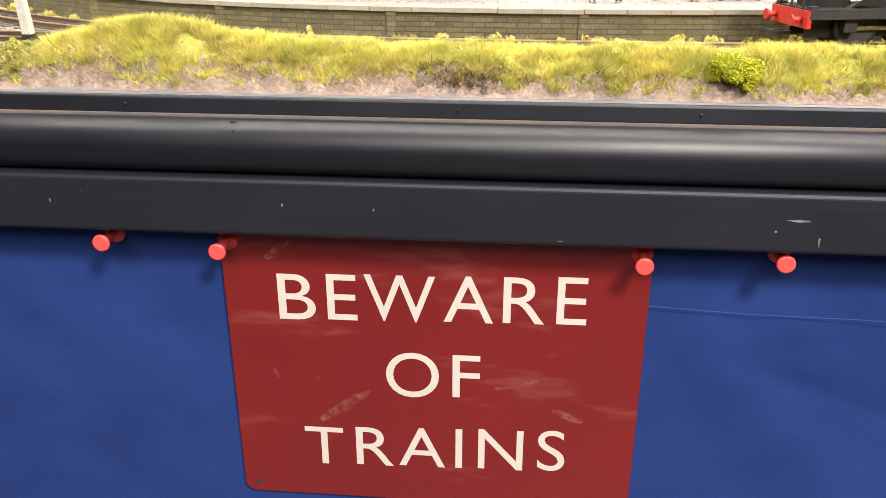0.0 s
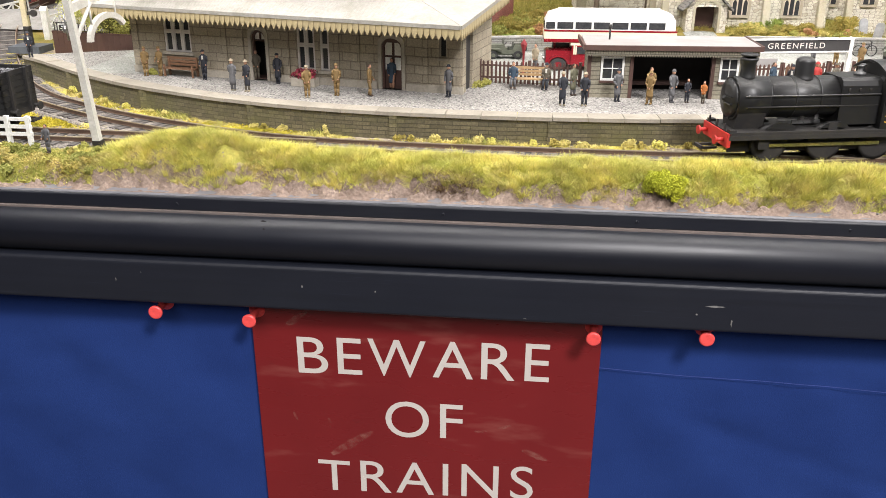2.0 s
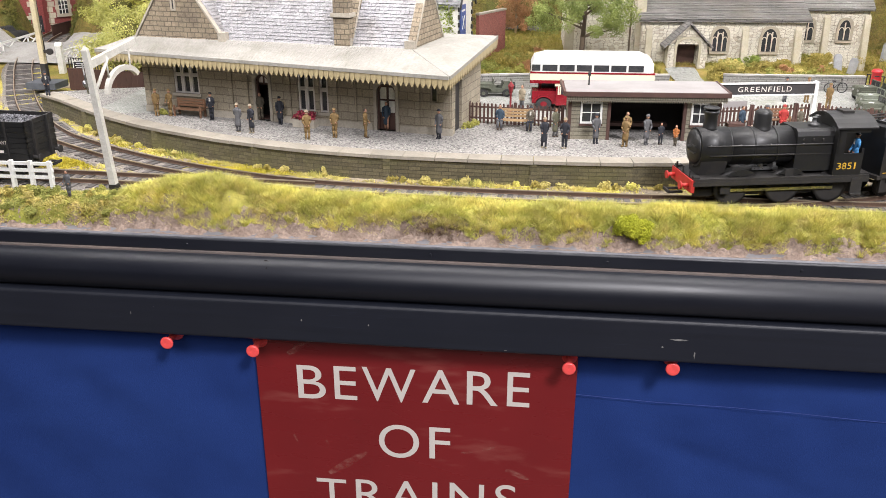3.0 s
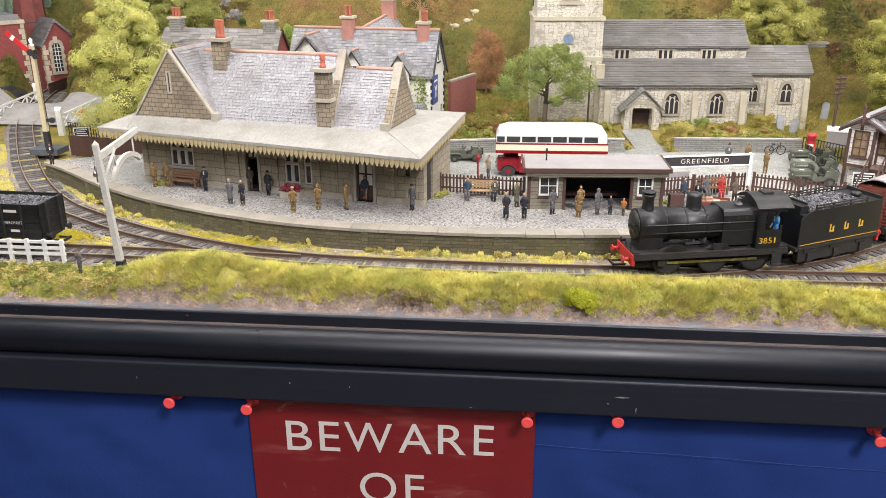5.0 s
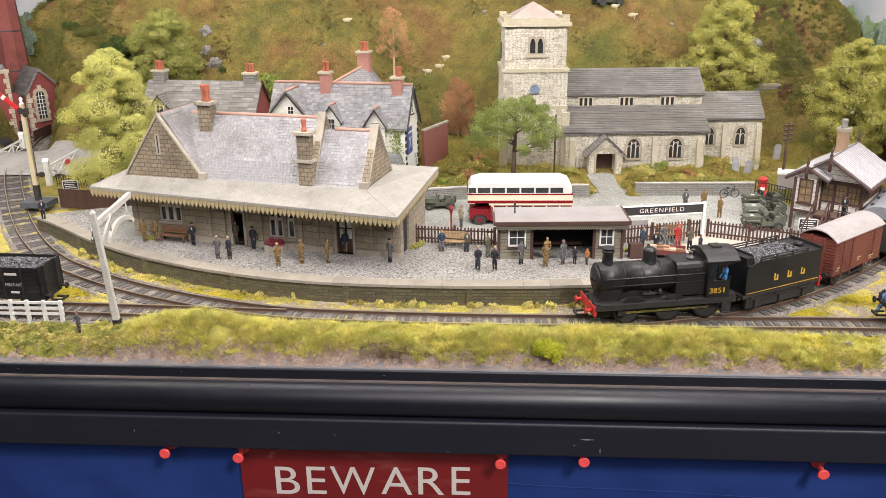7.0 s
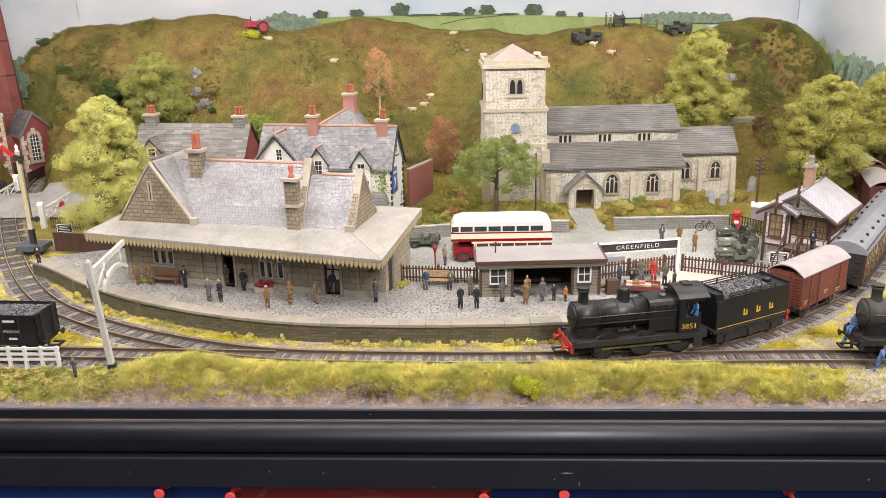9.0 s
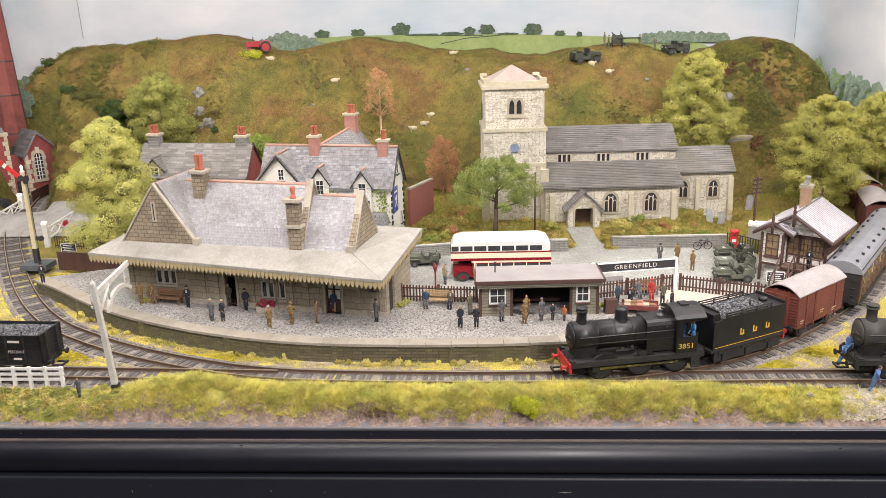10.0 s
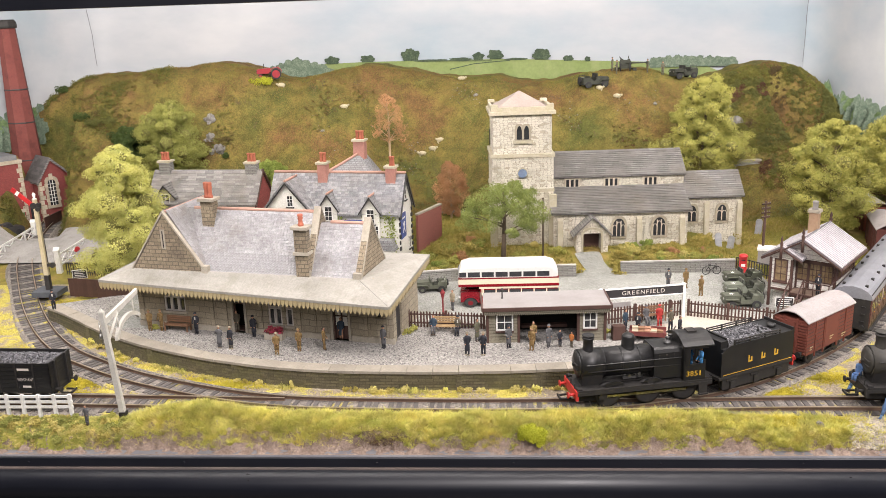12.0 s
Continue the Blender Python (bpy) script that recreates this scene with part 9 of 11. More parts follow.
def crossing_gate(x0, y0, x1, y1, z):
    ln, ang = math.hypot(x1 - x0, y1 - y0), math.degrees(math.atan2(y1 - y0, x1 - x0))
    t = thing("crossing_gate", x0, y0, z, ang, "white wooden level crossing gate with diagonal braces", "gate", "crossing gates")
    part("gate_post", M().box(-3, -3, -6, 3, 3, 24).prism([(-3.6, 24), (3.6, 24), (0, 28)], -3.6, 3.6), WHITE, t)
    for zz in (3, 16):
        part("bar", M().box(0, -0.8, zz, ln, 0.8, zz + 2.2), WHITE, t)
    n = 4
    for i in range(n + 1):
        part("upright", M().box(ln * i / n - 0.8, -0.8, 3, ln * i / n + 0.8, 0.8, 18), WHITE, t)
    for i in range(n):
        a, b = ln * i / n, ln * (i + 1) / n
        part("diagonal", M().cyl((a, 0, 4), (b, 0, 17), 0.8, 0.8, 5), WHITE, t)
        part("diagonal", M().cyl((a, 0.4, 17), (b, 0.4, 4), 0.8, 0.8, 5), WHITE, t)


crossing_gate(-597, 920, -580, 790, 12)
crossing_gate(-481, 765, -490, 880, 12)
t_target = thing("gate_target", -487, 822, 20, 80, "small round red target board on the gate", "target board")
part("disc", M().cyl((0, -1.5, 0), (0, -2.4, 0), 5.5, 5.5, 16), PILLAR_RED, t_target)
part("bracket", M().box(-1, -1.5, -3, 1, 0, 3), WHITE, t_target)


def white_rail_fence():
    t = thing("rail_fence", -380, 388, 4, 0, "white three-rail wooden fence beside the siding", "fence")
    for z in (5, 9.5, 14):
        part("rail", M().box(0, -0.8, z, 106, 0.6, z + 2), WHITE, t)
    for i in range(9):
        part("post", M().box(i * 13 - 1, -1.6, -4, i * 13 + 1.4, 0.8, 17), WHITE, t)


white_rail_fence()


def iron_fence(x0, y0, x1, y1, z, h=15):
    ln, ang = math.hypot(x1 - x0, y1 - y0), math.degrees(math.atan2(y1 - y0, x1 - x0))
    t = thing("iron_railing", x0, y0, z, ang, "thin black iron railing", "railing", "iron railings")
    for zz in (3, h - 1):
        part("rail", M().box(0, -0.4, zz, ln, 0.4, zz + 0.8), BLACK_TRIM, t)
    me = M().box(-0.35, -0.35, 0, 0.35, 0.35, h).mesh("bar", [BLACK_TRIM])
    for i in range(int(ln / 3.2) + 1):
        part("bar", me, BLACK_TRIM, t, "", True, (i * 3.2, 0, 0))


iron_fence(-455, 735, -330, 712, 14)
iron_fence(330, 706, 372, 655, 17, 16)


def board_fence(x0, y0, x1, y1, z, h, label):
    ln, ang = math.hypot(x1 - x0, y1 - y0), math.degrees(math.atan2(y1 - y0, x1 - x0))
    t = thing("board_fence", x0, y0, z, ang, label, "fence", "board fences")
    n = max(2, int(ln / 6))
    rnd = random.Random(int(ln))
    me = M().box(0.1, -0.6, -3, ln / n - 0.1, 0.6, h).mesh("board", [BROWN_WOOD])
    for i in range(n):
        part("board", me, BROWN_WOOD, t, "", True, (ln * i / n, 0, rnd.uniform(-0.3, 0.3)))
    part("cap_rail", M().box(0, -1, h, ln, 1, h + 1), BROWN_WOOD, t)


board_fence(-418, 668, -300, 645, 12, 17, "brown close-boarded fence beside the station")
board_fence(-601, 957, -606, 1100, 12, 20, "dark brown close-boarded fence behind the crossing")


def notice(x, y, z, rz, post=True):
    t = thing("trespass_notice", x, y, z, rz, "small black and white notice board on a post", "notice", "trackside notices")
    if post:
        part("post", M().box(-1.4, -1, -8, 1.4, 1, 10), BENCH_WOOD, t)
    b = part("board", M().box(-8.2, -1.6, 10, 8.2, -0.6, 20.6), WHITE, t)
    part("panel", M().box(-7.4, -2, 10.8, 7.4, -1.6, 19.8), BLACK_TRIM, b)
    for i in range(4):
        part("line_of_writing", M().box(-6.2 + (i % 2), -2.2, 11.9 + 2.0 * i, 6.2 - (i % 3), -2, 12.6 + 2.0 * i), WHITE, b)


notice(-415, 690, 13, 12)
notice(336, 566, 14, -10)


# ---- vehicles ----
def double_decker():
    t = thing("double_decker_bus", 76, 608, 17.3, 1.5, "cream and red vintage double-decker bus", "bus")
    W, L = 15.5, 50
    t.scale = (0.97, 0.94, 0.755)
    part("lower_body", M().box(-30, -W, 5, L, W, 26), BUS_RED, t)
    part("bonnet", M().box(-L, -W + 3, 6, -28, W - 10, 20).cyl((-L, -4, 14), (-30, -4, 15), 6.5, 7.5, 14), BUS_RED, t)
    part("cab", M().box(-L + 6, -1, 6, -28, W, 28), BUS_RED, t)
    guard = [radians(a) for a in range(0, 176, 12)]
    part("mudguard", M().prism([(-40 + 9 * math.cos(a), 6.4 + 9 * math.sin(a)) for a in guard] + [(-40 + 7.6 * math.cos(a), 6.4 + 7.6 * math.sin(a)) for a in reversed(guard)], -W - 0.4, -W + 5), BUS_RED, t)
    part("cream_band", M().box(-31, -W - 0.3, 26, L + 0.3, W + 0.3, 28.6), BUS_CREAM, t)
    pts = [(-L - 1, 28), (L, 28), (L + 0.6, 34), (L, 50), (L - 3, 56), (L - 9, 58.6), (-L + 8, 58.6), (-L + 1, 56), (-L - 2, 48), (-L - 2, 34)]
    o = part("upper_body", M().prism(pts, -W - 0.2, W + 0.2), BUS_WHITE, t)
    b = o.modifiers.new("rounded", "BEVEL")
    b.width, b.segments, b.limit_method, b.angle_limit = 4.5 * MM, 4, "ANGLE", radians(60)
    part("cream_panel", M().box(-L - 2.1, -W - 0.45, 31, L + 0.75, W + 0.45, 40.4), BUS_CREAM, t)
    for z, h in ((29, 3.4), (39.6, 1.6)):
        part("red_band", M().box(-L - 2.2, -W - 0.7, z, L + 0.9, W + 0.7, z + h), BUS_RED, t)
    for s in (-W - 0.5, W + 0.1):
        for i in range(6):
            x = -36 + i * 14.2
            part("upper_window", M().box(x - 6.2, s, 42.4, x + 6.2, s + 0.4, 49), GLASS_DARK, t)
        part("upper_window", M().box(-L - 1, s, 42.4, -44, s + 0.4, 49), GLASS_DARK, t)
        for i in range(6):
            x = -20 + i * 13
            part("lower_window", M().box(x - 5.6, s, 17.4, x + 5.6, s + 0.4, 24.6), GLASS_DARK, t)
    part("front_window", M().box(-L - 2.4, -12, 42.4, -L - 1.9, 12, 49), GLASS_DARK, t)
    part("window_pillar", M().box(-28.5, -W - 0.6, 17, -27.4, -W, 26), BUS_CREAM, t)
    for i in range(7):
        part("window_pillar", M().box(-27 + i * 13, -W - 0.65, 17, -26 + i * 13, -W - 0.1, 25.4), BUS_CREAM, t)
    part("cab_window", M().box(-L + 8, -1.5, 19, -31, -0.9, 26), GLASS_DARK, t)
    part("window_frame", M().box(-L + 7, -1.8, 18, -30, -1.4, 19).box(-L + 7, -1.8, 26, -30, -1.4, 27).box(-31, -1.8, 18, -30, -1.4, 27), BUS_CREAM, t)
    part("cab_front_window", M().box(-L + 5.4, 1, 19, -L + 6, W - 1.5, 26), GLASS_DARK, t)
    part("roof_dome", M().box(-L + 9, -11, 58.6, L - 10, 11, 59.6), BUS_WHITE, t)
    for x in (-40, 30):
        for y in (-W + 2, W - 2):
            w = part("wheel", M().cyl((x, y - 2.2, 6.4), (x, y + 2.2, 6.4), 6.4, 6.4, 20), TYRE, t)
            part("hub", M().cyl((x, y - 2.5, 6.4), (x, y + 2.5, 6.4), 2.8, 2.8, 12), BUS_RED, w)
    part("radiator", M().box(-L - 1.2, -9, 6, -L, 1, 20), STEEL, t)
    for y in (-10, 3):
        part("headlight", M().cyl((-L - 2.6, y, 12), (-L, y, 12), 2, 1.6, 12), STEEL, t)


double_decker()


def jeep(x, y, z, rz, mat, label, s=1.0, star=True):
    t = thing("army_jeep", x, y, z, rz, label, "jeep", "army jeeps")
    t.scale = (s, s, s * 0.88)
    part("chassis", M().box(-20, -8, 5, 22, 8, 8).box(-20, -7, 8, -2, 7, 15), mat, t)
    # floor, dashboard and seats take a darker green for shade in the tub
    part("tub_floor", M().box(-2, -8, 8, 21, 8, 8.8), ARMY_DARK, t)
    for y0 in (-9, 8):
        part("tub_side", M().prism([(-4, 6), (22, 6), (22, 17), (10, 17), (8, 11.5), (1.5, 11.5), (-1, 16), (-4, 16)], y0, y0 + 1), mat, t)
        part("roof_hoop", M().cyl((20, y0 + 0.5, 12), (20, y0 + 0.5, 21), 0.5, 0.5, 6), mat, t)
    part("tailboard", M().box(21, -8, 6, 22, 8, 17), mat, t)
    part("roof_hoop", M().cyl((20, -8.5, 21), (20, 8.5, 21), 0.5, 0.5, 6), mat, t)
    part("dashboard", M().box(-2, -8, 13, -1, 8, 16.6), ARMY_DARK, t)
    part("bonnet", M().box(-21, -7, 15.2, -3, 7, 17.2), mat, t)
    part("grille", M().box(-21.8, -7, 8, -20, 7, 16.5), mat, t)
    for y0 in (-11.5, 8.5):
        part("wing", M().prism([(-21, 12.4), (-8, 12.4), (-5, 9), (-4, 9), (-7, 13.6), (-21, 13.6)], y0, y0 + 3), mat, t)
    part("windscreen", M().box(-2.6, -8, 16, -1.8, 8, 17.4).box(-2.6, -8, 17, -1.8, -7, 23.4).box(-2.6, 7, 17, -1.8, 8, 23.4).box(-2.6, -8, 22.6, -1.8, 8, 23.6).box(-2.6, -0.4, 17, -1.8, 0.4, 23), mat, t)
    part("screen_pane", M().box(-2.4, -7, 17.4, -2.0, -0.4, 22.6).box(-2.4, 0.4, 17.4, -2.0, 7, 22.6), GLASS_DARK, t)
    for y0 in (-6.6, 1.2):
        part("seat", M().box(4, y0, 10, 9, y0 + 5.4, 13).box(9, y0, 11, 10.6, y0 + 5.4, 19), ARMY_DARK, t)
    part("rear_seat", M().box(15, -6, 11, 20, 6, 14).box(19, -6, 13, 20.6, 6, 18), ARMY_PALE, t)
    part("steering_wheel", M().at(1.4, 4, 17.5, 0, -55, 0).lathe([(2.2, 0), (2.6, 0.2), (2.2, 0.4)], (0, 0, 0), 12), BLACK_TRIM, t)
    for xx in (-14, 14):
        for yy in (-9.4, 9.4):
            w = part("wheel", M().cyl((xx, yy - 1.6, 5.2), (xx, yy + 1.6, 5.2), 5.2, 5.2, 18), TYRE, t)
            part("hub", M().cyl((xx, yy - 1.9, 5.2), (xx, yy + 1.9, 5.2), 2.4, 2.4, 10), mat, w)
    part("spare_wheel", M().cyl((22, 0, 13), (24.6, 0, 13), 5, 5, 16), TYRE, t)
    for y0 in (-4.6, 4.6):
        part("headlight", M().cyl((-22.4, y0, 13), (-21, y0, 13), 1.5, 1.2, 10), STEEL, t)
    if star:
        k = [(1.0 if i % 2 == 0 else 0.42) * 3.6 for i in range(10)]
        part("star_mark", M().add([(-12 + k[i] * math.cos(0.628 * i), k[i] * math.sin(0.628 * i), 17.25) for i in range(10)], [tuple(range(10))]), WHITE, t, "white star", fix=False)


jeep(-6, 648, 17.3, 9, ARMY, "dark green army jeep parked beside the station", 0.74, False)
jeep(323, 660, 17.3, 9, ARMY, "dark green army jeep with a bonnet star near the pillar box", 0.86)
jeep(314, 623, 17.3, 6, ARMY_PALE, "dusty green army jeep with a pale bonnet star in the yard", 0.86)
jeep(303, 589, 17.3, 4, ARMY, "dark green army jeep parked beside the picket fence", 0.86)
jeep(352, 1118, ground_z(352, 1118), 25, ARMY_DARK, "dark army jeep on the hill crest", 0.95, False)
jeep(213, 1086, ground_z(213, 1086) - 2, 203, ARMY_DARK, "dark army vehicle on the hill crest", 1.0, False)


def field_gun(x, y, z):
    t = thing("field_gun", x, y, z, -8, "small dark green field gun on the hill crest", "field gun")
    part("shield", M().prism([(-9, 4), (9, 4), (9, 14), (6, 19), (2, 17), (-2, 17), (-7, 20), (-9, 14)], -1, 0), ARMY_DARK, t)
    part("barrel", M().cyl((0, -1, 12), (30, -6, 13), 1.3, 0.9, 8).cyl((30, -6, 13), (33, -6.4, 13.1), 1.5, 1.5, 8), ARMY_DARK, t)
    part("breech", M().box(-7, -2, 9, 3, 3, 14).cyl((-4, 2, 14), (-9, 2, 22), 0.7, 0.7, 6).cyl((3, 2, 14), (5, 2, 23), 0.6, 0.6, 6), ARMY_DARK, t)
    part("ammunition_box", M().box(-16, 2, 0, -10, 6, 6).box(12, -2, 0, 17, 2, 5).box(-22, 0, 0, -18, 4, 4), ARMY_DARK, t)
    part("trail", M().cyl((0, 0, 8), (-16, 10, 1), 1.2, 1.0, 6).cyl((0, 0, 8), (16, 10, 1), 1.2, 1.0, 6), ARMY_DARK, t)
    for s in (-7, 7):
        part("wheel", M().cyl((s - 1, -3, 6), (s + 1, -3, 6), 6, 6, 16), TYRE, t)


field_gun(264, 1116, ground_z(264, 1116))
for x, y in ((250, 1106), (244, 1112), (297, 1112), (320, 1112)):
    figure(x, y, ground_z(x, y), OLIVE, OLIVE, OLIVE, x, False, 21)


TRACTOR_RED = surf("tractor_red", (0.30, 0.016, 0.022), (0.22, 0.012, 0.018), 8, 1, 0.4, 0.02)


def farm_tractor():
    t = thing("farm_tractor", -283, 1096, ground_z(-283, 1096) - 1.5, 14, "bright red farm tractor on the hilltop", "tractor")
    part("bonnet", M().prism([(-19, 9), (2, 9), (2, 17.4), (-17, 16.4), (-19, 14)], -3.6, 3.6), TRACTOR_RED, t)
    part("grille", M().box(-19.6, -3, 9, -19, 3, 14.5), FRAME_BLACK, t)
    part("gearbox", M().box(0, -3.6, 6, 14, 3.6, 11.5), FRAME_BLACK, t)
    part("axle", M().cyl((-14, -6, 4.6), (-14, 6, 4.6), 0.9, 0.9, 6).cyl((10, -9, 8.4), (10, 9, 8.4), 1.4, 1.4, 8), FRAME_BLACK, t)
    part("seat", M().box(9, -2.6, 13, 14, 2.6, 14.4).box(13, -2.6, 14, 14.4, 2.6, 19), TRACTOR_RED, t)
    part("steering_wheel", M().at(5, 0, 19, 0, -60, 0).lathe([(2.6, 0), (3, 0.2), (2.6, 0.4)], (0, 0, 0), 12), BLACK_TRIM, t)
    part("exhaust", M().cyl((-8, 1.5, 17), (-8, 1.5, 24), 0.7, 0.7, 6), FRAME_BLACK, t)
    for s in (-8.6, 8.6):
        w = part("rear_wheel", M().cyl((10, s - 2, 8.4), (10, s + 2, 8.4), 7.9, 7.9, 20), TYRE, t)
        part("rim", M().cyl((10, s - 2.3, 8.4), (10, s + 2.3, 8.4), 5.8, 5.8, 16), TRACTOR_RED, w)
        arc = [(10 + 10 * math.cos(radians(a)), 8.4 + 10 * math.sin(radians(a))) for a in range(20, 161, 20)] + [(10 + 9.3 * math.cos(radians(a)), 8.4 + 9.3 * math.sin(radians(a))) for a in range(160, 19, -20)]
        part("mudguard", M().prism(arc, s - 2.4, s + 2.4), TRACTOR_RED, t)
        w = part("front_wheel", M().cyl((-14, s * 0.75 - 1.3, 4.4), (-14, s * 0.75 + 1.3, 4.4), 4.6, 4.6, 16), TYRE, t)
        part("rim", M().cyl((-14, s * 0.75 - 1.5, 4.4), (-14, s * 0.75 + 1.5, 4.4), 3.2, 3.2, 12), TRACTOR_RED, w)


farm_tractor()


def saloon_car(x, y, z, rz, mat, label):
    t = thing("saloon_car", x, y, z, rz, label, "car", "parked cars")
    o = part("body", M().prism([(-26, 4), (26, 4), (27, 10), (24, 13), (12, 14), (7, 21), (-12, 21), (-19, 14), (-27, 11)], -10, 10), mat, t)
    rough_edge(o, 1.2, 3)
    for s in (-10.3, 9.9):
        part("side_window", M().prism([(-16, 14.4), (-2, 14.4), (-2, 19.6), (-11.4, 19.6)], s, s + 0.4), GLASS_DARK, t)
        part("side_window", M().prism([(-1, 14.4), (9.6, 14.4), (6.4, 19.6), (-1, 19.6)], s, s + 0.4), GLASS_DARK, t)
    for xx in (-16, 17):
        for yy in (-9, 9):
            part("wheel", M().cyl((xx, yy - 1.6, 4.6), (xx, yy + 1.6, 4.6), 4.6, 4.6, 16), TYRE, t)


saloon_car(-640, 915, 16, 60, BLACK_TRIM, "dark saloon car waiting at the level crossing")
saloon_car(-378, 762, 16, -10, tone("car_red", (0.32, 0.03, 0.03)), "red car parked behind the tree")


# ---- yard and churchyard ----
def pillar_box():
    t = thing("pillar_box", 335, 698, 17.2, -15, "red pillar letter box by the yard wall", "letter box")
    part("body", M().lathe([(4.8, 0), (4.8, 2), (4.2, 2.4), (4.2, 18), (4.9, 18.6), (4.9, 19.6), (3.6, 21), (1, 21.6)], (0, 0, 0), 18), PILLAR_RED, t)
    part("posting_slot", M().box(-2, -4.5, 15, 2, -4.0, 16), BLACK_TRIM, t)
    part("door_plate", M().box(-2.2, -4.55, 8, 2.2, -4.0, 11), WHITE, t)


pillar_box()


def telegraph_pole(x, y, z, h):
    t = thing("telegraph_pole", x, y, z, 0, "brown wooden telegraph pole with cross arms", "telegraph pole", "telegraph poles")
    part("pole", M().cyl((0, 0, -6), (0, 0, h), 1.7, 1.3, 8), BROWN_WOOD, t)
    for i in range(4):
        a = part("cross_arm", M().at(0, 0, 0, 0, 0, 25).box(-6, -1.4, h - 4 - 5 * i, 6, -0.2, h - 2.4 - 5 * i), BROWN_WOOD, t)
        for xx in (-5, -2.5, 2.5, 5):
            part("insulator", M().at(0, 0, 0, 0, 0, 25).cyl((xx, -0.8, h - 2.4 - 5 * i), (xx, -0.8, h - 1.4 - 5 * i), 0.45, 0.3, 6), FELT, a)


telegraph_pole(366, 732, 22, 68)
pole = solo("telegraph_pole", M().cyl((0, 0, -4), (0, 0, 74), 1.1, 0.8, 8).cyl((0, 0, 74), (0, 0, 75), 1.3, 1.0, 8), BARK, "thin bare brown pole beside the church wall", "telegraph pole", "", "", 118, 738, 22)


def gravestone(x, y, rz, tilt, h):
    m = M().at(0, 0, 0, tilt, tilt * 0.6, 0).prism([(-4, -3), (4, -3), (4, h - 3), (2.6, h - 0.6), (0, h), (-2.6, h - 0.6), (-4, h - 3)], -0.9, 0.9)
    solo("gravestone", m, surf("pale_headstone", (0.42, 0.43, 0.46), None, 8, 1, 0.9, 0.1), "pale grey leaning gravestone in the churchyard", "gravestone", "", "gravestones", x, y, ground_z(x, y), rz)


for x, y, rz, tl, h in ((334, 797, 10, -6, 17), (348, 799, -10, 9, 17), (392, 836, -15, 5, 20)):
    gravestone(x, y, rz, tl, h)


def bicycle(x, y, z, rz):
    t = thing("bicycle", x, y, z, rz, "black bicycle leaning on the yard wall", "bicycle")
    for xx in (-6, 6):
        turn = [radians(a) for a in range(0, 360, 17)]
        part("wheel", M().prism([(xx + 4.7 * math.cos(a), 4.6 + 4.7 * math.sin(a)) for a in turn] + [(xx + 4.0 * math.cos(a), 4.6 + 4.0 * math.sin(a)) for a in reversed(turn)], -0.3, 0.3), TYRE, t)
    for a, b in (((-6, 0, 4.6), (-2.5, 0, 10)), ((-2.5, 0, 10), (4, 0, 10)), ((-1.5, 0, 4.4), (4, 0, 10)), ((6, 0, 4.6), (4.4, 0, 12)), ((-6, 0, 4.6), (-1.5, 0, 4.4))):
        part("frame_tube", M().cyl(a, b, 0.4, 0.4, 5), BLACK_TRIM, t)
    part("saddle", M().box(-4, -0.8, 10.4, -1, 0.8, 11.4), BLACK_TRIM, t)
    part("handlebar", M().cyl((4.4, -2.4, 12.2), (4.4, 2.4, 12.2), 0.4, 0.4, 5), BLACK_TRIM, t)


bicycle(300, 693.5, 17.2, 6)


def water_tank():
    t = thing("oil_tank", 377, 722, 20, -20, "small pale grey rectangular tank behind the signal box", "tank")
    part("tank", M().box(-18, -8, 0, 18, 8, 16), FELT, t)
    part("lid", M().box(-19, -9, 16, 19, 9, 18.4), WHITE, t)


water_tank()


def sheep(x, y, rz):
    m = M().ball((0, 0, 7), 6.2, 3.4, 3.4, 10, 0).ball((-6.4, 0, 8.6), 2.0, 1.6, 1.7, 8, 0)
    for a in (-3.6, 3.6):
        for b in (-1.6, 1.6):
            m.cyl((a, b, 0), (a, b, 5), 0.6, 0.7, 5, 0)
    solo("sheep_figure", m, WOOL, "tiny cream model sheep on the hillside", "figurine", "", "model sheep", x, y, ground_z(x, y) - 5.0, rz)


for x, y, rz in ((-262, 1080, 20), (-160, 1041, 200), (-43, 1011, 10), (-28, 1016, 170), (-17, 1025, 30), (13, 1122, 190), (221, 1079, 150), (246, 1071, 160)):
    sheep(x, y, rz)


def rock(x, y, s, seed, sink=0.0):
    rnd = random.Random(seed)
    m = M().ball((0, 0, s * 0.2), s, s * rnd.uniform(0.6, 0.9), s * rnd.uniform(0.6, 0.9), 18)
    m.v = [v * (1 + 0.5 * noise.noise(v / (s * 0.8) + Vector((seed, 0, 0))) + 0.28 * noise.noise(v / (s * 0.3) + Vector((0, seed, 0)))) for v in m.v]
    m.sm = [False] * len(m.sm)
    solo("rock", m, STONE_ROCK, "grey limestone rock in the hillside", "rock", "", "hillside rocks", x, y, ground_z(x, y) - sink, rnd.uniform(0, 360))


rnd = random.Random(31)
for x, y, s in ((-362, 1033, 9), (-360, 1017, 10), (-343, 1006, 9.5), (-352, 1001, 6), (410, 1040, 12), (407, 1062, 8), (-187, 1004, 4), (36, 1074, 4), (300, 1060, 4), (-4, 900, 13), (28, 890, 10)):
    rock(x, y, s, int(x * 3 + y), s * 0.5)
rock(300, 372, 3.0, 5)


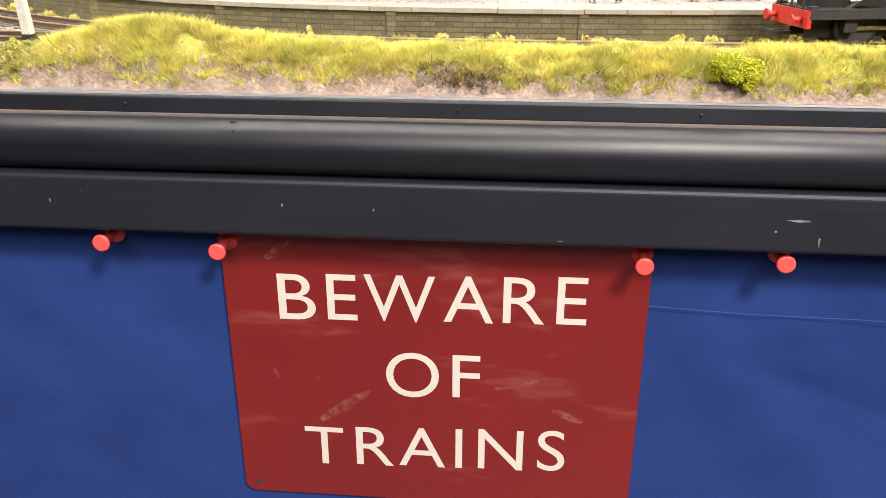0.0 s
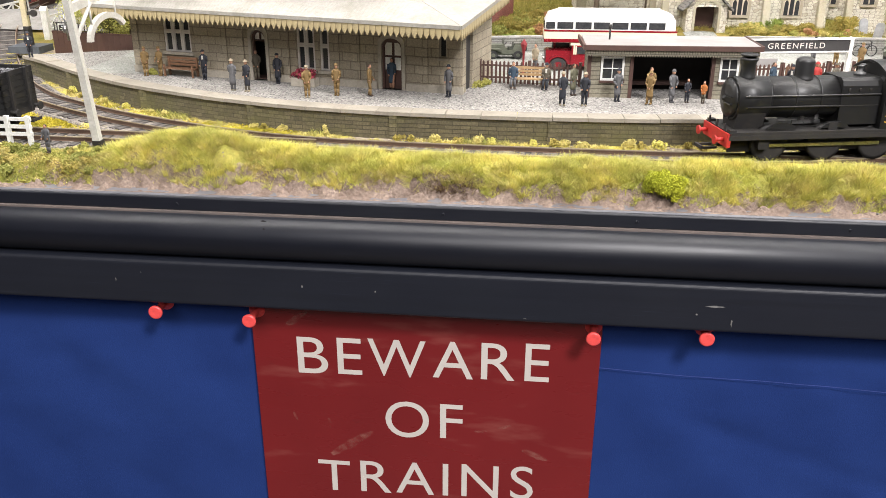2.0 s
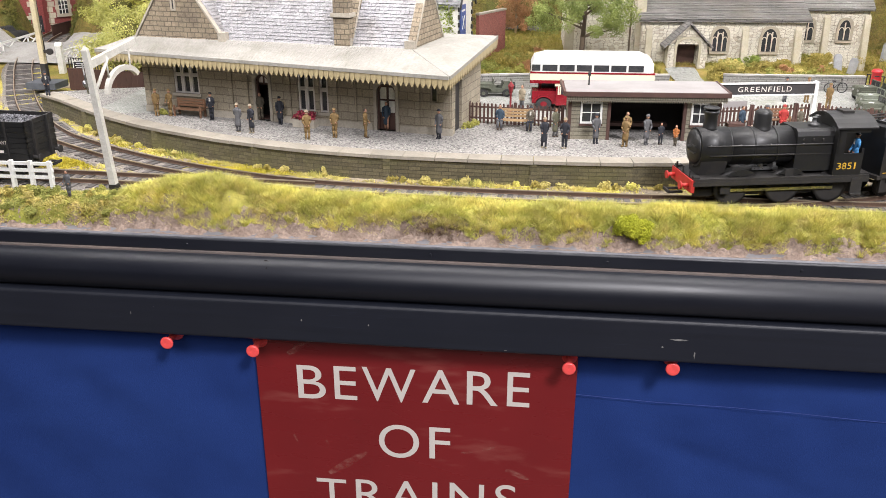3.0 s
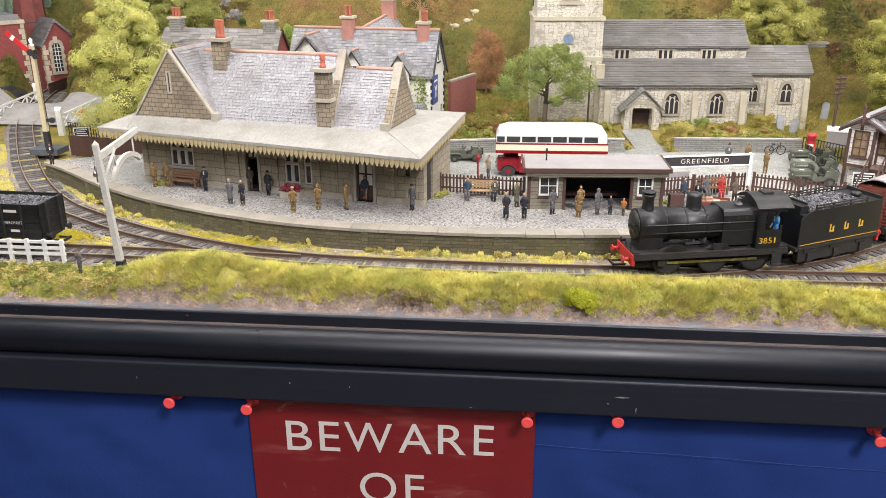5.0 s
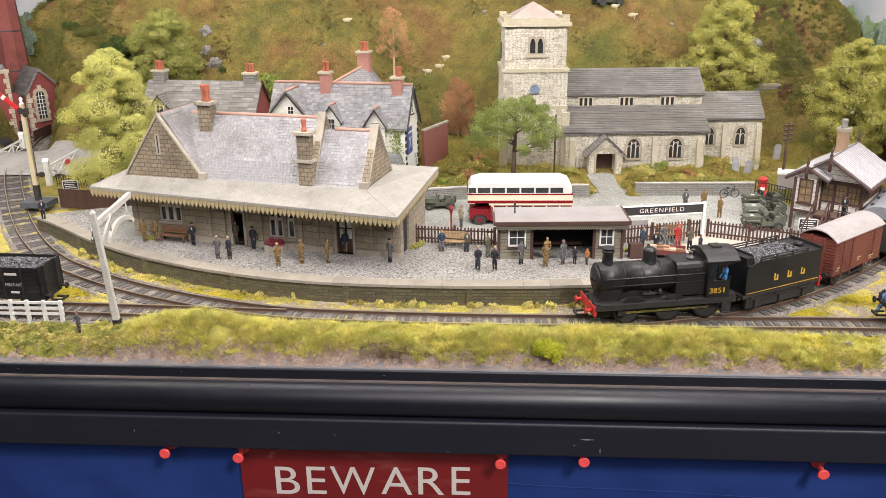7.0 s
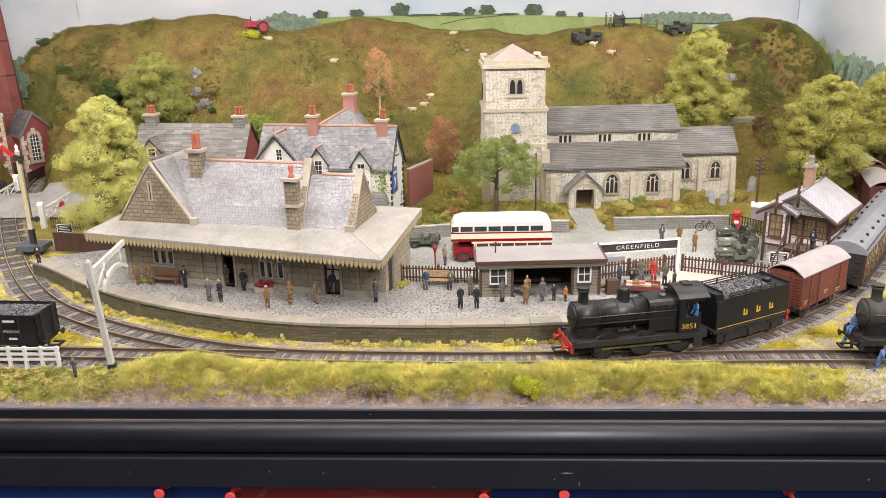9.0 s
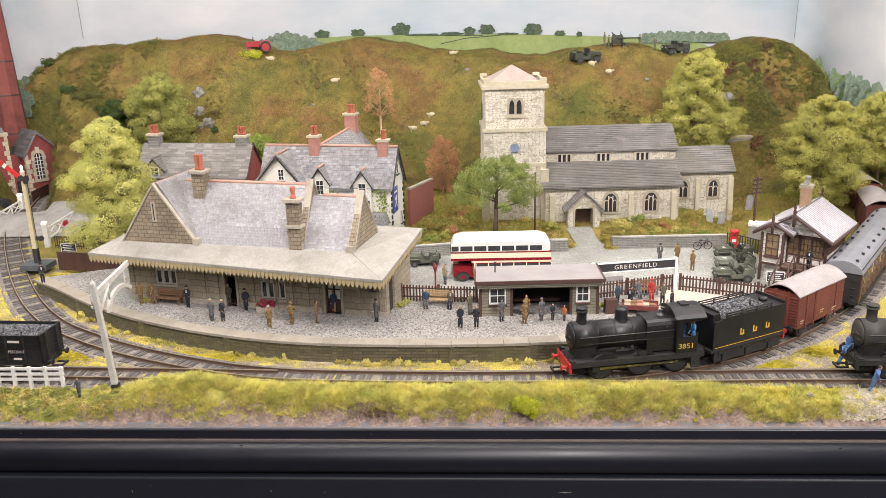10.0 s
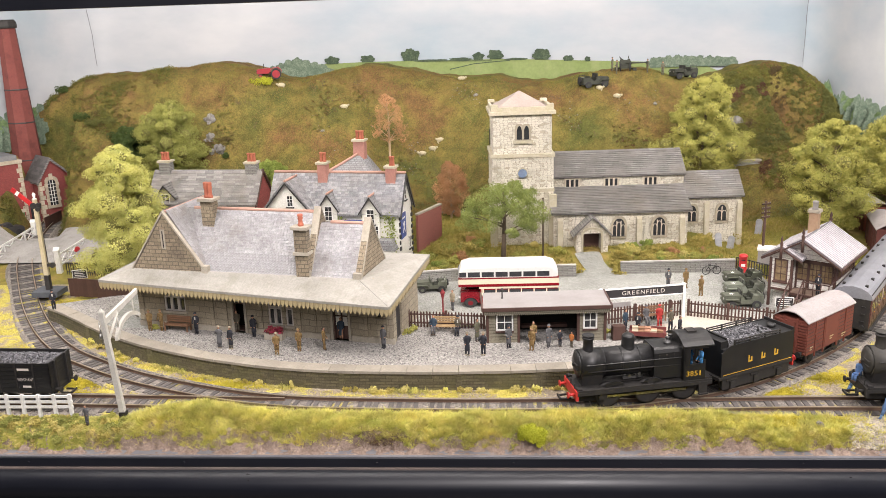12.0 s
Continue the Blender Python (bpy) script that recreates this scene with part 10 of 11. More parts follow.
def scree(name, spots, size, label, seed, mat=None):
    """Loose stones lying together on the slope."""
    rs = random.Random(seed)
    m = M()
    for x, y, spread, n in spots:
        for _ in range(n):
            a, b = rs.gauss(x, spread), rs.gauss(y, spread)
            q = size * rs.uniform(0.4, 1.3)
            m.at(a, b, ground_z(a, b) + 0.2 * q, rs.uniform(-30, 30), rs.uniform(-30, 30), rs.uniform(0, 360))
            m.lathe([(q * rs.uniform(0.5, 0.8), -q * 0.5), (q * rs.uniform(0.8, 1.1), 0), (q * rs.uniform(0.3, 0.7), q * rs.uniform(0.3, 0.6))], (0, 0, 0), 5, 0, False, 1, rs.uniform(0.6, 1))
    ob = part(name, m, mat or STONE_ROCK, fix=False)
    return tagged(ob, label, "stones", "", "stuff")


scree("gully_stones", [(p[0], p[1], 4, 16) for g, d in GULLY for p in g], 1.1, "brown earthy stones lying in the hillside gullies", 4, surf("gully_earth", (0.13, 0.095, 0.065), (0.085, 0.06, 0.042), 6, 1, 0.95, 0.5))
scree("scree", [(-62, 999, 9, 24), (-53, 1016, 8, 18), (-110, 1030, 10, 10), (14, 1088, 8, 16), (36, 1074, 7, 14), (24, 1082, 10, 12), (168, 1050, 8, 20), (179, 1035, 8, 16),
                (-191, 1012, 6, 12), (-130, 990, 22, 16), (400, 1040, 12, 12), (255, 1060, 6, 10), (300, 1065, 7, 8)], 1.15, "small grey stones washed down the hillside gullies", 5)
scree("bank_stones", [(x, 357 + 3 * math.sin(x), 5, 2) for x in range(-320, 330, 14)], 0.6, "small loose stones on the earth bank", 6)


def church_path():
    line = spline([(170, 752, 0), (174, 735, 0), (181, 712, 0), (184, 696, 0)], 4)
    path = [Vector((p.x, p.y, ground_z(p.x, p.y) + 0.8)) for p in line]
    solo("church_path", M().sweep(path, [(-15, 0), (-8, 0.8), (0, 1.0), (8, 0.8), (15, 0)], 0, True, False), YARD, "pale gravel path to the church porch", "path", "structure", fix=False)


church_path()


def crossing_road():
    m = sheet(frange(-720, -430, 24), frange(792, 900, 14), lambda x, y: max(ground_z(x, y), bed_z(x, y)) + 3.2)
    solo("road", m, ROADBED, "pale grey road over the level crossing", "road", "structure", fix=False)


crossing_road()


# ---- plants ----
def tri_mesh(name, verts, mat):
    """Loose triangles from an array of n x 3 x 3 millimetres."""
    n = len(verts)
    me = bpy.data.meshes.new(name)
    me.vertices.add(3 * n)
    me.vertices.foreach_set("co", (verts.reshape(-1) * MM).astype(np.float32))
    me.loops.add(3 * n)
    me.loops.foreach_set("vertex_index", np.arange(3 * n, dtype=np.int32))
    me.polygons.add(n)
    me.polygons.foreach_set("loop_start", np.arange(0, 3 * n, 3, dtype=np.int32))
    me.materials.append(mat)
    me.update()
    me.validate()
    return me


def scatter_leaves(rng, centres, radii, per, size, wild=0.75, squash=1.0):
    """Small leaf triangles laid over the clumps, facing more or less outwards."""
    k = len(centres)
    d = rng.normal(size=(k, per, 3))
    d /= np.linalg.norm(d, axis=2, keepdims=True)
    lump = 1 + 0.16 * np.sin(d[:, :, :1] * 9 + 3 * d[:, :, 1:2]) * np.sin(d[:, :, 2:] * 8 + 2)
    r = radii[:, None, None] * lump * (0.78 + 0.28 * rng.random((k, per, 1)))
    c = (centres[:, None, :] + d * r * np.array([1, 1, squash])).reshape(-1, 3)
    out = d.reshape(-1, 3) + wild * rng.normal(size=(len(c), 3))
    out /= np.linalg.norm(out, axis=1, keepdims=True)
    a = np.cross(out, rng.normal(size=(len(c), 3)))
    a /= np.maximum(np.linalg.norm(a, axis=1, keepdims=True), 1e-6)
    b = np.cross(out, a)
    s = size * (0.5 + 0.9 * rng.random((len(c), 1)))
    return np.stack([c - a * s * 0.5, c + a * s * 0.5, c + b * s * 0.9], 1)


def lobes(rng, seed, n, h, z0, w, depth, lean, shape, lobe_r):
    """Centres and sizes of the leafy lobes of a crown."""
    cs, rs = [], []
    for i in range(n):
        pz = (i + 0.5) / n
        if shape == "cone":
            girth = 1.06 * (1 - pz) ** 0.62 * (0.72 + 0.55 * min(1, pz * 4)) + 0.04
        elif shape == "flat":
            girth = math.sqrt(max(0.02, 1 - (pz * 1.25 - 0.3) ** 2))
        else:
            girth = math.sqrt(max(0.03, 1 - (2 * pz - 0.92) ** 2 * 0.98))
        ang = i * 2.39996 + rng.normal(0, 0.3)
        rad = girth * (0.35 + 0.65 * rng.random() ** 0.5)
        q = lobe_r * w * (0.7 + 0.6 * rng.random()) * (0.62 + 0.38 * girth)
        cs.append((rad * max(0.0, w * 0.5 - q * 0.8) * math.cos(ang) + lean * h * pz, rad * max(0.0, depth * 0.5 - q * 0.8) * math.sin(ang), z0 + (h - z0 - q * 0.7) * pz + q * 0.35))
        rs.append(q)
    return np.array(cs), np.array(rs)


def tree(name, x, y, z, h, w, leaf, label, seed, bare=0.25, n=40, size=1.7, shape="round", lean=0.0, depth=None, lobe_r=0.17, per=1900, fill=True, bark=None, flat=0.85):
    rng = np.random.default_rng(seed)
    depth = depth or w
    t = thing(name, x, y, z, 0, label, "tree", "trees on the layout")
    r = max(1.3, h * (0.034 if shape == "flat" else 0.02))
    z0 = h * bare
    bark = bark or BARK
    fork = Vector((lean * h * 0.3, 0, max(h * 0.3, z0 * 0.9)))
    m = M().cyl((0, 0, -5), (0, 0, 3), r * 1.5, r, 9).cyl((0, 0, 3), fork, r, r * 0.75, 9).cyl(fork, (lean * h, 0, h * 0.78), r * 0.75, r * 0.25, 8)
    part("trunk", m, bark, t)
    cs, rs = lobes(rng, seed, n, h, z0, w, depth, lean, shape, lobe_r)
    for c in cs[::3]:
        a = fork + (Vector((lean * h, 0, h * 0.78)) - fork) * max(0.0, min(0.9, (c[2] - fork.z) / (h * 0.78 - fork.z + 1e-6) - 0.35))
        part("limb", M().cyl(a, Vector(c), r * 0.36, r * 0.1, 5), bark, t)
    # every lobe carries smaller tufts
    k = 9
    d = rng.normal(size=(len(cs), k, 3))
    d /= np.linalg.norm(d, axis=2, keepdims=True)
    tc = (cs[:, None, :] + d * rs[:, None, None] * np.array([0.78, 0.78, 0.78 * flat])).reshape(-1, 3)
    tr = np.repeat(rs, k) * (0.30 + 0.22 * rng.random(len(tc)))
    vs = np.concatenate([scatter_leaves(rng, cs, rs * 0.84, per // 3, size * 1.0, 0.42, flat), scatter_leaves(rng, tc, tr, per // k + 8, size * 0.82, 0.42, flat)])
    part("crown", tri_mesh("crown", vs, leaf), leaf, t)
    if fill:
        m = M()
        # solid dark balls fill each lobe in place of inner shade
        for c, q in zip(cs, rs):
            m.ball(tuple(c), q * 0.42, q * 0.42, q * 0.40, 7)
        part("crown_shade_fill", m, LEAF_CORE, t, "dark filler balls for the shaded inside of the crown", fix=False)
    return t


def on_ground(x, y, sink=2):
    return ground_z(x, y) - sink


tree("lime_tree", -352, 690, 14, 160, 120, LEAF_LIME, "bright lime green tree with dense frothy crown", 3, 0.05, 36, 1.35, "cone", 0.0, None, 0.18, 3600, flat=0.62)
tree("bushy_tree", -398, 965, 66, 128, 112, LEAF_SAGE, "olive green bushy tree on the hillside", 5, 0.04, 40, 1.45, "round", per=2300, flat=0.7)
tree("small_autumn_tree", -89, 998, on_ground(-89, 998), 94, 58, LEAF_RUST, "thin autumn tree with rusty leaves on the hill", 7, 0.3, 34, 0.95, "cone", 0.0, None, 0.13, 260, False, PALE_BARK)
tree("small_autumn_tree", 5, 872, 40, 78, 52, LEAF_RUST, "small rusty autumn tree beside the garden wall", 8, 0.1, 34, 0.95, "round", 0.0, None, 0.17, 900, False, PALE_BARK)
tree("apple_tree", 72, 722, 24, 94, 108, LEAF_APPLE, "spreading green apple tree in the churchyard", 9, 0.42, 34, 1.3, "flat", 0.03, 84, 0.10, 900, False)
tree("leafy_tree", 345, 955, 60, 152, 128, LEAF_OLIVE, "tall yellow-green tree behind the church", 10, 0.02, 48, 1.4, "cone", 0.03, None, 0.15, 2200, flat=0.65)
tree("leafy_tree", 468, 812, 26, 142, 118, LEAF_OLIVE, "large yellow-green tree beyond the signal box", 12, 0.08, 42, 1.45, "round", 0.0, None, 0.16, 2300, flat=0.65)
tree("leafy_tree", 575, 900, 50, 110, 92, LEAF_OLIVE, "yellow-green tree at the end of the layout", 13, 0.08, 38, 1.7, "round")
tree("dark_bush_tree", -250, 930, 62, 52, 60, LEAF_GREEN, "dark green bushy tree behind the cottages", 14, 0.03, 24, 1.6, "round")
tree("dark_bush_tree", -470, 985, 100, 60, 60, SCRUB_DEEP, "dark green hillside bush", 15, 0.02, 26, 1.6, "round")


def shrub(x, y, z, r, h, leaf, label, seed, per=70, size=1.9, name="shrub", group="shrubs", stems=14):
    rng = np.random.default_rng(abs(seed))
    cs = np.stack([rng.normal(0, r * 0.42, stems), rng.normal(0, r * 0.38, stems), h * (0.15 + 0.6 * rng.random(stems))], 1)
    vs = scatter_leaves(rng, cs, r * (0.26 + 0.2 * rng.random(stems)), int(per * 1.7), size * 0.7, 0.9)
    ob = part(name, tri_mesh(name, vs, leaf), leaf, None, "", True, (x, y, z))
    return tagged(ob, label, "shrub", group)


shrub(89, 357, -1.0, 9, 10, BUSH_LIME, "bright yellow-green bush on the earth bank", 4, 260, 1.15, "bright_bush", "", 30)
shrub(93, 354.5, -4, 6, 6, BUSH_LIME, "low bright green growth on the earth bank", 6, 170, 1.1, "bright_bush", "", 16)
part("flower_mass", tri_mesh("flower_mass", scatter_leaves(np.random.default_rng(9), np.random.default_rng(8).normal(0, 1, (14, 3)) * (4.2, 1.6, 1.0) + (0, 0, 8.5), np.full(14, 2.4), 60, 1.5), FLOWER), FLOWER, TUB, "mass of pink flowers")
rnd = random.Random(77)
# churchyard and garden shrubs
for i in range(46):
    x = rnd.choice([rnd.uniform(195, 345), rnd.uniform(195, 345), rnd.uniform(-10, 140)])
    y = rnd.uniform(722, 742) if x > 308 else rnd.uniform(722, 765) if x > 150 else rnd.uniform(700, 775)
    shrub(x, y, ground_z(x, y) - 0.5, rnd.uniform(5, 10), rnd.uniform(4, 11), rnd.choice([SCRUB_OCHRE, SCRUB_OCHRE, LEAF_OLIVE, LEAF_GREEN, GRASS_STRAW]), "low mixed shrub in the churchyard", 100 + i)
for i in range(26):
    x = rnd.uniform(-34, 46)
    y = rnd.uniform(716, 800) if x > -8 else rnd.uniform(704, 742)
    shrub(x, y, ground_z(x, y) - 0.5, rnd.uniform(5, 12), rnd.uniform(4, 12), rnd.choice([SCRUB_OCHRE, LEAF_RUST, LEAF_GREEN, SCRUB_OCHRE, LEAF_SAGE]), "ochre and rusty garden shrub below the brick wall", 300 + i)
for i in range(30):
    x, y = rnd.uniform(205, 352), rnd.uniform(720, 760)
    shrub(x, y, ground_z(x, y) - 0.5, rnd.uniform(4, 8), rnd.uniform(3, 8), rnd.choice([SCRUB_OCHRE, GRASS_STRAW, LEAF_OLIVE, LEAF_SAGE, LEAF_RUST]), "straggling straw and green shrub in the churchyard", 400 + i, 60, 1.5)
for x, y, s in ((152, 708, 9), (146, 716, 8), (202, 715, 10), (206, 735, 11), (200, 700, 8), (368, 812, 12), (314, 790, 9), (302, 768, 10)):
    shrub(x, y, ground_z(x, y), s, s * 1.3, SCRUB_OCHRE, "ochre shrub beside the church path", int(x + y))
# hillside scrub: thick cover at both ends of the hill, thin elsewhere
def scrub_cover(name, mat, spots, label, seed, per=60, size=2.3, squash=0.8):
    rng = np.random.default_rng(seed)
    cs = np.array([(x, y, ground_z(x, y) + 0.35 * q) for x, y, q in spots])
    q = np.array([p[2] for p in spots])
    ob = part(name, tri_mesh(name, scatter_leaves(rng, cs, q, per, size, 0.9, squash), mat), mat)
    return tagged(ob, label, "scrub", "", "stuff")


def hill_scrub():
    rs = random.Random(88)
    bag = {0: [], 1: [], 2: [], 3: []}
    thin = {0: [], 1: [], 2: [], 3: []}
    for i in range(4800):
        x = rs.uniform(385, 660)
        y = rs.uniform(940, 1150)
        if y > 1150 - 0.5 * max(0, 470 - x) or (y < 1075 and 488 < x < 562) or (y < 990 and x < 430):
            continue
        v = wob(x, y, 34, 12.0)
        if y > 1108 + 16 * wob(x, 0, 28, 3.0) and x < 585:
            continue
        bag[3 if v > 0.36 else 2 if v < -0.34 else 1 if v > -0.05 else 0].append((x, y, rs.uniform(1.8, 5.0)))
    for i in range(900):
        x, y = rs.uniform(470, 605), rs.uniform(1068, 1112)
        v = wob(x, y, 34, 12.0)
        bag[3 if v > 0.36 else 2 if v < -0.34 else 1 if v > -0.05 else 0].append((x, y, rs.uniform(1.8, 4.6)))
    for i in range(500):
        x, y = rs.uniform(430, 600), rs.uniform(1080, 1140)
        thin[rs.choice((0, 1, 1, 3))].append((x, y, rs.uniform(0.8, 2.4)))
    # brown growth along the gullies also darkens them in place of shadow
    for g, d in GULLY:
        for p, q in zip(g, g[1:]):
            for i in range(9):
                f = i / 9
                thin[rs.choice((1, 3, 3))].append((p[0] + (q[0] - p[0]) * f + rs.gauss(0, 5), p[1] + (q[1] - p[1]) * f, rs.uniform(0.8, 2.2)))
    for i in range(2600):
        x, y = rs.uniform(-655, -440), rs.uniform(930, 1130)
        v = wob(x, y, 45, 5)
        if v < -0.12:
            continue
        (bag if v > 0.14 else thin)[rs.choice((0, 1, 1)) if v > 0.12 else rs.choice((1, 3))].append((x, y, rs.uniform(1.6, 6)))
    for i in range(150):
        x, y = rs.uniform(-430, 380), rs.uniform(895, 1000)
        if wob(x, y, 50, 8) < 0.16:
            continue
        thin[rs.choice((1, 1, 2, 3, 3))].append((x, y, rs.uniform(1.4, 4.0)))
    for x, y, sp, n, k in ((-350, 1008, 6, 40, 3), (-336, 1014, 7, 30, 3), (-368, 1000, 8, 40, 3), (-330, 1050, 14, 12, 3), (-89, 1000, 14, 14, 0), (-60, 985, 22, 16, 3), (255, 1008, 18, 26, 3), (120, 1060, 16, 8, 0), (270, 1000, 16, 14, 2), (-190, 1030, 16, 14, 3),
                           (-140, 1075, 14, 10, 0), (20, 940, 14, 20, 0), (60, 930, 18, 20, 0), (-545, 1020, 18, 26, 0), (-500, 1035, 16, 16, 0), (395, 1075, 8, 8, 3), (-600, 1110, 10, 14, 0)):
        for _ in range(n * 2):
            thin[rs.choice((k, 1, 3))].append((rs.gauss(x, sp), rs.gauss(y, sp * 0.8), rs.uniform(1.0, 3.4)))
    for k, (mt, lb) in enumerate(((SCRUB, "dark green scrub on the hillside"), (SCRUB_MID, "mid green scrub on the hillside"), (SCRUB_RED, "dull red-brown bramble on the hillside"), (SCRUB_BROWN, "brown scrub on the hillside"))):
        scrub_cover("hillside_scrub", mt, bag[k], lb, 40 + k, 64, 1.5)
        if thin[k]:
            scrub_cover("low_growth", (SCRUB_MID, SCRUB_MID, SCRUB_RED, SCRUB_HEATH)[k], thin[k], lb.replace("on the", "thinly spread over the"), 50 + k, 34, 1.5, 0.4)


hill_scrub()
# deep green bushes at the far end of the hill
rs_bush = random.Random(31)
for bx, by, br in ((-640, 1090, 15), (-622, 1108, 12), (-648, 1062, 13), (-640, 1030, 15), (-628, 1004, 14), (-652, 1012, 12), (-560, 1032, 14), (-540, 1024, 13), (-518, 1030, 12), (-585, 1046, 10), (-600, 985, 12), (-500, 1012, 12), (-430, 1040, 9), (-332, 1000, 8)):
    shrub(bx, by, ground_z(bx, by) - 1, br, br * rs_bush.uniform(0.6, 0.9), rs_bush.choice([SCRUB_DEEP, SCRUB_DEEP, SCRUB]), "deep green bush on the hillside", int(bx * 2 + by), 90, 2.0)
shrub(-289, 1078, ground_z(-289, 1078), 13, 6, BUSH_LIME, "bright green tuft under the tractor", 55, 90, 2.0)
# weeds at the platform foot and by the building
for i, p in enumerate(EDGE[6:-4]):
    if rnd.random() < (0.85 if p.x > -10 else 0.4):
        shrub(p.x + rnd.uniform(-4, 4), p.y - rnd.uniform(2, 6), 0.5, rnd.uniform(2.5, 5), rnd.uniform(2.5, 7), rnd.choice([GRASS_YELLOW, SCRUB_OCHRE, GRASS_STRAW]), "straggling yellow weed at the platform foot", 600 + i, 34, 1.5, "weed", "platform weeds", 9)
for x, y in ((-14, 532), (-20, 524), (-268, 541), (160, 530), (163, 522)):
    shrub(x, y, 17, 4.5, 4, LEAF_OLIVE, "green weed tuft on the platform", int(x * 3 + y), 40, 1.4, "weed", "platform weeds", 9)
# low growth at the front corner by the white fence
for i in range(84):
    x, y = rnd.uniform(-380, -222), rnd.uniform(357, 384)
    shrub(x, y, ground_z(x, y) - 0.4, rnd.uniform(2.5, 6.5), rnd.uniform(1.8, 6), rnd.choice([SCRUB_OCHRE, LEAF_OLIVE, LEAF_SAGE, GRASS_STRAW, LEAF_SAGE]), "low mixed undergrowth beside the siding", 800 + i, 46, 1.5, "undergrowth", "undergrowth", 10)


def blades(name, xy, length, width, mat, label, rng, spread=0.55, lift=0.0):
    """Upright grass fibres, one triangle each."""
    n = len(xy)
    z = np.array([ground_z(float(a), float(b)) for a, b in xy])
    base = np.column_stack([xy, z + lift])
    ang = rng.random(n) * 6.283
    side = np.column_stack([np.cos(ang), np.sin(ang), np.zeros(n)]) * width
    ln = length * (0.5 + 0.8 * rng.random(n))[:, None]
    tip = base + np.column_stack([rng.normal(0, spread, n), rng.normal(-0.15, spread, n), np.ones(n)]) * ln
    vs = np.stack([base - side, base + side, tip], 1)
    ob = part(name, tri_mesh(name, vs, mat), mat)
    return tagged(ob, label, "grass", "", "stuff")


rng = np.random.default_rng(42)


def bank_grass():
    pts = []
    rs = random.Random(12)
    while len(pts) < 210000:
        x, y = rs.uniform(-460, 470), rs.uniform(353, 390)
        edge = bank_edge(x)
        if y < edge - 5 or (y < edge and rs.random() < 0.6):
            continue
        if x < -225 and rs.random() < 0.55:
            continue
        if x > 318 and rs.random() < 0.85:
            continue
        if y > 386 and rs.random() < 0.5:
            continue
        if wob(x, y, 8, 1.1) < -0.34 or (x > 236 and y > 366 + 8 * wob(x, 0, 20, 3) and rs.random() < 0.8):
            continue
        pts.append((x, y))
    pts = np.array(pts)
    left = pts[:, 0] < -228 + 10 * np.sin(pts[:, 1] * 0.4)
    low = pts[left]
    pick = np.array([wob(a, b, 11, 17.0) for a, b in low])
    for sel, mt, lb in ((pick < -0.12, LEAF_SAGE, "low sage green growth"), ((pick >= -0.12) & (pick < 0.14), GRASS_STRAW, "short straw coloured growth"), (pick >= 0.14, LEAF_OLIVE, "low olive growth")):
        blades("undergrowth_mat", low[sel], 1.5, 0.3, mt, lb + " in front of the siding", rng, 1.0)
    pts = pts[~left]
    tuft = np.array([wob(a, b, 17, 7.0) for a, b in pts])
    for pick, ln, mt, lb in ((tuft > 0.06, 2.3, GRASS_LIME, "soft lime green static grass along the earth bank"), ((tuft <= 0.06) & (tuft > -0.2), 2.5, GRASS_YELLOW, "yellow-green static grass along the earth bank"),
                             (tuft <= -0.2, 2.4, GRASS_STRAW, "straw coloured static grass along the earth bank")):
        blades("bank_grass", pts[pick], ln, 0.15, mt, lb, rng, 0.8)
    long = pts[(tuft > -0.3) & (np.array([wob(a, b, 6, 15.0) for a, b in pts]) > 0.22)]
    blades("bank_grass", long, 4.0, 0.15, GRASS_YELLOW, "longer yellow tufts of static grass on the earth bank", rng, 0.75)
    # single tufts, their fibres leaning outwards
    spots = pts[rng.permutation(len(pts))[:3000]]
    spots = spots[[wob(a, b, 12, 30.0) > -0.15 for a, b in spots]]
    kinds = rng.integers(0, 5, len(spots))
    for k, (mt, lb) in enumerate(((GRASS_YELLOW, "yellow"), (GRASS_STRAW, "straw"), (GRASS_LIME, "lime green"), (GRASS_YELLOW, "bright yellow"), (LEAF_OLIVE, "olive"))):
        c = np.repeat(spots[kinds == k], 46, axis=0)
        u = rng.normal(0, 0.5, (len(c), 2))
        base = np.column_stack([c + 1.9 * u, np.repeat([ground_z(float(a), float(b)) for a, b in spots[kinds == k]], 46)])
        ang = rng.random(len(c)) * 6.283
        side = np.column_stack([np.cos(ang), np.sin(ang), np.zeros(len(c))]) * 0.17
        tip = base + np.column_stack([0.95 * u + rng.normal(0, 0.18, (len(c), 2)), np.ones(len(c))]) * (2.6 + 3.2 * rng.random((len(c), 1)))
        ob = part("grass_tuft_mat", tri_mesh("grass_tuft_mat", np.stack([base - side, base + side, tip], 1), mt), mt)
        tagged(ob, "scattered " + lb + " grass tufts on the earth bank", "grass", "", "stuff")
    rs = random.Random(13)
    fr = np.array([(rs.uniform(-300, 330), rs.gauss(361, 2.4)) for _ in range(9000)])
    fr = fr[[wob(a, 0, 30, 9.4) > -0.02 for a, b in fr]]
    blades("bank_grass", fr, 4.6, 0.16, GRASS_STRAW, "dry trailing grass on the face of the earth bank", rng, 0.9)
    tw = np.array([(rs.gauss(rs.choice((-28, -22, -16, 40, 150)), 9), rs.gauss(358.5, 2.2)) for _ in range(900)])
    blades("twig_mat", tw, 4.2, 0.22, TWIG, "dark dead twigs and roots in the earth bank", rng, 1.3)


bank_grass()


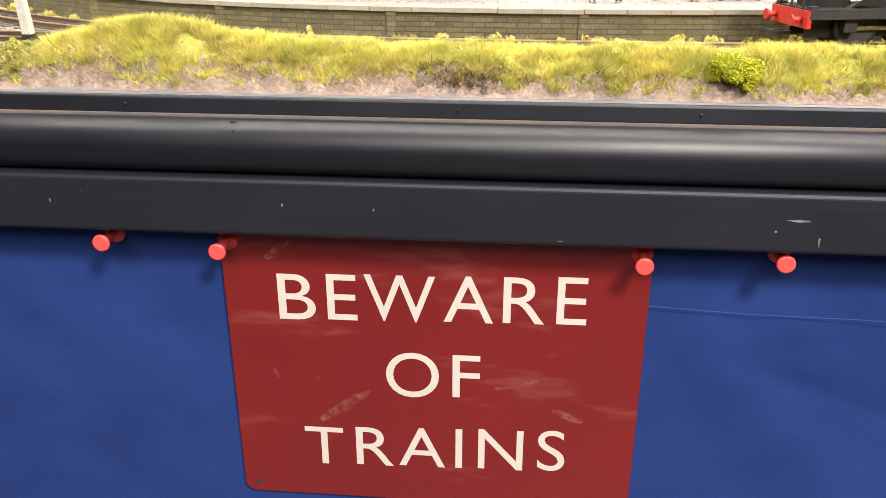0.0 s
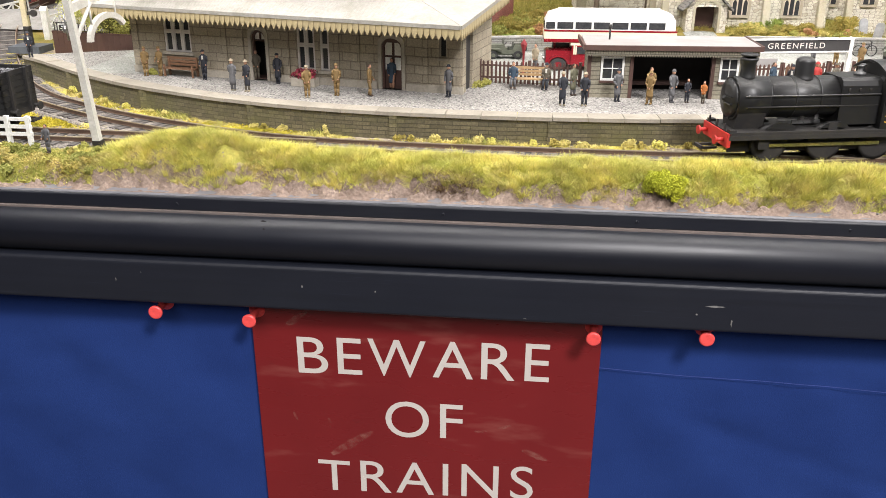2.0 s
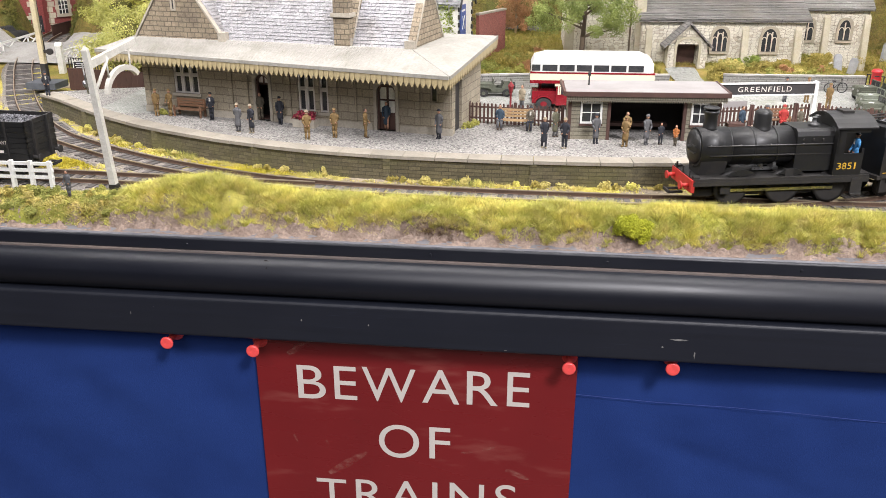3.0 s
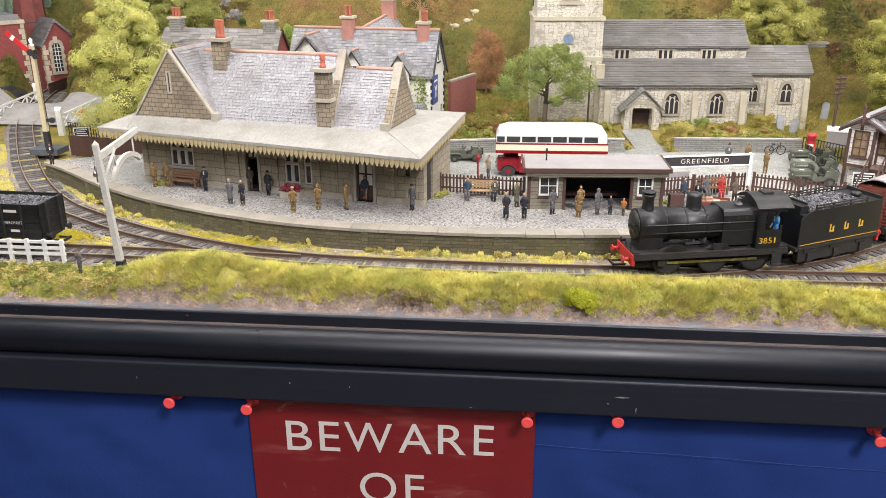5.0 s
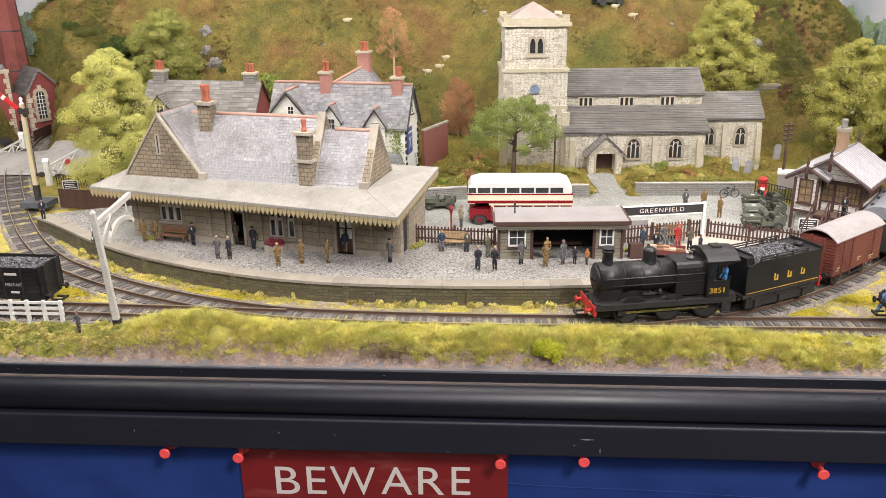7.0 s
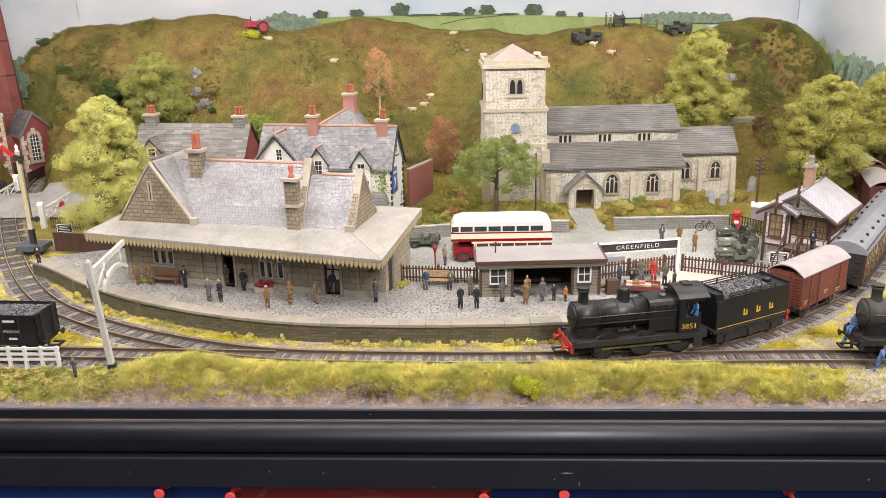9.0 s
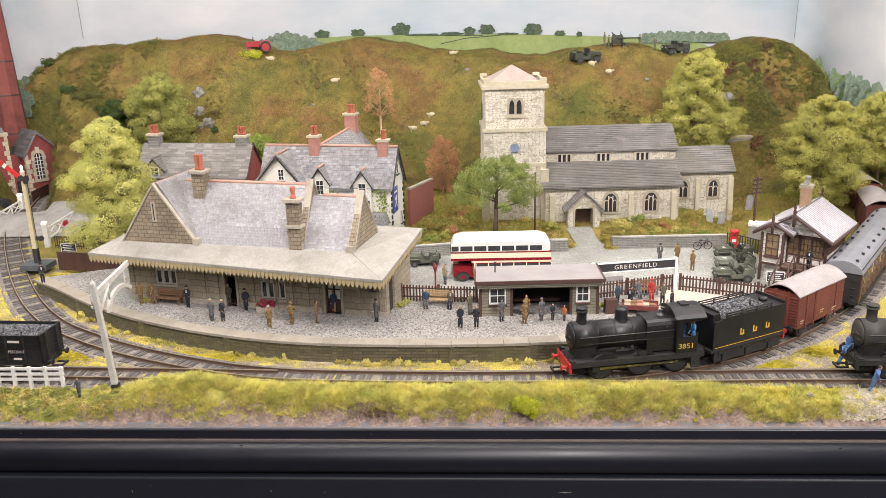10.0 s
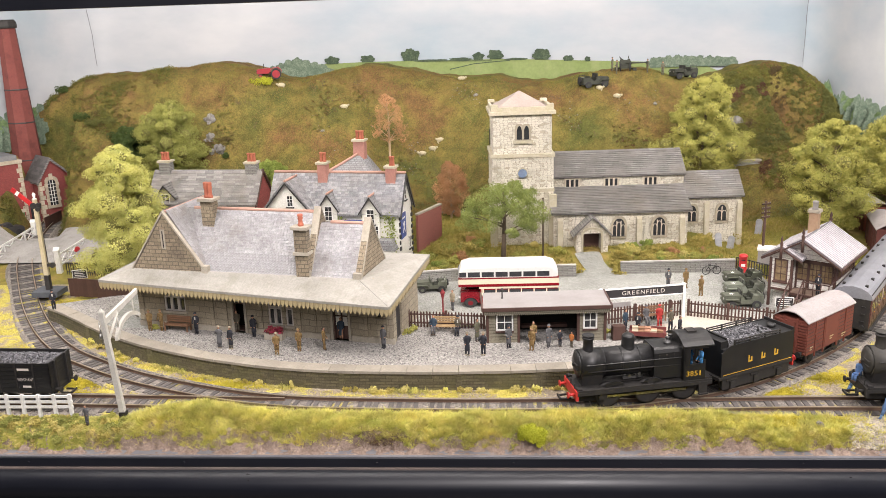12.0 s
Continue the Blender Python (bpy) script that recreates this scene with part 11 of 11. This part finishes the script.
def other_grass():
    rs = random.Random(14)
    pts = []
    while len(pts) < 120000:
        x, y = rs.uniform(-640, 640), rs.uniform(882, 1150)
        if min(abs(x - 525), abs(x + 605)) < 26 and y > 860:
            continue
        pts.append((x, y))
    pts = np.array(pts)
    tone_at = np.array([wob(a, b, 75, 21.0) + 0.5 * wob(a, b, 24, 5.0) + 0.2 * rs.gauss(0, 1) for a, b in pts])
    for pick, mt, lb in ((tone_at < -0.22, GRASS_MOOR, "short brown static grass on the hillside"), ((tone_at >= -0.22) & (tone_at < 0.16), GRASS_HILL, "short olive brown static grass on the hillside"),
                         (tone_at >= 0.16, GRASS_DOWN, "short green static grass on the hillside")):
        blades("hill_grass", pts[pick], 2.3, 0.34, mt, lb, rng, 0.6)
    pts = []
    while len(pts) < 42000:
        x, y = rs.uniform(-60, 500), rs.uniform(706, 880)
        if 152 < x < 206 and y < 760:
            continue
        pts.append((x, y))
    blades("churchyard_grass", np.array(pts), 3.2, 0.34, GRASS_YARD, "yellow-green rough grass round the church", rng, 0.6)
    pts = []
    while len(pts) < 24000:
        x, y = rs.uniform(-520, 470), rs.uniform(396, 640)
        d = min(((x - p.x) ** 2 + (y - p.y) ** 2) for p in LOOP[::5])
        if wob(x, y, 30, 3.3) < -0.08 or (d < 13 ** 2 and (d < 6 or rs.random() < 0.93)) or y > 430 + 0.0 and -330 < x < 330 and y > float(np.interp(x, [p.x for p in EDGE], [p.y for p in EDGE])) - 2:
            continue
        pts.append((x, y))
    blades("trackside_grass", np.array(pts[::2]), 1.6, 0.3, GRASS_YELLOW, "short yellow grass beside the tracks", rng, 0.7, 0.3)
    blades("trackside_moss", np.array(pts[1::2]), 1.0, 0.4, MOSS, "yellow-brown moss beside the tracks", rng, 1.0, 0.3)


other_grass()


def moss_patch():
    """Bright yellow moss beside the parked locomotive."""
    rs = random.Random(16)
    pts = [(rs.gauss(280, 27), rs.gauss(380, 7)) for _ in range(16000)]
    pts = np.array([p for p in pts if p[1] < 392 and wob(p[0], p[1], 22, 4.2) > -0.25])
    blades("moss_patch", pts, 1.3, 0.35, MOSS, "bright yellow moss beside the siding", rng, 0.9, 0.2)
    for cx, cy, sx, sy, n in ((-303, 453, 15, 9, 5000), (-275, 417, 20, 3.5, 4500), (-300, 426, 14, 4, 3000), (-224, 413, 7, 5, 1600), (-194, 456, 16, 6, 2600), (-165, 447, 18, 4, 2600), (286, 432, 15, 5, 3600), (338, 457, 14, 6, 2600),
                              (255, 441, 12, 5, 2200), (-345, 480, 18, 16, 3600), (-395, 520, 12, 20, 3000), (-300, 495, 16, 10, 2600), (-420, 470, 30, 20, 4000), (-415, 650, 16, 14, 3000)):
        q = np.array([(rs.gauss(cx, sx), rs.gauss(cy, sy)) for _ in range(n)])
        q = q[[wob(a, b, 13, 9.0) > -0.2 for a, b in q]]
        blades("moss_patch", q, 1.1, 0.4, MOSS, "soft yellow moss between the tracks", rng, 1.0, 0.5)


moss_patch()


def platform_foot():
    """Straggling yellow growth along the foot of the platform wall."""
    rs = random.Random(15)
    pts, high = [], []
    while len(pts) < 7000:
        p = EDGE[rs.randrange(4, len(EDGE) - 3)]
        x, y = p.x + rs.uniform(-6, 6), p.y - abs(rs.gauss(2, 3.2)) - 0.5
        v = wob(x, y, 26, 6.1)
        if v < -0.12:
            continue
        (high if v > 0.34 and rs.random() < 0.5 else pts).append((x, y))
    blades("foot_moss", np.array(pts), 1.4, 0.32, GRASS_STRAW, "low yellow moss along the platform foot", rng, 0.9, 0.3)
    blades("foot_weeds", np.array(high), 3.8, 0.26, LEAF_OLIVE, "straggling yellow-green weeds along the platform foot", rng, 0.6, 0.3)


platform_foot()
